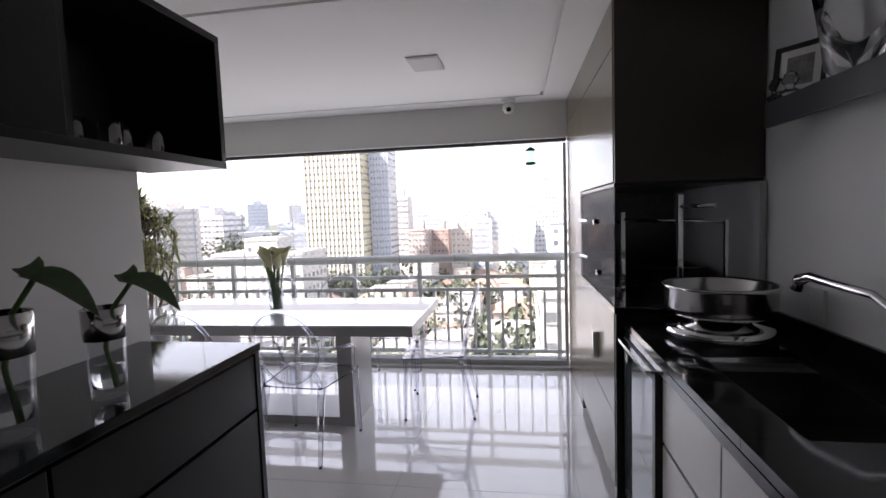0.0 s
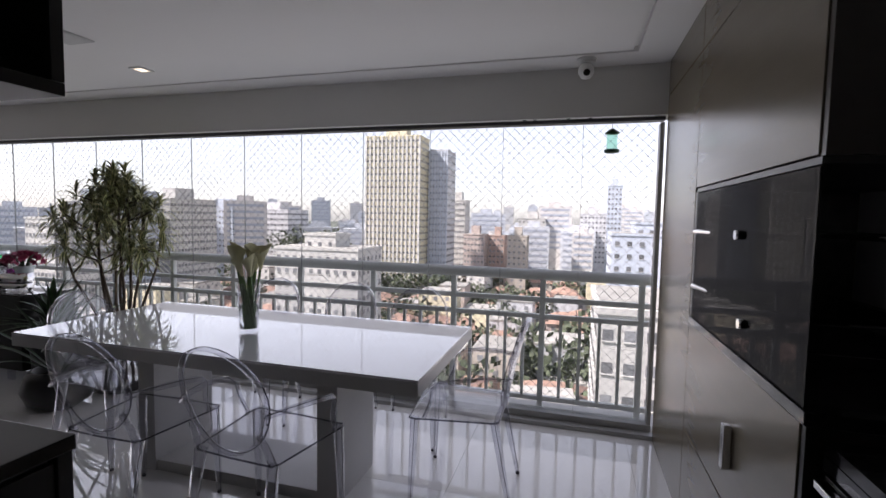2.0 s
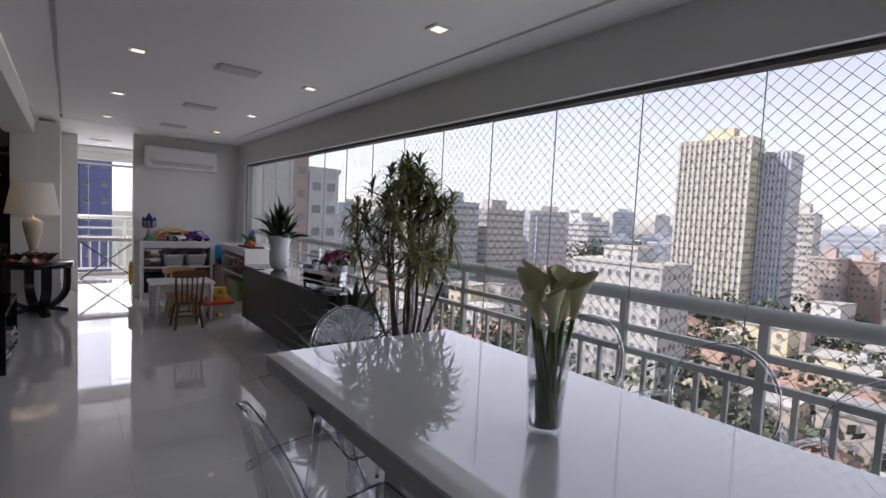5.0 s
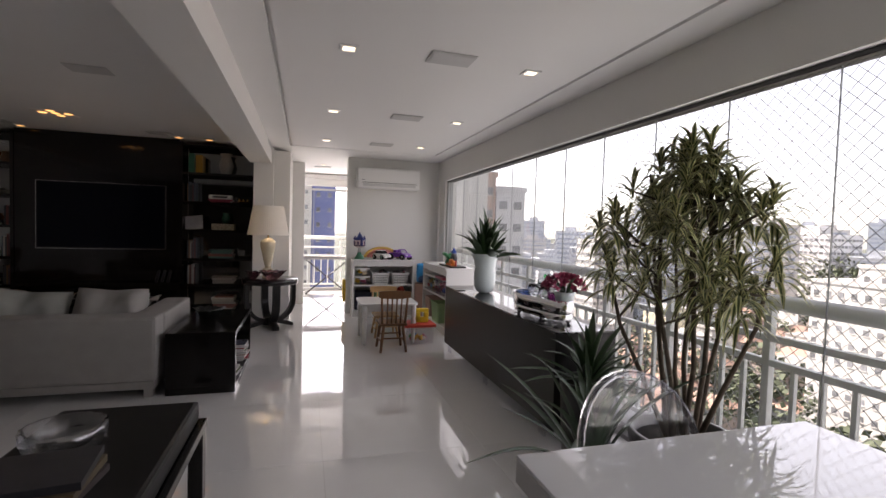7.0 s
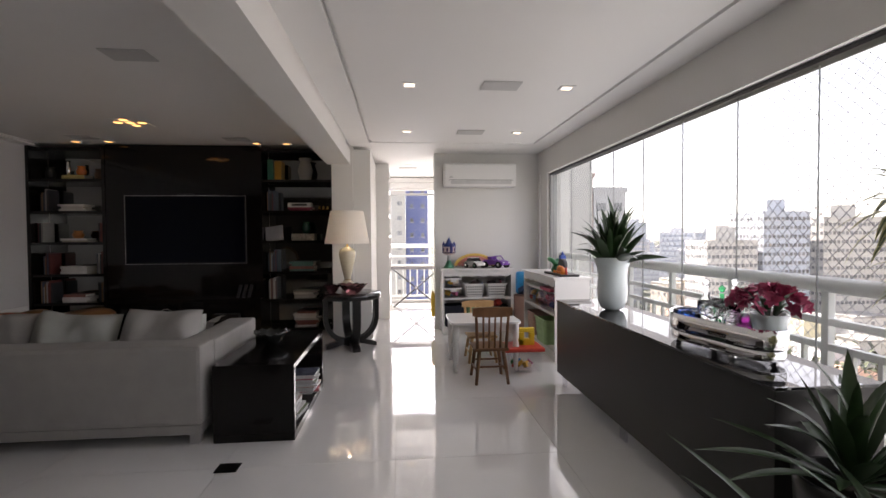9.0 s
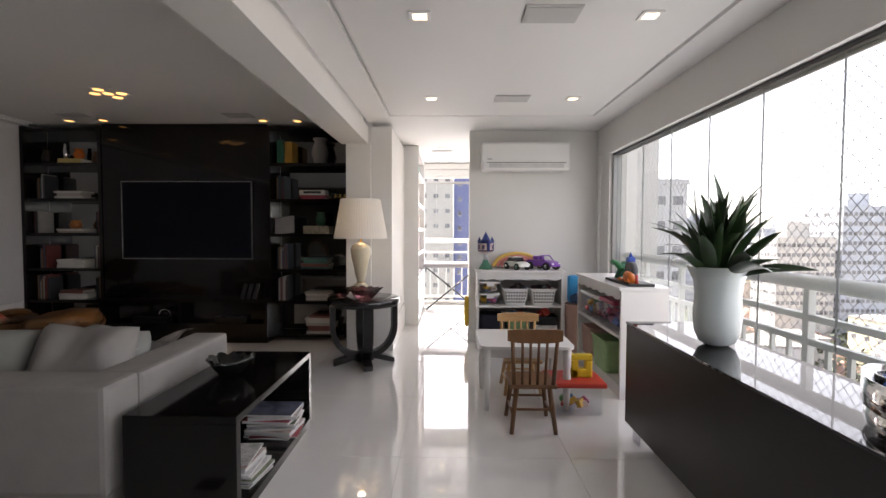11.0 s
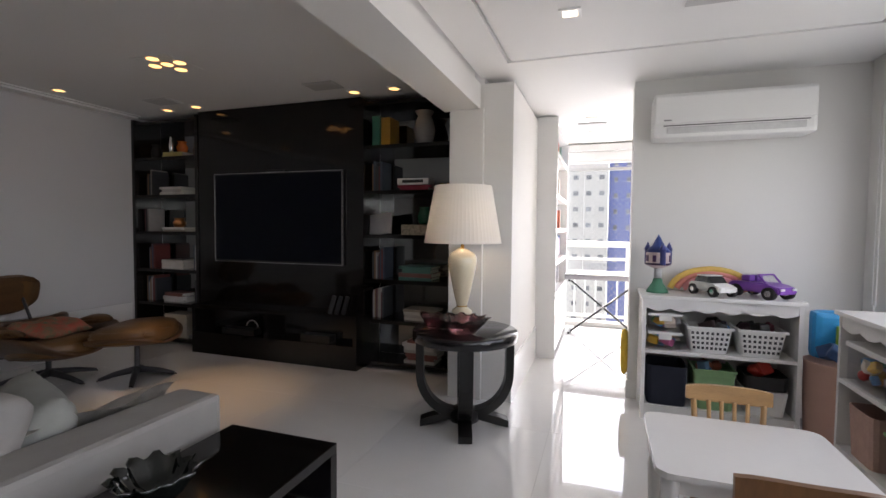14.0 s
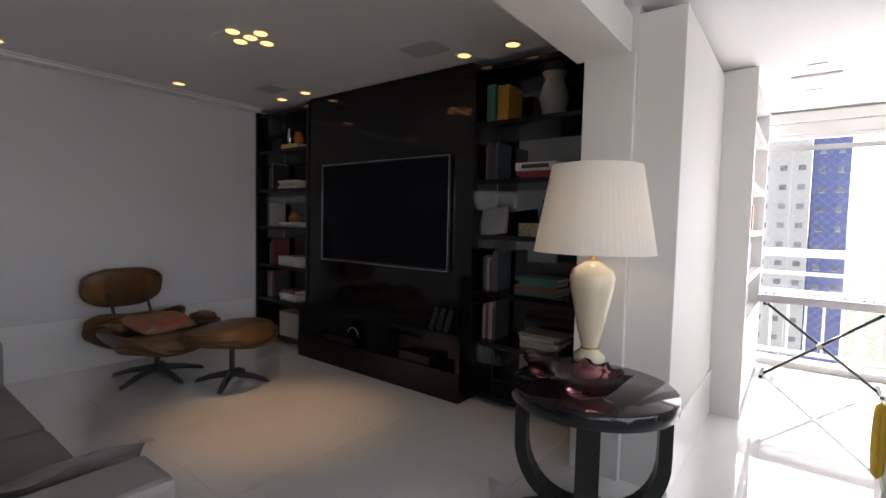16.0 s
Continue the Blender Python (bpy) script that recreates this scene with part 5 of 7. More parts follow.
magc = [(0.6, 0.58, 0.55), (0.35, 0.08, 0.1), (0.7, 0.68, 0.62), (0.12, 0.13, 0.18), (0.55, 0.45, 0.4), (0.65, 0.65, 0.68), (0.25, 0.28, 0.2)]
z = 0.051
for k in range(11):
    h = rnd.uniform(0.008, 0.018)
    magazine(-6.48, 1.60, z, h, magc[k % 7])
    z += h + 0.0005
z = 0.051
for k in range(8):
    h = rnd.uniform(0.01, 0.02)
    magazine(-5.98, 1.58, z, h, magc[(k * 3) % 7])
    z += h + 0.0005


def wavy_bowl(label, x, y, z, r, h, m, seed, waves=6, flare=1.0, amp=0.16):
    rr_ = random.Random(seed)
    ph = rr_.uniform(0, 6)
    w = lambda a, zz: 1 + amp * (zz / h) ** 2 * math.cos(waves * a + ph) + 0.06 * (zz / h) * math.cos(3 * a)
    prof = [(r * 0.28, 0.0), (r * 0.5, h * 0.15), (r * 0.72, h * 0.45), (r * 0.86 * flare, h * 0.75), (r * flare, h), (r * 0.95 * flare, h * 0.99), (r * 0.8, h * 0.72), (r * 0.6, h * 0.42), (0.0, h * 0.2)]
    bm = lathe(bmesh.new(), prof, 48, wave=w)
    for v in bm.verts:
        a = math.atan2(v.co.y, v.co.x)
        v.co.z += amp * 1.1 * h * max(0, v.co.z / h - 0.5) * math.cos(waves * a + ph + 1.2)
    return thing("glass_bowl", label, "bowl", (x, y, z), bm=bm, material=m)


wavy_bowl("black wavy-edged glass bowl on the low table", -6.22, 1.46, 0.486, 0.115, 0.10, mat("black_glass_gloss", (0.006, 0.008, 0.007), 0.05, spec=0.7), 2, 11, 0.98, 0.15)

ctb = thing("coffee_table", "low black padded coffee table on a dark frame", "table", (-3.55, 1.515, 0))
ctb.scale = (1.0, 0.93, 1.155)
part("tabletop", boxes((-0.58, 0.58, -0.30, 0.30, 0.34, 0.42), bevel=0.018), mat("black_leather", (0.010, 0.0095, 0.009), 0.45, var=0.2, fine=160, bump=0.08, spec=0.2), ctb, "black leather pad")
part("rim", boxes((-0.61, 0.61, -0.33, 0.33, 0.30, 0.335), bevel=0.003), EBONY_H, ctb)
for sx in (-0.57, 0.57):
    for sy in (-0.29, 0.29):
        part("leg", boxes((sx - 0.035, sx + 0.035, sy - 0.035, sy + 0.035, 0.0, 0.299), bevel=0.003), EBONY_H, ctb)
thing("ashtray", "thick cut crystal bowl", "bowl", (-3.69, 1.43, 0.4856), bm=lathe(bmesh.new(), [(0.10, 0.0), (0.122, 0.025), (0.124, 0.045), (0.132, 0.065), (0.130, 0.095), (0.118, 0.095), (0.10, 0.05), (0.085, 0.03), (0.0, 0.025)], 48, wave=lambda a, z: 1 + 0.035 * math.cos(16 * a + 40 * z)), material=CRYSTAL)
for k in range(3):
    thing("book", "dark hardcover book on the coffee table", "book", (-3.38, 1.46, 0.4856 + 0.026 * k), 6 * k - 5, "coffee table books", boxes((-0.13, 0.13, -0.17, 0.17, 0.0, 0.025), bevel=0.002), paintc([(0.05, 0.04, 0.04), (0.12, 0.09, 0.05), (0.03, 0.03, 0.035)][k], 0.4))
thing("floor_socket", "black square floor outlet cover", "outlet", (-5.33, 1.46, 0.0015), 0, bm=boxes((-0.05, 0.05, -0.06, 0.06, 0.0, 0.006), bevel=0.002), material=BLACK)

# gilded armchair
la = thing("gilded_armchair", "carved gilded wooden armchair with cream upholstery", "armchair", (-5.0, 0.06, 0), -60)
la.scale = (1.08, 1.08, 1.08)
GILT = mat("gilded_wood", (0.20, 0.105, 0.035), 0.35, var=0.4, scale=12, fine=60, metal=0.3)
CREAMF = mat("cream_upholstery", (0.52, 0.48, 0.40), 0.85, var=0.08, scale=10, fine=300, bump=0.15)
part("seat_rail", boxes((-0.30, 0.30, -0.27, 0.29, 0.33, 0.39), bevel=0.02), GILT, la, "carved gilded rail")
part("seat", boxes((-0.28, 0.28, -0.25, 0.27, 0.391, 0.47), bevel=0.035), CREAMF, la)
bk_ = [(0.27 * math.cos(a), -0.27 - 0.16 * (0.72 + 0.28 * math.sin(a) - 0.45), 0.72 + 0.26 * math.sin(a)) for a in [2 * math.pi * i / 28 for i in range(29)]]
part("back_rim", tube(bmesh.new(), bk_, 0.022, 8, cap=False), GILT, la, "carved gilded oval frame")
bm = bmesh.new()
fr_ = [[bm.verts.new((x * s, y + dy, 0.72 + (z - 0.72) * s)) for x, y, z in bk_[:-1]] for s, dy in ((0.95, 0.0), (0.6, 0.035), (0.6, -0.02), (0.95, -0.01))]
for p_, q_ in ((0, 1), (2, 3)):
    for i in range(28):
        f = bm.faces.new((fr_[p_][i], fr_[p_][(i + 1) % 28], fr_[q_][(i + 1) % 28], fr_[q_][i]))
        f.smooth = True
bm.faces.new(fr_[1]), bm.faces.new(fr_[2][::-1])
part("back_pad", bm, CREAMF, la)
for sx in (-1, 1):
    part("back_post", tube(bmesh.new(), [(sx * 0.22, -0.26, 0.38), (sx * 0.21, -0.28, 0.56)], 0.02, 8), GILT, la)
    part("arm", tube(bmesh.new(), [(sx * 0.26, -0.28, 0.68), (sx * 0.32, -0.10, 0.66), (sx * 0.33, 0.06, 0.64), (sx * 0.30, 0.12, 0.62), (sx * 0.31, 0.06, 0.52), (sx * 0.28, 0.10, 0.39)], [0.018, 0.02, 0.022, 0.024, 0.018, 0.02], 8), GILT, la)
    part("arm_pad", tube(bmesh.new(), [(sx * 0.305, -0.16, 0.685), (sx * 0.33, 0.02, 0.67)], 0.03, 10), CREAMF, la)
    part("leg", tube(bmesh.new(), [(sx * 0.26, 0.24, 0.34), (sx * 0.29, 0.27, 0.24), (sx * 0.265, 0.25, 0.08), (sx * 0.28, 0.27, 0.0)], [0.035, 0.03, 0.017, 0.022], 8), GILT, la)
    part("leg", tube(bmesh.new(), [(sx * 0.24, -0.24, 0.34), (sx * 0.25, -0.26, 0.2), (sx * 0.25, -0.31, 0.0)], [0.03, 0.024, 0.018], 8), GILT, la)

# wall unit
un = thing("tv_wall_unit", "tall dark ebony wall unit with open shelves", "wall unit", (0, 0, 0))
part("centre_panel", boxes((-9.38, -9.06, -1.35, 0.56, 0.0, 2.492), bevel=0.002), EBONY, un, "dark glossy wood panel")
for y in (-2.297, -1.392, 0.562, 1.53):
    part("upright", boxes((-9.385, -9.05, y, y + 0.04, 0.0, 2.47), bevel=0.002), EBONY, un)
shz = (0.07, 0.46, 0.83, 1.24, 1.64, 2.05, 2.44)
for y0, y1 in ((-2.256, -1.393), (0.603, 1.529)):
    part("back_mirror", boxes((-9.392, -9.386, y0, y1, 0.07, 2.45)), mat("dark_mirror_back", (0.20, 0.205, 0.20), 0.04, metal=1.0), un, "dark glass back")
    for z in shz:
        part("shelf_board", boxes((-9.385, -9.06, y0, y1, z - 0.035, z), bevel=0.002), EBONY_H, un)
cn = thing("media_console", "low black media console with open niche", "cabinet", (0, 0, 0))
part("top", boxes((-9.058, -8.92, -1.32, 0.60, 0.46, 0.50), bevel=0.002), EBONY_H, cn)
part("front", boxes((-9.058, -8.92, -1.32, 0.60, 0.0, 0.22), bevel=0.002), EBONY_H, cn)
for y in (-1.32, -0.42, 0.56):
    part("divider", boxes((-9.058, -8.925, y, y + 0.04, 0.221, 0.459)), EBONY_H, cn)
thing("media_player", "black media player in the console niche", "player", (-8.99, -0.75, 0.221), bm=boxes((-0.06, 0.05, -0.2, 0.2, 0.0, 0.06), bevel=0.004), material=BLACK)
thing("headphones", "silver and black headphones in the console niche", "headphones", (-8.98, -0.60, 0.283), bm=tube(bmesh.new(), [(0, 0.07 * math.cos(a), 0.075 * math.sin(a) + 0.012) for a in [math.pi * i / 10 for i in range(11)]], 0.009, 8), material=STEEL)
thing("game_console", "black game console in the console niche", "console", (-8.99, 0.15, 0.221), bm=boxes((-0.06, 0.05, -0.16, 0.16, 0.0, 0.07), bevel=0.008), material=BLACK)
for k in range(3):
    o = thing("remote_control", "black remote control leaning on the unit", "remote", (-8.96, 0.30 + 0.07 * k, 0.502), bm=boxes((-0.008, 0.008, -0.02, 0.02, 0.0, 0.17), bevel=0.004), material=paintc((0.014, 0.014, 0.016), 0.35))
    o.rotation_euler = (radians(-12), radians(-10), 0)
tv = thing("television", "large wall-mounted black flat television", "television", (-9.055, -0.353, 0.945))
part("body", boxes((0.0, 0.028, -0.752, 0.752, 0.0, 0.89), bevel=0.006), BLACK, tv)
part("screen", boxes((0.0285, 0.031, -0.735, 0.735, 0.022, 0.873)), SCREEN, tv)
part("bezel", boxes((0.0285, 0.034, -0.752, -0.747, 0.0, 0.89), (0.0285, 0.034, 0.747, 0.752, 0.0, 0.89), (0.0285, 0.034, -0.747, 0.747, 0.885, 0.89), (0.0285, 0.034, -0.747, 0.747, 0.0, 0.005)), STEEL, tv, "thin silver bezel")
part("sensor_bar", boxes((0.005, 0.035, -0.10, 0.10, 0.892, 0.915), bevel=0.004), BLACK, tv)
rnd = random.Random(17)
bookc = [(0.03, 0.03, 0.035), (0.30, 0.28, 0.25), (0.16, 0.04, 0.035), (0.04, 0.045, 0.05), (0.06, 0.08, 0.11), (0.20, 0.12, 0.06), (0.36, 0.35, 0.33), (0.09, 0.03, 0.035)]


def book(x, y, z, th, h, d, m, upright, rz=0.0, group="books in the wall unit", label=""):
    t = thing("book", label or ("hardcover book standing on a shelf" if upright else "hardcover book lying in a stack"), "book", (x, y, z), rz, group)
    if upright:
        part("cover", boxes((-d / 2, d / 2, -th / 2, -th / 2 + 0.003, 0, h), (-d / 2, d / 2, th / 2 - 0.003, th / 2, 0, h), (d / 2 - 0.003, d / 2, -th / 2 + 0.003, th / 2 - 0.003, 0, h)), m, t)
        part("paper_block", boxes((-d / 2 + 0.005, d / 2 - 0.0035, -th / 2 + 0.0035, th / 2 - 0.0035, 0.004, h - 0.004)), PAPER, t)
    else:
        part("cover", boxes((-d / 2, d / 2, -h / 2, h / 2, 0, 0.003), (-d / 2, d / 2, -h / 2, h / 2, th - 0.003, th), (d / 2 - 0.003, d / 2, -h / 2, h / 2, 0.003, th - 0.003)), m, t)
        part("paper_block", boxes((-d / 2 + 0.005, d / 2 - 0.0035, -h / 2 + 0.004, h / 2 - 0.004, 0.0035, th - 0.0035)), PAPER, t)
    return t



def standing(y, z, n, x=-9.25, hmin=0.2, hmax=0.29):
    for k in range(n * 2):
        th = rnd.uniform(0.010, 0.022)
        y += th / 2
        book(x, y, z + 0.001, th, rnd.uniform(hmin, hmax), 0.2, paintc(rnd.choice(bookc), 0.5), True)
        y += th / 2 + 0.001


def lying(y, z, n, x=-9.22, cols=None):
    for k in range(n):
        th = rnd.uniform(0.02, 0.038)
        book(x, y + rnd.uniform(-0.015, 0.015), z + 0.001, th, rnd.uniform(0.25, 0.33), rnd.uniform(0.19, 0.23), paintc((cols or bookc)[rnd.randrange(len(cols or bookc))], 0.5), False, rnd.uniform(-4, 4))
        z += th + 0.0005
    return z


def vase(label, y, z, h, r, m, x=-9.2, name="vase"):
    thing(name, label, "vase", (x, y, z + 0.001), bm=lathe(bmesh.new(), [(r * 0.5, 0), (r * 0.75, h * 0.08), (r, h * 0.45), (r * 0.75, h * 0.75), (r * 0.6, h * 0.86), (r * 0.85, h), (r * 0.78, h), (r * 0.5, h * 0.85), (0, h * 0.8)], 22), material=m)


lightc = [(0.52, 0.50, 0.46), (0.40, 0.38, 0.35), (0.20, 0.07, 0.055), (0.56, 0.54, 0.51), (0.28, 0.25, 0.21)]
# left bay
for i, z in enumerate(shz[1:6]):
    if i == 0:
        standing(-2.22, z, 4), lying(-1.78, z, 3, cols=lightc), standing(-1.52, z, 3)
    elif i == 1:
        standing(-2.18, z, 3), lying(-1.80, z, 3, cols=lightc), standing(-1.53, z, 3)
    elif i == 2:
        standing(-2.24, z, 2)
        zz = lying(-1.78, z, 2, cols=lightc)
        vase("small copper pot on books", -1.78, zz, 0.10, 0.07, mat("copper", (0.45, 0.18, 0.06), 0.3, metal=0.8)), standing(-1.50, z, 2)
    elif i == 3:
        standing(-2.2, z, 3), lying(-1.80, z, 3, cols=lightc)
    else:
        zz = lying(-1.78, z, 2, cols=[(0.5, 0.42, 0.15), (0.6, 0.55, 0.4)])
        vase("orange glass vase on books", -1.72, zz, 0.12, 0.06, mat("orange_glaze", (0.55, 0.14, 0.02), 0.2)), vase("slim clear candle holder", -1.88, zz, 0.19, 0.03, CHROME), vase("dark ceramic vase on shelf", -2.1, z, 0.16, 0.06, BLACK), vase("brown ceramic pot on shelf", -1.5, z, 0.14, 0.06, WALNUT)
lying(-1.60, shz[0] + 0.0, 1)
thing("storage_box", "beige box on the bottom shelf", "box", (-9.2, -1.75, 0.071), bm=boxes((-0.1, 0.1, -0.16, 0.16, 0, 0.26), bevel=0.004), material=paintc((0.5, 0.45, 0.36), 0.7))
# right bay
thing("art_book", "green boxed art book standing on a shelf", "book", (-9.2, 0.70, 2.051), bm=boxes((-0.1, 0.1, -0.035, 0.035, 0, 0.27), bevel=0.003), material=paintc((0.02, 0.13, 0.09), 0.4))
thing("art_book", "golden boxed art book standing on a shelf", "book", (-9.2, 0.80, 2.051), bm=boxes((-0.1, 0.1, -0.045, 0.045, 0, 0.25), bevel=0.003), material=paintc((0.28, 0.16, 0.02), 0.4))
vase("tall grey ribbed ceramic vase on shelf", 1.14, 2.05, 0.30, 0.10, mat("grey_ribbed_ceramic", (0.30, 0.29, 0.27), 0.5, bump=0.4, fine=25))
zz = lying(1.08, 1.64, 2, cols=[(0.28, 0.03, 0.05), (0.55, 0.53, 0.5)])
sg = thing("display_book", "white book with a plain dark title bar on its spine", "book", (-9.12, 1.08, zz + 0.002))
part("cover", boxes((-0.1, 0.05, -0.15, 0.15, 0, 0.055), bevel=0.002), paintc((0.62, 0.61, 0.58), 0.5), sg)
part("title_bar", boxes((0.0505, 0.053, -0.10, 0.10, 0.015, 0.042)), paintc((0.02, 0.02, 0.02), 0.5), sg, "plain dark title bar")
for k in range(3):
    vase("small gold tea light holder", 1.33 + 0.055 * k, 1.64, 0.06, 0.025, BRASS, -9.16, "tea_light")
standing(0.64, 1.64, 3)
pf = thing("photo_frame", "grey photo book leaning on the shelf", "frame", (-9.12, 0.74, 1.241), bm=boxes((-0.012, 0.012, -0.12, 0.12, 0, 0.20), bevel=0.003), material=paintc((0.35, 0.35, 0.36), 0.4))
pf.rotation_euler = (radians(8), radians(-14), radians(-12))
thing("patterned_box", "low box with a black and cream lattice", "box", (-9.17, 1.12, 1.241), bm=boxes((-0.1, 0.1, -0.15, 0.15, 0, 0.09), bevel=0.004), material=mat("lattice", (0.55, 0.50, 0.38), 0.5, var=0.5, scale=40, fine=90, col2=(0.04, 0.03, 0.02)))
vase("green glass jar on the box", 1.14, 1.332, 0.16, 0.07, mat("green_glaze", (0.01, 0.10, 0.05), 0.12, coat=0.6))
standing(0.64, 0.83, 4)
zz = lying(1.10, 0.83, 4, cols=lightc[:3] + [(0.05, 0.14, 0.12)])
standing(0.64, 0.46, 4), lying(1.12, 0.46, 4, cols=lightc), lying(1.14, 0.07, 7, cols=lightc)

# round table, lamp, bowl
rt = thing("round_table", "black lacquered round pedestal table with curved legs", "table", (-8.16, 1.84, 0))
part("tabletop", lathe(bmesh.new(), [(0.335, 0.575), (0.345, 0.58), (0.345, 0.635), (0.338, 0.642), (0.0, 0.642)], 48), GRANITE, rt, "polished black top")
part("hub", lathe(bmesh.new(), [(0.10, 0.04), (0.10, 0.10), (0.07, 0.12), (0.0, 0.12)], 20), BLACK, rt)
for k in range(4):
    a = radians(18 + 90 * k)
    bm = bmesh.new()
    pro = []
    for i in range(15):
        u = i / 14
        if u < 0.75:
            q0 = u / 0.75
            ang = max(0, (q0 - 0.22) / 0.78) * math.pi / 2
            rr_, zz_ = 0.05 + 0.245 * math.cos(ang), (0.575 - 0.21 * q0 / 0.22) if q0 < 0.22 else 0.365 - 0.275 * math.sin(ang)
        else:
            w = (u - 0.75) / 0.25
            rr_, zz_ = 0.05 + 0.24 * w, 0.09 - 0.066 * w
        pro.append((rr_, zz_))
    ro = []
    for i, (rr_, zz_) in enumerate(pro):
        hw = 0.043
        p0, p1 = Vector((rr_ - 0.0, 0, zz_)), Vector((pro[min(i + 1, 14)][0], 0, pro[min(i + 1, 14)][1])) - Vector((pro[max(i - 1, 0)][0], 0, pro[max(i - 1, 0)][1]))
        nrm = Vector((-p1.z, 0, p1.x)).normalized() * 0.026
        if i == 14:
            nrm = Vector((0, 0, 0.022))
        ro.append([bm.verts.new(q) for q in (p0 + nrm + Vector((0, hw, 0)), p0 + nrm - Vector((0, hw, 0)), p0 - nrm - Vector((0, hw, 0)), p0 - nrm + Vector((0, hw, 0)))])
    for p_, q_ in zip(ro, ro[1:]):
        for j in range(4):
            bm.faces.new((p_[j], p_[(j + 1) % 4], q_[(j + 1) % 4], q_[j]))
    bm.faces.new(ro[0]), bm.faces.new(ro[-1][::-1])
    part("leg", bm, BLACK, rt, "", None, (0, 0, math.degrees(a)))
lp = thing("table_lamp", "cream ceramic table lamp with pleated shade, lit", "lamp", (-8.22, 1.80, 0.643))
part("body", lathe(bmesh.new(), [(0.07, 0.0), (0.072, 0.02), (0.05, 0.035), (0.045, 0.05), (0.068, 0.08), (0.068, 0.11), (0.035, 0.135), (0.035, 0.145), (0.055, 0.22), (0.092, 0.40), (0.098, 0.455), (0.085, 0.49), (0.045, 0.515), (0.03, 0.525), (0.0, 0.525)], 32), CREAMC, lp, "cream ceramic body")
part("collar", lathe(bmesh.new(), [(0.037, 0.136), (0.04, 0.14), (0.037, 0.144)], 24), BRASS, lp)
part("neck", tube(bmesh.new(), [(0, 0, 0.525), (0, 0, 0.66)], 0.012, 10), BRASS, lp)
bm = bmesh.new()
ro = [[bm.verts.new((r * (1 + 0.0025 * (k % 2)) * math.cos(2 * math.pi * k / 120), r * (1 + 0.0025 * (k % 2)) * math.sin(2 * math.pi * k / 120), z)) for k in range(120)] for r, z in ((0.258, 0.562), (0.190, 0.94), (0.186, 0.94), (0.254, 0.562))]
for p_, q_ in zip(ro, ro[1:] + ro[:1]):
    for k in range(120):
        bm.faces.new((p_[k], p_[(k + 1) % 120], q_[(k + 1) % 120], q_[k]))
part("shade", bm, SHADE, lp, "pleated white fabric shade")
part("bulb", lathe(bmesh.new(), [(0.0, 0.66), (0.02, 0.67), (0.032, 0.70), (0.025, 0.735), (0.0, 0.75)], 14), glow("lamp_bulb", (1.0, 0.82, 0.58), 6), lp)
wavy_bowl("amethyst wavy-edged glass bowl on the round table", -7.98, 1.88, 0.643, 0.15, 0.11, AMETHYST, 6, 11, 1.0, 0.14)
wavy_bowl("dark smoked glass bowl on the round table", -8.10, 1.64, 0.643, 0.09, 0.09, AMETHYST, 9, 5)

# lounge chair and ottoman


def star_base(t, r, h, n=5):
    part("column", tube(bmesh.new(), [(0, 0, 0.05), (0, 0, h)], 0.02, 12), DARKALU, t)
    for k in range(n):
        a = 2 * math.pi * k / n + 0.4
        part("foot", tube(bmesh.new(), [(0, 0, 0.085), (r * 0.6 * math.cos(a), r * 0.6 * math.sin(a), 0.055), (r * math.cos(a), r * math.sin(a), 0.018)], [0.03, 0.023, 0.016], 8), DARKALU, t)
        part("glide", lathe(bmesh.new(), [(0.016, 0.0), (0.016, 0.015), (0.0, 0.018)], 10, r * math.cos(a), r * math.sin(a)), STEEL, t)


def shell(w, d, curl, th):
    """A bent plywood shell, curled along its sides: x across, y deep."""
    bm = bmesh.new()
    n = 12
    top = [[bm.verts.new((w / 2 * u * (1 - 0.22 * abs(v) ** 4), d / 2 * v * (1 - 0.22 * abs(u) ** 4), curl * abs(u) ** 2.2 * (1 - 0.35 * abs(v) ** 3) + curl * 0.12 * abs(v) ** 3 + o)) for v in [-1 + 2 * j / n for j in range(n + 1)]] for u in [-1 + 2 * i / n for i in range(n + 1)] for o in (0,)]
    bot = [[bm.verts.new(v.co - Vector((0, 0, th))) for v in row] for row in top]
    for g in (top, bot):
        for a, b in zip(g, g[1:]):
            for j in range(n):
                f = bm.faces.new((a[j], a[j + 1], b[j + 1], b[j]))
                f.smooth = True
    per_t = [top[0][j] for j in range(n + 1)] + [top[i][n] for i in range(1, n + 1)] + [top[n][j] for j in range(n - 1, -1, -1)] + [top[i][0] for i in range(n - 1, 0, -1)]
    per_b = [bot[0][j] for j in range(n + 1)] + [bot[i][n] for i in range(1, n + 1)] + [bot[n][j] for j in range(n - 1, -1, -1)] + [bot[i][0] for i in range(n - 1, 0, -1)]
    m_ = len(per_t)
    for i in range(m_):
        bm.faces.new((per_t[i], per_t[(i + 1) % m_], per_b[(i + 1) % m_], per_b[i]))
    return bm


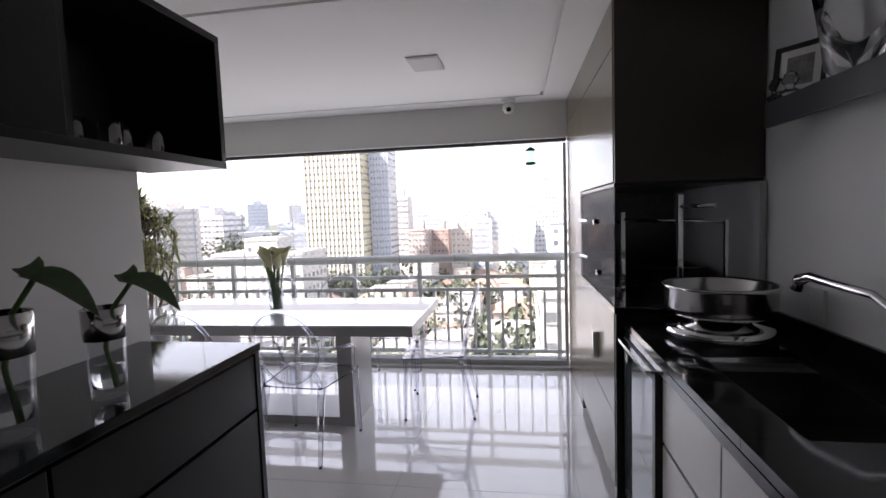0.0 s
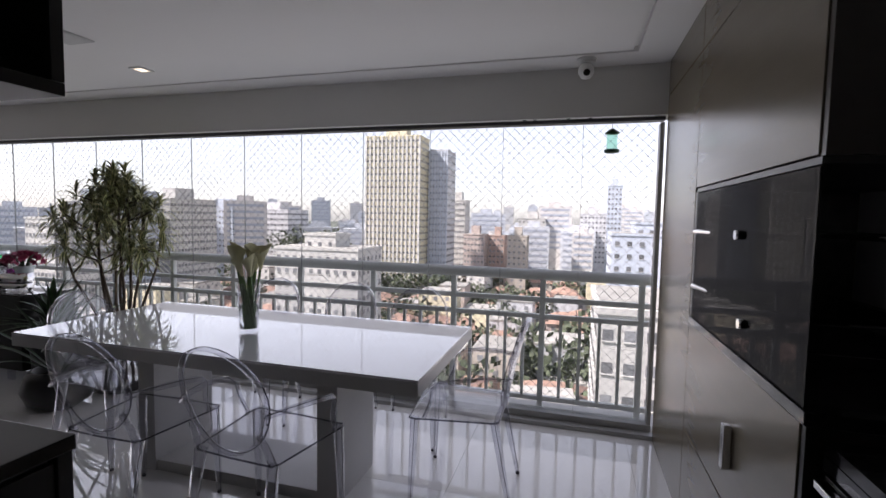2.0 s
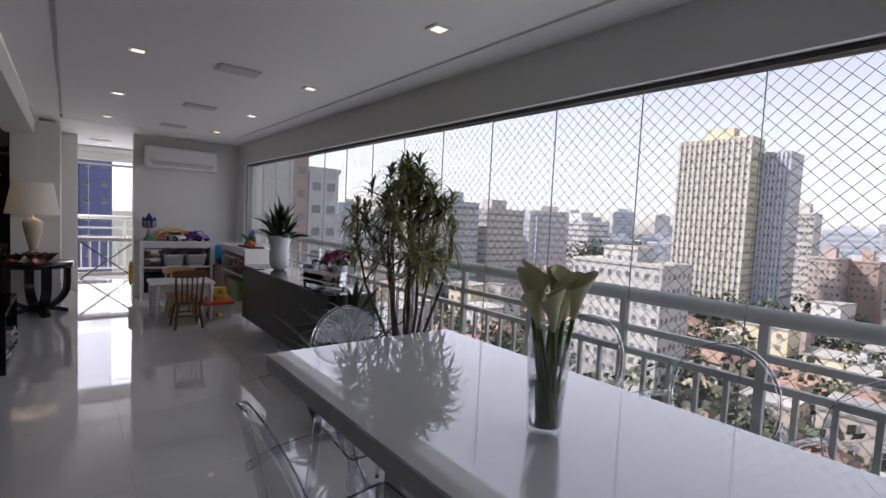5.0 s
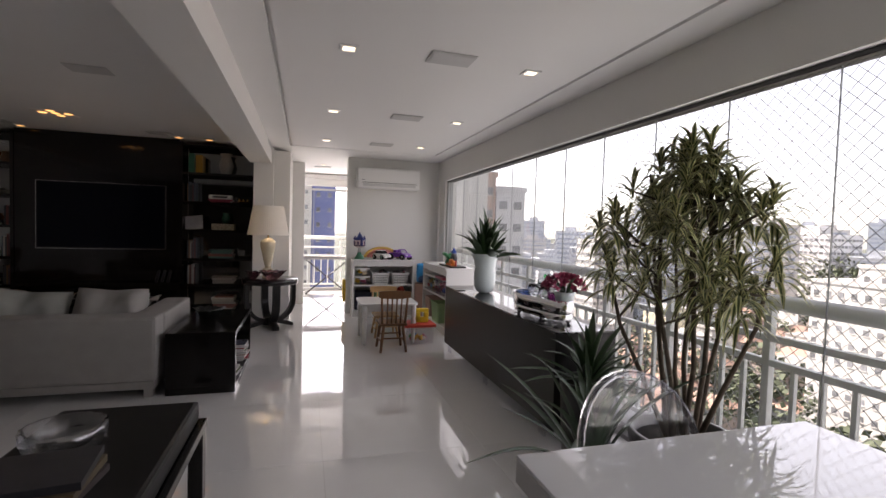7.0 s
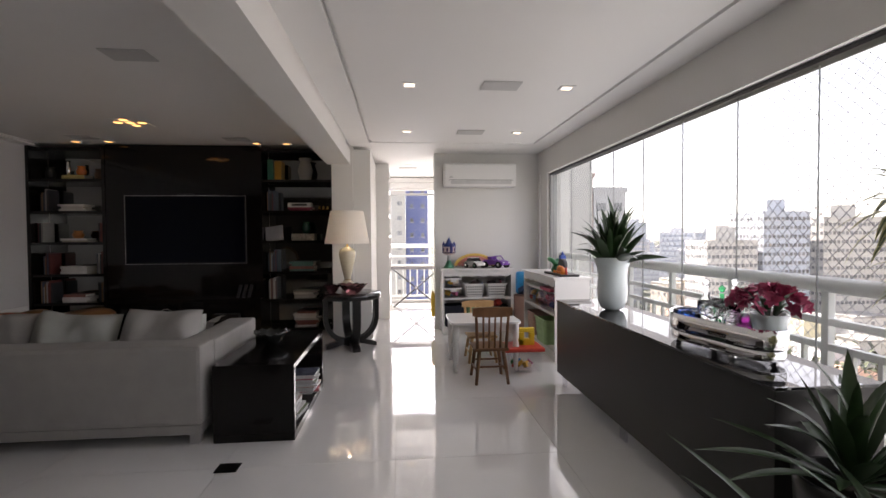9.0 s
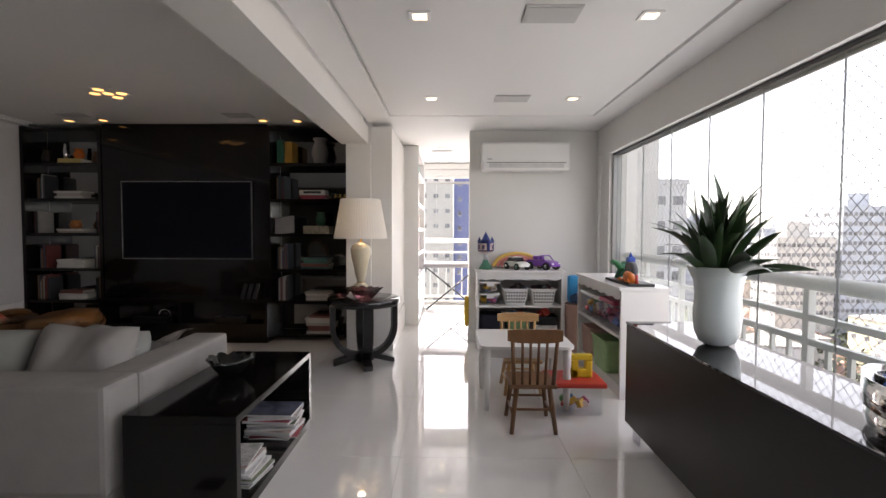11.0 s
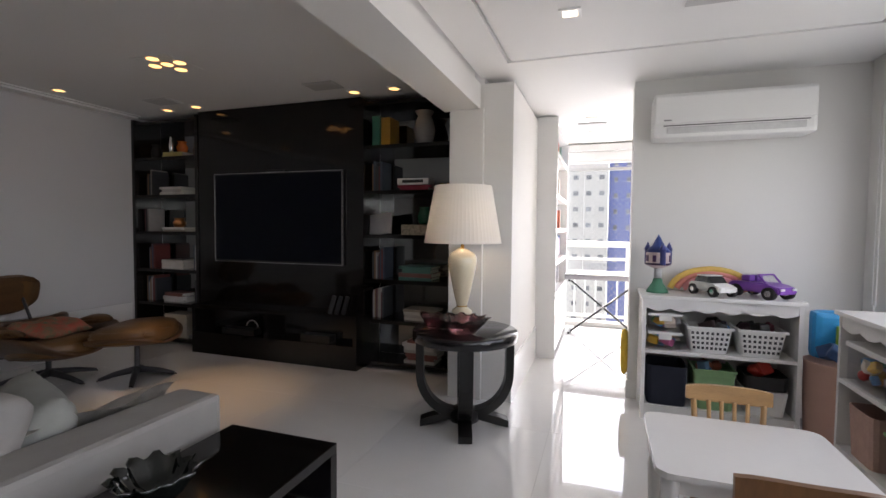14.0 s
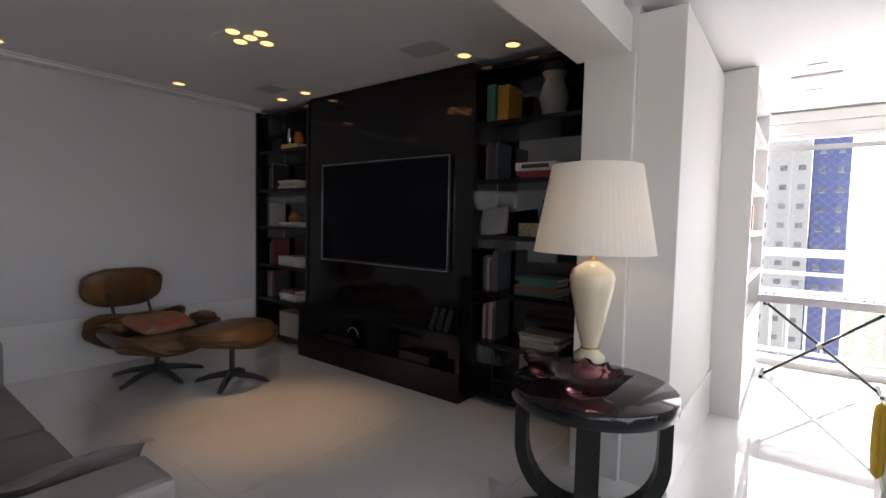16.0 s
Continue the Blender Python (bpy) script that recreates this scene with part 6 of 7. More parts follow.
def pad(w, d, h):
    bm = bmesh.new()
    box(bm, -w / 2, w / 2, -d / 2, d / 2, 0, h)
    bmesh.ops.subdivide_edges(bm, edges=bm.edges[:], cuts=4, use_grid_fill=True)
    for v in bm.verts:
        u, q = v.co.x / (w / 2), v.co.y / (d / 2)
        if v.co.z > h * 0.5:
            v.co.z += 0.03 * (1 - u * u) * (1 - q * q) - 0.02 * (abs(u) ** 4 + abs(q) ** 4)
        v.co.z += 0.03 * abs(u) ** 2.4
        v.co.x, v.co.y = w / 2 * u * (1 - 0.20 * abs(q) ** 4), d / 2 * q * (1 - 0.22 * abs(u) ** 4)
    bmesh.ops.bevel(bm, geom=[e for e in bm.edges if len(e.link_faces) == 2 and e.calc_face_angle(0) > 0.9], offset=0.02, segments=3, affect="EDGES")
    for f in bm.faces:
        f.smooth = True
    return bm


ec = thing("lounge_chair", "cognac leather lounge chair with bent walnut shells", "armchair", (-7.78, -1.63, 0), 2)
star_base(ec, 0.34, 0.27)
part("seat_shell", shell(0.82, 0.70, 0.24, 0.014), WALNUT, ec, "bent walnut shell", (0, 0.12, 0.215), (8, 0, 0))
part("seat_cushion", pad(0.60, 0.60, 0.13), LEATHER, ec, "cognac leather cushion", (0, 0.13, 0.235), (8, 0, 0))
part("lower_back_shell", shell(0.78, 0.40, 0.13, 0.014), WALNUT, ec, "bent walnut shell", (0, -0.27, 0.34), (56, 0, 0))
part("lower_back_cushion", pad(0.60, 0.36, 0.07), LEATHER, ec, "cognac leather cushion", (0, -0.255, 0.35), (56, 0, 0))
part("headrest_shell", shell(0.62, 0.33, 0.05, 0.014), WALNUT, ec, "bent walnut shell", (0.06, -0.44, 0.70), (76, 0, 0))
part("headrest_cushion", pad(0.62, 0.33, 0.09), LEATHER, ec, "cognac leather headrest", (0.06, -0.43, 0.70), (76, 0, 0))
for sx in (-1, 1):
    part("armrest", pad(0.13, 0.40, 0.05), LEATHER, ec, "leather armrest", (sx * 0.345, 0.06, 0.43), (8, sx * -10, 0))
    part("brace", tube(bmesh.new(), [(sx * 0.14 + 0.02, -0.36, 0.42), (sx * 0.14 + 0.04, -0.46, 0.68)], 0.012, 8), DARKALU, ec)
pillow("scatter_cushion", "red and green floral cushion on the lounge chair", -7.79, -1.60, 0.455, 0.44, 0.34, 0.10, 78, 0, 10, mat("floral_print", (0.55, 0.08, 0.05), 0.85, var=0.6, scale=14, fine=40, col2=(0.10, 0.20, 0.11)))
ot = thing("ottoman", "cognac leather ottoman with walnut shell on star base", "ottoman", (-8.10, -1.04, 0), 20)
ot.scale = (1.05, 1.05, 1.0)
star_base(ot, 0.26, 0.30, 4)
part("shell", shell(0.68, 0.58, 0.11, 0.014), WALNUT, ot, "bent walnut shell", (0, 0, 0.31), (4, 0, 0))
part("cushion", pad(0.60, 0.54, 0.14), LEATHER, ot, "cognac leather cushion", (0, 0, 0.325), (4, 0, 0))

# ---- passage ----
bk = thing("white_bookcase", "tall white built-in bookcase in the passage", "bookcase", (0, 0, 0))
part("end_panel", boxes((-10.02, -9.98, 1.87, 2.245, 0.0, 2.41), bevel=0.002), WHITE, bk)
part("end_panel", boxes((-11.46, -11.42, 1.87, 2.245, 0.0, 2.41), bevel=0.002), WHITE, bk)
part("back_panel", boxes((-11.42, -10.02, 1.865, 1.88, 0.0, 2.41)), WHITE, bk)
for z in (0.60, 0.93, 1.27, 1.62, 2.05, 2.36):
    part("shelf_board", boxes((-11.42, -10.02, 1.881, 2.235, z, z + 0.045), bevel=0.002), WHITE, bk)
part("drawer_front", boxes((-11.42, -10.725, 1.881, 2.24, 0.05, 0.59), bevel=0.003), WHITE, bk)
part("drawer_front", boxes((-10.72, -10.02, 1.881, 2.24, 0.05, 0.59), bevel=0.003), WHITE, bk)
r2 = random.Random(77)
colr = [(0.05, 0.2, 0.5), (0.6, 0.15, 0.08), (0.65, 0.62, 0.55), (0.1, 0.1, 0.12), (0.55, 0.4, 0.2), (0.2, 0.35, 0.3), (0.6, 0.6, 0.62)]
for z in (0.646, 0.976, 1.316, 1.666, 2.096):
    x = -10.06
    while x > -11.3:
        th = r2.uniform(0.02, 0.045)
        if r2.random() < 0.6 or z in (0.976,):
            o = thing("book", "book standing in the white bookcase", "book", (x - th / 2, 2.08, z), -90, "books in the white bookcase", boxes((-0.09, 0.09, -th / 2, th / 2, 0, r2.uniform(0.17, 0.25)), bevel=0.002), paintc(colr[r2.randrange(7)], 0.5))
            x -= th + 0.002
        else:
            x -= r2.uniform(0.05, 0.25)
kb = thing("keyboard_stand", "black folding X-frame keyboard stand", "stand", (-11.35, 2.70, 0))
for s in (-1, 1):
    part("leg", tube(bmesh.new(), [(0.02 * s, -0.40 * s, 0.0), (0.02 * s, 0.40 * s, 0.66)], 0.013, 8), BLACK, kb)
    part("foot", boxes((-0.16, 0.16, s * 0.40 - 0.014, s * 0.40 + 0.014, 0.0, 0.025), bevel=0.004), BLACK, kb)
    part("top_bar", boxes((-0.15, 0.15, s * 0.40 - 0.014, s * 0.40 + 0.014, 0.655, 0.68), bevel=0.004), BLACK, kb)
part("pivot", tube(bmesh.new(), [(-0.05, 0, 0.33), (0.05, 0, 0.33)], 0.022, 12), STEEL, kb)
kbd = thing("keyboard", "slim silver electronic keyboard on its stand", "keyboard", (-11.35, 2.70, 0.682))
part("body", boxes((-0.14, 0.14, -0.46, 0.46, 0.0, 0.06), bevel=0.006), paintc((0.35, 0.34, 0.35), 0.4), kbd)
part("white_keys", boxes((0.0, 0.13, -0.43, 0.43, 0.0605, 0.07)), PLASTICW, kbd)
part("black_keys", boxes(*[(0.0, 0.075, -0.41 + 0.06 * k, -0.39 + 0.06 * k, 0.0705, 0.08) for k in range(14)]), BLACK, kbd)
part("music_rest", boxes((-0.13, -0.12, -0.25, 0.25, 0.061, 0.20), bevel=0.003), ACRYL, kbd)

# ---- kitchen ----
tc = thing("tall_cabinet", "tall taupe lacquered cabinet wall with grill niche", "cabinet", (0, 0, 0))
part("tall_door", boxes((PX, 1.265, 3.485, 4.265, 0.0, 2.20), bevel=0.002), TAUPE, tc)
part("top_panel", boxes((PX, 1.265, 3.485, 4.265, 2.206, 2.418), bevel=0.002), TAUPE, tc)
part("top_panel", boxes((PX, 1.265, 2.35, 3.480, 2.206, 2.418), bevel=0.002), TAUPE, tc)
part("upper_door", boxes((PX, 1.265, 2.35, 3.480, 1.585, 2.20), bevel=0.002), TAUPE, tc)
part("side_panel", boxes((PX + 0.004, 1.265, 2.325, 2.348, 1.58, 2.418), bevel=0.002), BROWNP, tc, "dark end panel")
part("drawer_front", boxes((PX, 1.265, 2.35, 3.480, 0.455, 0.955), bevel=0.002), TAUPE, tc)
part("lower_front", boxes((PX, 1.265, 2.35, 3.480, 0.08, 0.449), bevel=0.002), TAUPE, tc)
part("side_panel", boxes((PX + 0.004, 1.265, 2.325, 2.348, 0.0, 0.955), bevel=0.002), BLACK, tc, "dark end panel")
part("plinth", boxes((PX + 0.05, 1.265, 2.35, 4.265, 0.0, 0.078)), BLACK, tc)
part("handle", boxes((PX - 0.03, PX - 0.001, 2.795, 2.825, 0.60, 0.75), bevel=0.003), STEEL, tc, "recessed steel handle")
structure("trim_cabinet", boxes((PX, 1.265, 4.266, 4.30, 0.0, 2.418)), TAUPE)
gr = thing("grill", "black granite grill niche with steel rotisserie", "barbecue", (0, 0, 0))
part("counter", boxes((PX - 0.003, 1.265, 2.322, 3.483, 0.957, 0.99), bevel=0.003), GRANITE, gr, "black granite slab")
part("far_side", boxes((PX + 0.002, 1.234, 3.455, 3.482, 0.991, 1.578)), NICHE, gr)
part("back_slab", boxes((1.236, 1.264, 2.305, 3.454, 0.991, 1.561)), NICHEB, gr, "grey glass back lining")
part("hood", boxes((PX + 0.002, 1.264, 2.335, 3.482, 1.562, 1.579)), BLACK, gr)
part("fire_tray", boxes((0.70, 1.20, 2.75, 3.40, 0.991, 1.03), bevel=0.003), GRANITE, gr)
for q in ((0.70, 0.74, 2.75, 3.40), (1.16, 1.20, 2.75, 3.40), (0.742, 1.158, 2.75, 2.79)):
    part("fire_wall", boxes((*q, 1.031, 1.12), bevel=0.003), GRANITE, gr)
for x, y, z1 in ((0.72, 3.40, 1.44), (0.72, 2.62, 1.44), (1.17, 2.47, 1.39), (0.95, 2.45, 1.52)):
    part("post", boxes((x - 0.012, x + 0.012, y - 0.012, y + 0.012, 0.991, z1), bevel=0.003), CHROME, gr)
for p0, p1 in (((0.61, 3.40, 1.385), (0.72, 2.62, 1.385)), ((0.61, 3.40, 1.14), (0.72, 2.62, 1.14)), ((0.72, 2.62, 1.40), (1.17, 2.47, 1.38)), ((0.95, 2.45, 1.46), (1.05, 2.30, 1.46))):
    part("bar", tube(bmesh.new(), [p0, p1], 0.011, 10), CHROME, gr)
part("ash_tray", boxes((0.66, 0.70, 2.55, 3.40, 0.991, 1.05), bevel=0.003), STEEL, gr)
part("glass_screen", boxes((PX + 0.004, PX + 0.010, 2.345, 3.450, 0.992, 1.558)), thin_glass("smoked_glass", (0.10, 0.10, 0.10), 0.14, 0.015), gr, "smoked glass front").visible_shadow = False
for y, z in ((2.86, 1.385), (2.78, 1.10)):
    part("knob", tube(bmesh.new(), [(PX - 0.012, y, z), (PX + 0.003, y, z)], 0.016, 16), CHROME, gr)
wt = thing("worktop", "polished black granite kitchen worktop", "worktop", (0, 0, 0))
for q in ((0.66, 1.265, 1.861, 2.318), (0.66, 0.80, 1.15, 1.859), (1.14, 1.265, 1.15, 1.859), (0.66, 1.265, -1.6, 1.148)):
    part("slab", boxes((*q, 0.90, 0.93)), GRANITE, wt)
part("front_edge", boxes((0.658, 0.69, -1.6, 2.318, 0.868, 0.899)), GRANITE, wt)
part("upstand", boxes((1.25, 1.267, -1.6, 2.318, 0.931, 1.0)), GRANITE, wt)
sk = thing("sink", "undermounted steel kitchen sink", "sink", (0, 0, 0))
part("basin", boxes((0.80, 1.14, 1.16, 1.85, 0.70, 0.71), (0.795, 0.80, 1.155, 1.855, 0.70, 0.899), (1.14, 1.145, 1.155, 1.855, 0.70, 0.899), (0.80, 1.14, 1.155, 1.16, 0.70, 0.899), (0.80, 1.14, 1.85, 1.855, 0.70, 0.899)), STEEL, sk)
part("drain", lathe(bmesh.new(), [(0.04, 0.711), (0.045, 0.714), (0.02, 0.714), (0.0, 0.713)], 16, 0.97, 1.5), CHROME, sk)
fc = thing("faucet", "arched chrome kitchen faucet", "faucet", (1.17, 1.40, 0.931))
part("base", lathe(bmesh.new(), [(0.03, 0.0), (0.03, 0.015), (0.02, 0.03), (0.018, 0.12), (0.0, 0.12)], 18), CHROME, fc)
part("spout", tube(bmesh.new(), [(0, 0, 0.10), (0, 0.02, 0.22), (-0.02, 0.09, 0.265), (-0.04, 0.22, 0.275), (-0.05, 0.32, 0.285), (-0.055, 0.37, 0.27), (-0.057, 0.39, 0.235)], [0.016, 0.015, 0.014, 0.014, 0.017, 0.022, 0.022], 12), CHROME, fc)
part("lever", tube(bmesh.new(), [(0, 0, 0.12), (0.04, -0.05, 0.16)], [0.012, 0.007], 8), CHROME, fc)
wc = thing("wine_cooler", "built-in wine cooler with glass door and steel trim", "cooler", (0, 0, 0))
part("cabinet", boxes((0.69, 1.24, 1.80, 2.30, 0.02, 0.865)), BLACK, wc)
part("door_frame", boxes((0.655, 0.689, 1.80, 1.835, 0.08, 0.86), (0.655, 0.689, 2.265, 2.30, 0.08, 0.86), (0.655, 0.689, 1.835, 2.265, 0.815, 0.86), (0.655, 0.689, 1.835, 2.265, 0.08, 0.13), bevel=0.002), BLACK, wc)
part("door_glass", boxes((0.660, 0.668, 1.836, 2.264, 0.131, 0.814)), mat("dark_mirror_glass", (0.10, 0.12, 0.13), 0.03, spec=0.9, metal=0.35), wc, "reflective dark glass")
part("handle", boxes((0.625, 0.654, 1.82, 2.28, 0.838, 0.855), bevel=0.003), STEEL, wc)
part("lock", boxes((0.645, 0.6545, 2.20, 2.24, 0.76, 0.80), bevel=0.003), STEEL, wc)
DRW = mat("grey_lacquer_front", (0.60, 0.585, 0.55), 0.3, var=0.04, rvar=0.05)
for i, (y0, y1) in enumerate(((1.30, 1.795), (0.70, 1.295), (0.1, 0.695), (-0.5, 0.095), (-1.1, -0.505))):
    bc = thing("base_cabinet", "grey lacquered kitchen base cabinet with two drawers", "cabinet", (0, 0, 0), group="kitchen base cabinets")
    part("body", boxes((0.70, 1.24, y0, y1, 0.08, 0.69)), BLACK, bc)
    part("drawer_front", boxes((0.68, 0.699, y0 + 0.002, y1 - 0.002, 0.60, 0.862), bevel=0.002), DRW, bc)
    part("drawer_front", boxes((0.68, 0.699, y0 + 0.002, y1 - 0.002, 0.10, 0.585), bevel=0.002), DRW, bc)
pn = thing("casserole", "large round stainless steel casserole on a trivet base", "pot", (0.97, 2.05, 0.931))
part("stand", lathe(bmesh.new(), [(0.16, 0.0), (0.20, 0.012), (0.205, 0.03), (0.19, 0.048), (0.12, 0.06), (0.10, 0.085), (0.0, 0.085)], 40), CHROME, pn, "flared chrome base")
part("pan", lathe(bmesh.new(), [(0.16, 0.087), (0.19, 0.10), (0.20, 0.13), (0.203, 0.20), (0.212, 0.212), (0.206, 0.216), (0.196, 0.205), (0.19, 0.12), (0.0, 0.10)], 44), STEEL, pn)
SHELFG = mat("grey_shelf", (0.05, 0.055, 0.06), 0.35)
sh = thing("wall_shelf", "dark floating shelf above the kitchen counter", "shelf", (0, 0, 0))
part("board", boxes((1.162, 1.268, 0.2, 2.08, 1.79, 1.85), bevel=0.002), SHELFG, sh)
part("front_lip", boxes((1.14, 1.16, 0.2, 2.08, 1.755, 1.85), bevel=0.003), SHELFG, sh)
ph = thing("photo_frame", "black framed photograph leaning on the shelf", "frame", (1.215, 2.0, 1.852))
ph.scale = (0.74, 0.74, 0.74)
part("frame", boxes((-0.012, 0.012, -0.12, -0.095, 0.0, 0.28), (-0.012, 0.012, 0.095, 0.12, 0.0, 0.28), (-0.012, 0.012, -0.095, 0.095, 0.0, 0.025), (-0.012, 0.012, -0.095, 0.095, 0.255, 0.28), bevel=0.002), BLACK, ph)
part("mount", boxes((-0.004, 0.004, -0.095, 0.095, 0.026, 0.254)), PLASTICW, ph)
part("picture", boxes((-0.0065, -0.0045, -0.06, 0.06, 0.065, 0.215)), paintc((0.25, 0.25, 0.25), 0.3, 0.5), ph)
ph.rotation_euler = (0, radians(10), radians(38))
for k, (x, y) in enumerate(((1.165, 2.04), (1.17, 1.96))):
    thing("crystal_figure", "small cut crystal ornament on the shelf", "ornament", (x, y, 1.851), bm=lathe(bmesh.new(), [(0.03, 0.0), (0.035, 0.015), (0.012, 0.03), (0.03, 0.055), (0.02, 0.08), (0.0, 0.09)], 8), material=GLASS)
cvz = thing("crystal_vase", "large cut crystal vase on the shelf", "vase", (1.20, 1.68, 1.851), bm=lathe(bmesh.new(), [(0.05, 0.0), (0.07, 0.02), (0.085, 0.14), (0.11, 0.30), (0.10, 0.30), (0.07, 0.14), (0.0, 0.03)], 12, wave=lambda a, z: 1 + 0.04 * math.cos(12 * a)), material=GLASS)
thing("wall_socket", "white wall socket above the worktop", "socket", (1.266, 1.93, 1.02), bm=boxes((-0.01, 0.003, -0.04, 0.04, 0.0, 0.12), bevel=0.003), material=PLASTICW)

lc = thing("black_sideboard", "black lacquered kitchen counter with drawers", "counter", (0, 0, 0))
part("worktop", boxes((-1.448, -0.89, -1.5, 1.78, 0.93, 0.962), bevel=0.003), mat("black_satin_top", (0.010, 0.010, 0.011), 0.06, var=0.2, spec=0.7), lc)
part("end_panel", boxes((-1.448, -0.895, 1.745, 1.775, 0.0, 0.929), bevel=0.002), BLACK, lc)
for y0 in (0.90, 0.05, -0.8):
    part("drawer_front", boxes((-0.92, -0.90, y0 + 0.003, y0 + 0.842, 0.70, 0.915), bevel=0.002), BLACK, lc)
    part("door_front", boxes((-0.92, -0.90, y0 + 0.003, y0 + 0.842, 0.08, 0.685), bevel=0.002), BLACK, lc)
part("body", boxes((-1.446, -0.921, -1.48, 1.744, 0.06, 0.929)), BLACK, lc)
uc = thing("wall_cabinet", "black open-fronted wall cabinet with glass shelf", "cabinet", (0, 0, 0))
part("bottom", boxes((-1.448, -1.07, -1.2, 1.91, 1.69, 1.72), bevel=0.002), BLACK, uc)
part("top", boxes((-1.448, -1.07, -1.2, 1.91, 2.215, 2.245), bevel=0.002), BLACK, uc)
part("end_panel", boxes((-1.448, -1.07, 1.88, 1.91, 1.721, 2.214), bevel=0.002), BLACK, uc)
part("back_panel", boxes((-1.449, -1.435, -1.2, 1.879, 1.721, 2.214)), BLACK, uc)
part("divider", boxes((-1.434, -1.075, 1.18, 1.205, 1.721, 2.214)), BLACK, uc)
part("door", boxes((-1.088, -1.07, -1.2, 1.18, 1.722, 2.213), bevel=0.002), BLACK, uc)
for k in range(5):
    thing("tumbler", "cut crystal tumbler in the wall cabinet", "glass", (-1.22 - 0.05 * (k % 2), 1.28 + 0.10 * k, 1.721), group="tumblers in the wall cabinet",
          bm=lathe(bmesh.new(), [(0.03, 0.0), (0.035, 0.01), (0.04, 0.10), (0.036, 0.10), (0.03, 0.02), (0.0, 0.018)], 14, wave=lambda a, z: 1 + 0.03 * math.cos(14 * a)), material=CRYSTAL)


def lily_glass(x, y, s, rz, label):
    """A tall glass half full of water with one dark calla leaf."""
    t = thing("glass_vase", label, "vase", (x, y, 0.963), rz, "glass vases on the black counter")
    part("glass", lathe(bmesh.new(), [(0.040 * s, 0.0), (0.043 * s, 0.006), (0.052 * s, 0.25 * s), (0.049 * s, 0.25 * s), (0.039 * s, 0.03 * s), (0.0, 0.025 * s)], 24), ACRYL, t)
    part("silver_band", lathe(bmesh.new(), [(0.0505 * s, 0.165 * s), (0.0535 * s, 0.252 * s), (0.0529 * s, 0.252 * s), (0.0499 * s, 0.165 * s)], 24), STEEL, t, "mirrored silver rim band")
    part("water", lathe(bmesh.new(), [(0.0, 0.027 * s), (0.037 * s, 0.031 * s), (0.041 * s, 0.09 * s), (0.0, 0.09 * s)], 18), WATER, t)
    part("stem", tube(bmesh.new(), [(0.02, 0, 0.03 * s), (0.0, 0, 0.14 * s), (0.03, 0.0, 0.25 * s), (0.085, 0.0, 0.315 * s)], 0.007, 8), STEM, t)
    bm = bmesh.new()
    leaf(bm, (0.06, 0, 0.325 * s), (0.225, 0.0, 0.25 * s), 0.066, 0.03, Vector((0, -0.5, 1)), (0, 0), 8, 0.6)
    leaf(bm, (0.10, 0, 0.312 * s), (0.045, 0.02, 0.335 * s), 0.06, 0.03, Vector((0, -0.5, 1)), (0, 0), 4, 0.6)
    bmesh.ops.solidify(bm, geom=bm.faces[:], thickness=0.002)
    part("lily", bm, LILY, t, "dark green rolled leaf")


lily_glass(-1.03, 1.20, 1.05, 10, "tall glass with silver rim and one green leaf")
lily_glass(-1.06, 0.95, 1.2, 14, "tall glass with silver rim and one green leaf")

# ---- city outside ----
GZ = -38.0
tarmac = mat("city_ground", (0.13, 0.125, 0.115), 0.9, var=0.5, scale=0.03, fine=0.5, col2=(0.05, 0.075, 0.04))
structure("ground", boxes((-3000, 3000, -3000, 3000, GZ - 1, GZ)), tarmac, "hazy ground of the city below")
# Windows, clay roofs and some facades lightened to put distance haze in their colour.
WINDK = mat("dark_window", (0.19, 0.195, 0.205), 0.25, var=0.3, rand=0.4)
ROOFT = mat("clay_roof_tiles", (0.28, 0.18, 0.14), 0.85, var=0.3, scale=0.8, fine=6, rand=0.25)
ROOFG = mat("grey_roof", (0.30, 0.29, 0.27), 0.85, var=0.3, scale=0.5, fine=4, rand=0.2)


def facade(col, name):
    return mat(name, col, 0.85, var=0.08, scale=0.15, fine=2.0, rand=0.06)


F_CREAM = facade((0.66, 0.60, 0.43), "cream_facade")
F_WHITE = facade((0.52, 0.51, 0.49), "white_facade")
F_GREY = facade((0.56, 0.56, 0.575), "grey_facade")
F_BLUE = facade((0.47, 0.51, 0.58), "pale_blue_facade")
F_BRICK = facade((0.44, 0.32, 0.275), "brick_facade")
F_PINK = facade((0.47, 0.39, 0.355), "pink_facade")
F_BEIGE = facade((0.48, 0.43, 0.375), "beige_facade")
_win = {}


def window_mesh(w, h):
    key = (round(w, 2), round(h, 2))
    if key not in _win:
        bm = bmesh.new()
        box(bm, -w / 2, w / 2, -0.04, 0.10, 0, h, 0)
        box(bm, -w / 2 - 0.08, w / 2 + 0.08, -0.16, 0.0, -0.10, 0, 1)
        _win[key] = finish(bm, "window", [WINDK, F_WHITE])
    return _win[key]


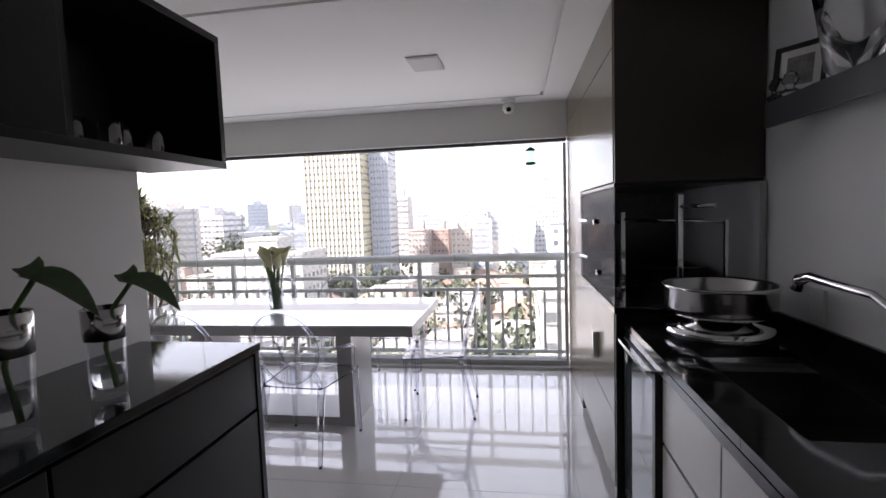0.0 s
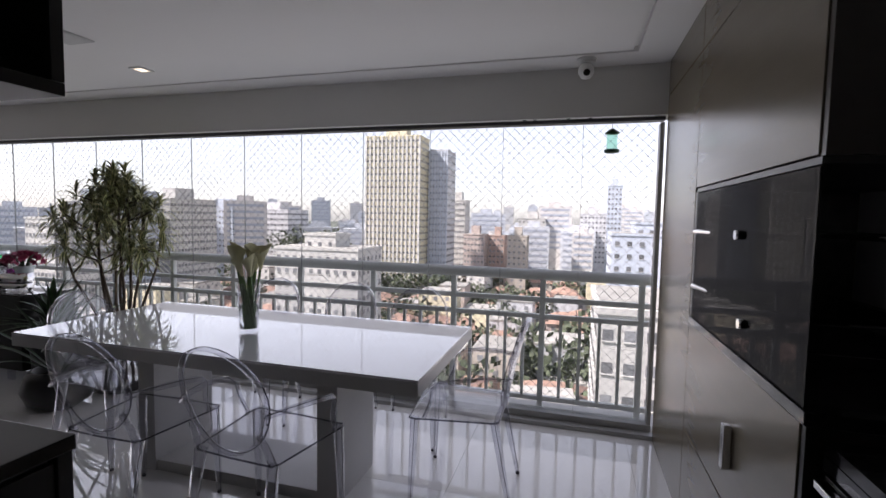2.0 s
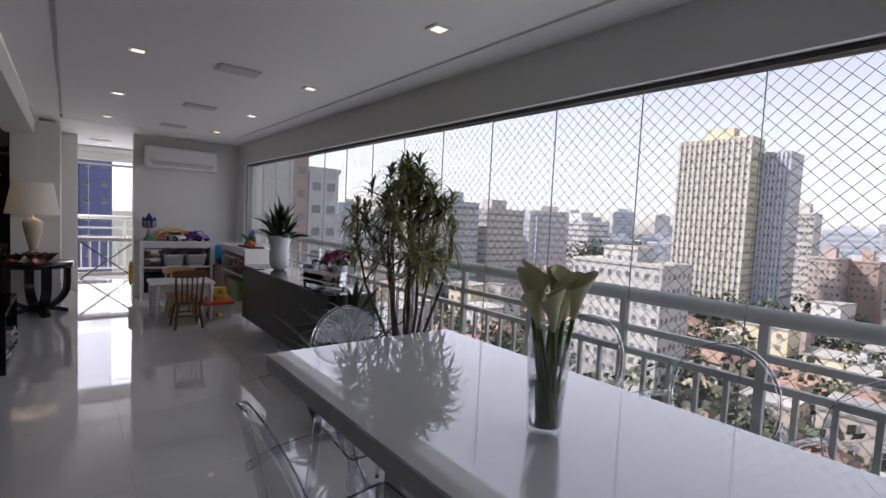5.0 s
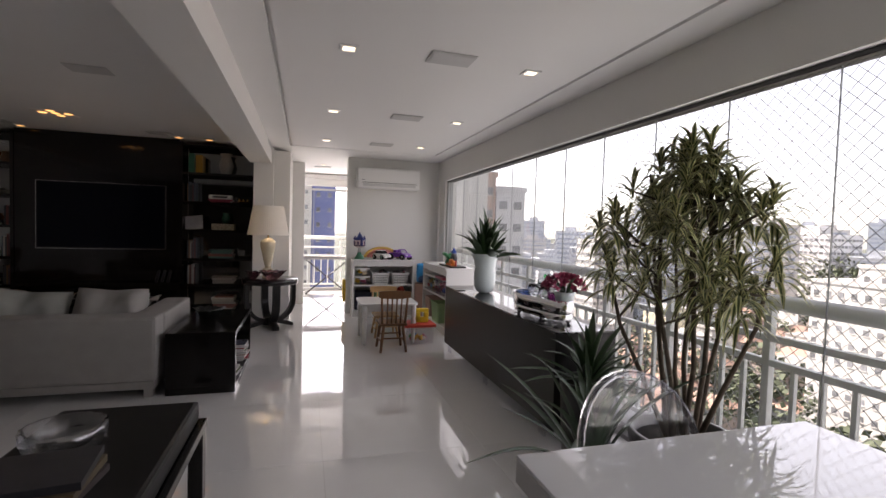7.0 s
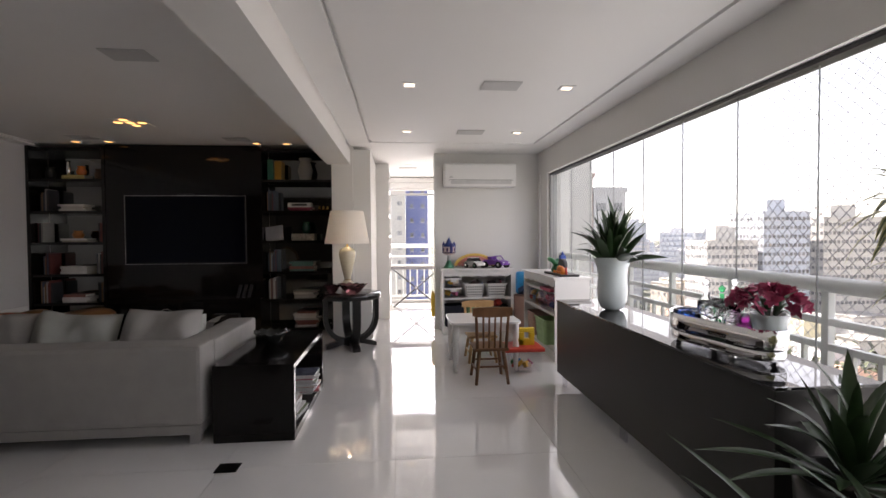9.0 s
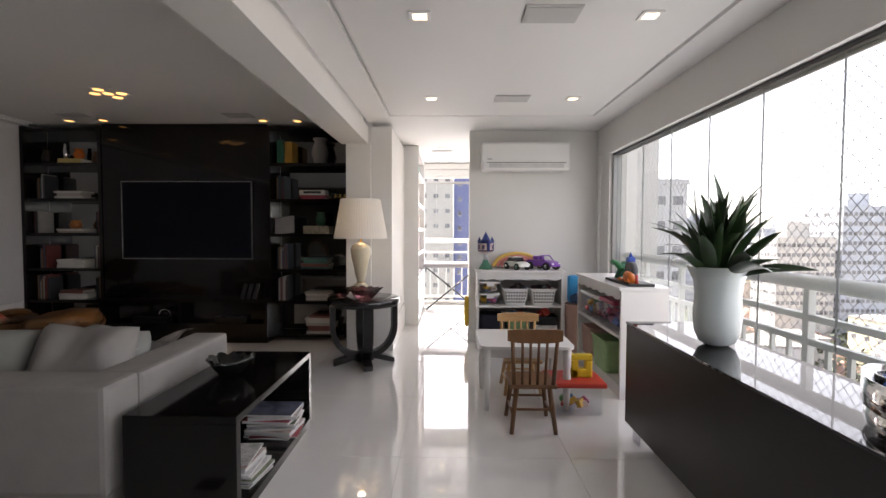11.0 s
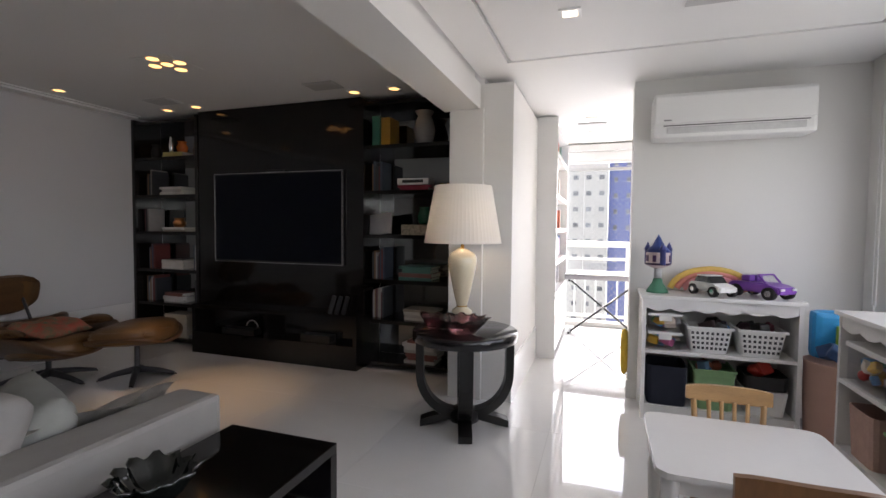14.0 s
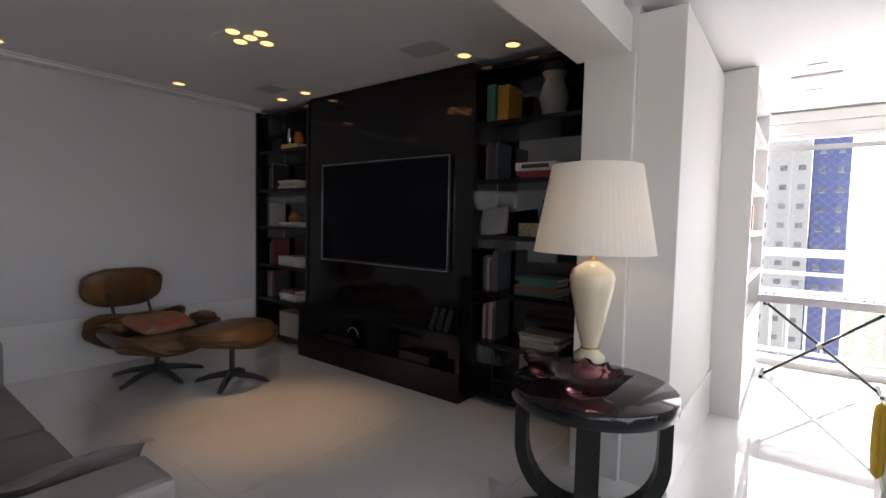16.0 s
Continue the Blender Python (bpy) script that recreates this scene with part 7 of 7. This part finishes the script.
def building(label, x0, x1, y0, y1, ztop, m, storey=3.0, cols=5, faces="S", ww=1.4, hh=1.4, zlow=None, roofbox=True, pilasters=None, name="apartment_building", maxrows=40):
    """A block with real windows on the faces named: S towards -y, E towards +x, W towards -x."""
    t = thing(name, label, "building", (0, 0, 0))
    cols, ww, hh = round(cols * 1.4), ww * 0.72, hh * 0.8
    wall = boxes((x0, x1, y0, y1, GZ, ztop), (x0 - 0.2, x1 + 0.2, y0 - 0.2, y1 + 0.2, ztop, ztop + 0.6))
    part("wall", wall, m, t)
    part("roof", boxes((x0 + 0.3, x1 - 0.3, y0 + 0.3, y1 - 0.3, ztop + 0.6, ztop + 0.7)), ROOFG, t)
    if roofbox:
        cx, cy = (x0 + x1) / 2, (y0 + y1) / 2
        part("water_tank", boxes((cx - (x1 - x0) * 0.2, cx + (x1 - x0) * 0.2, cy - (y1 - y0) * 0.2, cy + (y1 - y0) * 0.2, ztop + 0.7, ztop + 5.0)), m, t)
    me = window_mesh(ww, hh)
    for fc_ in faces:
        ln = (x1 - x0) if fc_ in "SN" else (y1 - y0)
        n = cols if fc_ in "SN" else max(1, round(cols * ln / (x1 - x0)))
        z, rows_ = ztop - storey + 0.6, 0
        while z > (zlow if zlow is not None else GZ + 1) and rows_ < maxrows:
            for i in range(n):
                u = (i + 0.5) / n
                ob = new("window", me)
                ob.parent = t
                if fc_ == "S":
                    ob.matrix_basis = pose(x0 + (x1 - x0) * u, y0, z)
                elif fc_ == "E":
                    ob.matrix_basis = pose(x1, y0 + ln * u, z, 0, 0, 90)
                else:
                    ob.matrix_basis = pose(x0, y0 + ln * u, z, 0, 0, -90)
            z -= storey
            rows_ += 1
        if pilasters and fc_ == "S":
            for i in range(n + 1):
                xx = x0 + (x1 - x0) * i / n
                part("pilaster", boxes((xx - 0.42, xx + 0.42, y0 - 0.45, y0 - 0.01, GZ, ztop)), pilasters, t)
    return t


building("tall cream apartment tower with ribbed facade", -93.4, -67.6, 200, 214, 37.5, F_CREAM, 2.95, 9, "SE", 1.5, 1.15, -25, True, F_WHITE)
building("grey wing of the tall apartment tower", -66.5, -58.2, 212, 228, 32.6, F_GREY, 2.95, 4, "SE", 1.4, 1.4, -25, False, F_BLUE)
building("slim grey apartment block with rows of windows", -67.4, -58.1, 250, 262, 11.0, F_WHITE, 3.0, 4, "S", 1.6, 1.3, -25)
building("white mid-rise block with stepped roof", -67.1, -45.9, 95, 108, -6.4, F_WHITE, 3.0, 7, "SE", 1.3, 1.3, -30, False)
building("white stair tower of a mid-rise block", -60.5, -52.5, 97, 104, -3.2, F_WHITE, 3.0, 2, "S", 1.2, 1.2, -6.5, False)
building("grey office block with banded windows", -193.8, -162.0, 240, 262, 4.0, F_GREY, 3.2, 9, "SE", 2.6, 1.5, -25)
building("white apartment slab with windows", -212, -190.5, 190, 205, 6.5, F_WHITE, 3.0, 7, "SE", 1.6, 1.4, -25)
building("pale grey apartment slab with windows", -190, -172, 206, 220, 4.5, F_BLUE, 3.0, 6, "SE", 1.6, 1.4, -25)
building("wide pale blue apartment block", 8.5, 36, 120, 135, -2.0, F_BLUE, 3.0, 7, "SW", 1.5, 1.3, -25, False)
building("raised part of the pale blue block", 14, 24, 122, 132, 0.8, F_BLUE, 3.0, 3, "S", 1.5, 1.3, -2, False)
building("slender pale tower in the haze", 19.7, 28.9, 330, 340, 24.4, F_BLUE, 3.2, 3, "S", 1.6, 1.6, -20)
building("pale apartment tower in the haze", -35, -18, 300, 315, 1.8, F_WHITE, 3.0, 5, "S", 1.6, 1.4, -25)
building("pale grey apartment tower in the haze", 2.6, 17.9, 300, 315, 5.2, F_GREY, 3.0, 5, "SW", 1.6, 1.4, -25)
building("pink mid-rise block among houses", -56.2, -45.2, 240, 252, -7.2, F_PINK, 3.0, 4, "S", 1.4, 1.3, -25)
building("brick mid-rise block among houses", -44.8, -36.2, 250, 262, -7.8, F_BRICK, 3.0, 3, "S", 1.4, 1.3, -25)
building("beige mid-rise block among houses", -33.2, -23.4, 240, 252, -7.4, F_BEIGE, 3.0, 3, "S", 1.4, 1.3, -25)
building("near white apartment block with weathered roof", 2.3, 13.5, 45, 60, -6.9, F_WHITE, 3.0, 4, "SW", 1.3, 1.3, GZ + 2, False)
building("near white apartment block below the balcony", 14.5, 26, 42, 56, -9.5, F_BEIGE, 3.0, 4, "SW", 1.3, 1.3, GZ + 2)
building("white balcony tower in the haze", 46.5, 60, 200, 214, 11.5, F_WHITE, 3.0, 4, "SW", 2.2, 1.4, -20)
building("red brick tower in the haze", 52, 60, 260, 270, 5.0, F_BRICK, 3.0, 3, "SW", 1.4, 1.3, -15)
building("white and brick apartment tower", -70, -60, 23.0, 26.6, 8.6, F_BRICK, 3.0, 4, "E", 1.3, 1.3, -25, False)
building("pale apartment tower with banded balconies", -72, -60.2, 26.8, 31, 6.8, F_GREY, 3.0, 4, "SE", 1.6, 1.3, -25, False)
building("white apartment slab with many windows", -162, -150, 104, 122, -1.2, F_WHITE, 3.0, 6, "SE", 1.5, 1.4, -25)
building("pale blue twin apartment slab", -166, -150, 124, 141, 8.5, F_BLUE, 3.0, 7, "SE", 1.5, 1.4, -25)
building("white twin apartment slab with windows", -166, -150, 146, 170, 6.5, F_WHITE, 3.0, 7, "SE", 1.5, 1.4, -25)
building("sunlit white apartment building with balconies", -110, -95, -17.0, 3.3, 62.0, facade((0.56, 0.54, 0.51), "bright_white_facade"), 2.9, 5, "E", 1.25, 1.0, -20, False)
building("deep blue glazed tower strip", -112, -96, 3.5, 7.8, 50.0, facade((0.12, 0.15, 0.34), "blue_facade"), 2.9, 6, "E", 0.9, 1.0, -8, False)
building("side wing of the same white apartment building", -26, -13.2, 5.0, 6.85, 14.0, F_WHITE, 3.0, 1, "N", 0.9, 1.0, -20, False)

rnd = random.Random(99)
facs = [F_WHITE, F_BEIGE, F_PINK, F_GREY, F_CREAM, F_WHITE]


def house(x, y, w, d, h, m, rz, roof):
    t = thing("house", "small town house with hipped clay-tile roof" if roof is ROOFT else "low flat-roofed town building", "house", (x, y, GZ), rz, "houses below the balcony")
    part("wall", boxes((-w / 2, w / 2, -d / 2, d / 2, 0, h)), m, t)
    bm = bmesh.new()
    e = 0.5
    if roof is ROOFT:
        b_ = [bm.verts.new(q) for q in ((-w / 2 - e, -d / 2 - e, h + 0.004), (w / 2 + e, -d / 2 - e, h + 0.004), (w / 2 + e, d / 2 + e, h + 0.004), (-w / 2 - e, d / 2 + e, h + 0.004))]
        r_ = [bm.verts.new(q) for q in ((-w * 0.2, 0, h + d * 0.24), (w * 0.2, 0, h + d * 0.24))]
        for q in ((b_[0], b_[1], r_[1], r_[0]), (b_[2], b_[3], r_[0], r_[1]), (b_[1], b_[2], r_[1]), (b_[3], b_[0], r_[0]), tuple(b_[::-1])):
            bm.faces.new(q)
    else:
        box(bm, -w / 2 - 0.15, w / 2 + 0.15, -d / 2 - 0.15, d / 2 + 0.15, h + 0.004, h + 0.5)
    part("roof", bm, roof, t)
    me = window_mesh(1.2, 1.2)
    for i in range(max(2, int(w / 3.2))):
        z = h - 2.2
        while z > h - 7:
            ob = new("window", me)
            ob.parent, ob.matrix_basis = t, pose(-w / 2 + w * (i + 0.5) / max(2, int(w / 3.2)), -d / 2, z)
            z -= 3.0


for gx in range(-17, 5):
    for gy in range(0, 13):
        x, y = gx * 15 + rnd.uniform(-4, 4), 72 + gy * 14 + rnd.uniform(-3, 3)
        if x < -y * 1.5 - 25 or x > y * 0.42 + 12 or (x < -40 and y < 112 and x > -72) or (x > 5 and x < 40 and y > 112 and y < 140) or (x > -100 and x < -54 and y > 192):
            continue
        q = rnd.random()
        if q < 0.14:
            continue
        house(x, y, rnd.uniform(8, 13), rnd.uniform(8, 12), rnd.uniform(5, 9) if q < 0.75 else rnd.uniform(9, 17), facs[rnd.randrange(6)], rnd.choice((0, 0, 8, -10, 90)), ROOFT if q < 0.72 else ROOFG)

# far skyline; haze is painted in as pale facade and window colours
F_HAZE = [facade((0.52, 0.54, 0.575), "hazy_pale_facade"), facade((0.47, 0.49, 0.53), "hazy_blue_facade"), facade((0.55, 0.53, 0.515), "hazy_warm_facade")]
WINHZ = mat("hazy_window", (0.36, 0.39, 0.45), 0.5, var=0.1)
for k in range(230):
    az = radians(-80 + 108 * (k + rnd.random()) / 230)
    D = rnd.uniform(260, 900)
    x, y = D * math.sin(az), 4 + D * math.cos(az)
    w, top = rnd.uniform(11, 24), 1.4 + D * (rnd.uniform(-0.06, -0.012) if k % 3 else rnd.uniform(-0.03, 0.032))
    t = thing("distant_tower", "pale hazy tower on the skyline", "building", (x, y, 0), -math.degrees(az), "far skyline towers")
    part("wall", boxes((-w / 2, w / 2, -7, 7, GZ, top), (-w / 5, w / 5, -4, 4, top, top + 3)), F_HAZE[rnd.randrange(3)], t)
    bm = bmesh.new()
    z = top - 3
    while z > top - 30:
        box(bm, -w / 2 * 0.86, w / 2 * 0.86, -7.12, -7.0, z, z + 1.4)
        z -= 3.4
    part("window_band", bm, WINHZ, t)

# trees of the streets, far below; haze is put into their paled green
bm = bmesh.new()


def clump(c, r):
    for j in range(int(70)):
        d = Vector((rnd.gauss(0, 1), rnd.gauss(0, 1), rnd.gauss(0, 0.8)))
        d = d.normalized() * r * rnd.uniform(0.55, 1.05)
        s = rnd.uniform(0.5, 1.0) * r * 0.22
        a = Vector((rnd.uniform(-1, 1), rnd.uniform(-1, 1), rnd.uniform(-1, 1))).normalized()
        b = a.orthogonal().normalized()
        cc_ = a.cross(b)
        p = c + d
        bm.faces.new([bm.verts.new(p + b * s), bm.verts.new(p + cc_ * s * 0.8), bm.verts.new(p - b * s), bm.verts.new(p - cc_ * s * 0.8)])


spots = []
for k in range(210):
    y = rnd.uniform(60, 250)
    spots.append((rnd.uniform(-1.4 * y - 10, 0.4 * y + 8), y, rnd.uniform(3.0, 6.0), rnd.uniform(6, 11)))
spots += [(-105 + 3.5 * k, 190 + 2 * (k % 3), 5.0, 10 + (k % 4)) for k in range(16)] + [(-150 + 6 * k, 215, 6.5, 24 + (k % 3) * 2) for k in range(7)] + [(-40 + 4 * k, 180, 5.0, 9) for k in range(8)]
for x, y, r, h in spots:
    clump(Vector((x, y, GZ + h)), r)
    clump(Vector((x + r * 0.7, y, GZ + h - r * 0.4)), r * 0.7)
thing("street_trees", "dark green crowns of the city's street trees", "trees", bm=bm, material=mat("tree_foliage", (0.072, 0.088, 0.052), 0.8, var=0.5, scale=0.3, fine=3), kind="stuff")

# ---- floor tiles ----
fl_ = tagged(new("floor"), "large polished white porcelain floor tiles", "", "", "structure")
TS = 0.965
tile_me = {}


def tile(x0, x1, y0, y1):
    key = (round(x1 - x0, 3), round(y1 - y0, 3))
    if key not in tile_me:
        tile_me[key] = finish(boxes((0.0008, key[0] - 0.0008, 0.0008, key[1] - 0.0008, -0.0055, 0.0)), "tile", TILE)
    ob = new("tile", tile_me[key])
    ob.parent, ob.location = fl_, (x0, y0, 0)


ys = [-2.55] + [2.385 + TS * k for k in range(-5, 3)] + [4.30]
ys = sorted({round(v, 4) for v in ys if -2.56 < v < 4.31})
xs = sorted({round(v, 4) for v in [-11.9] + [-6.30 + TS * k for k in range(-6, 9)] + [1.5] if -11.91 < v < 1.51})
for xa, xb in zip(xs, xs[1:]):
    for ya, yb in zip(ys, ys[1:]):
        tile(xa, xb, ya, yb)
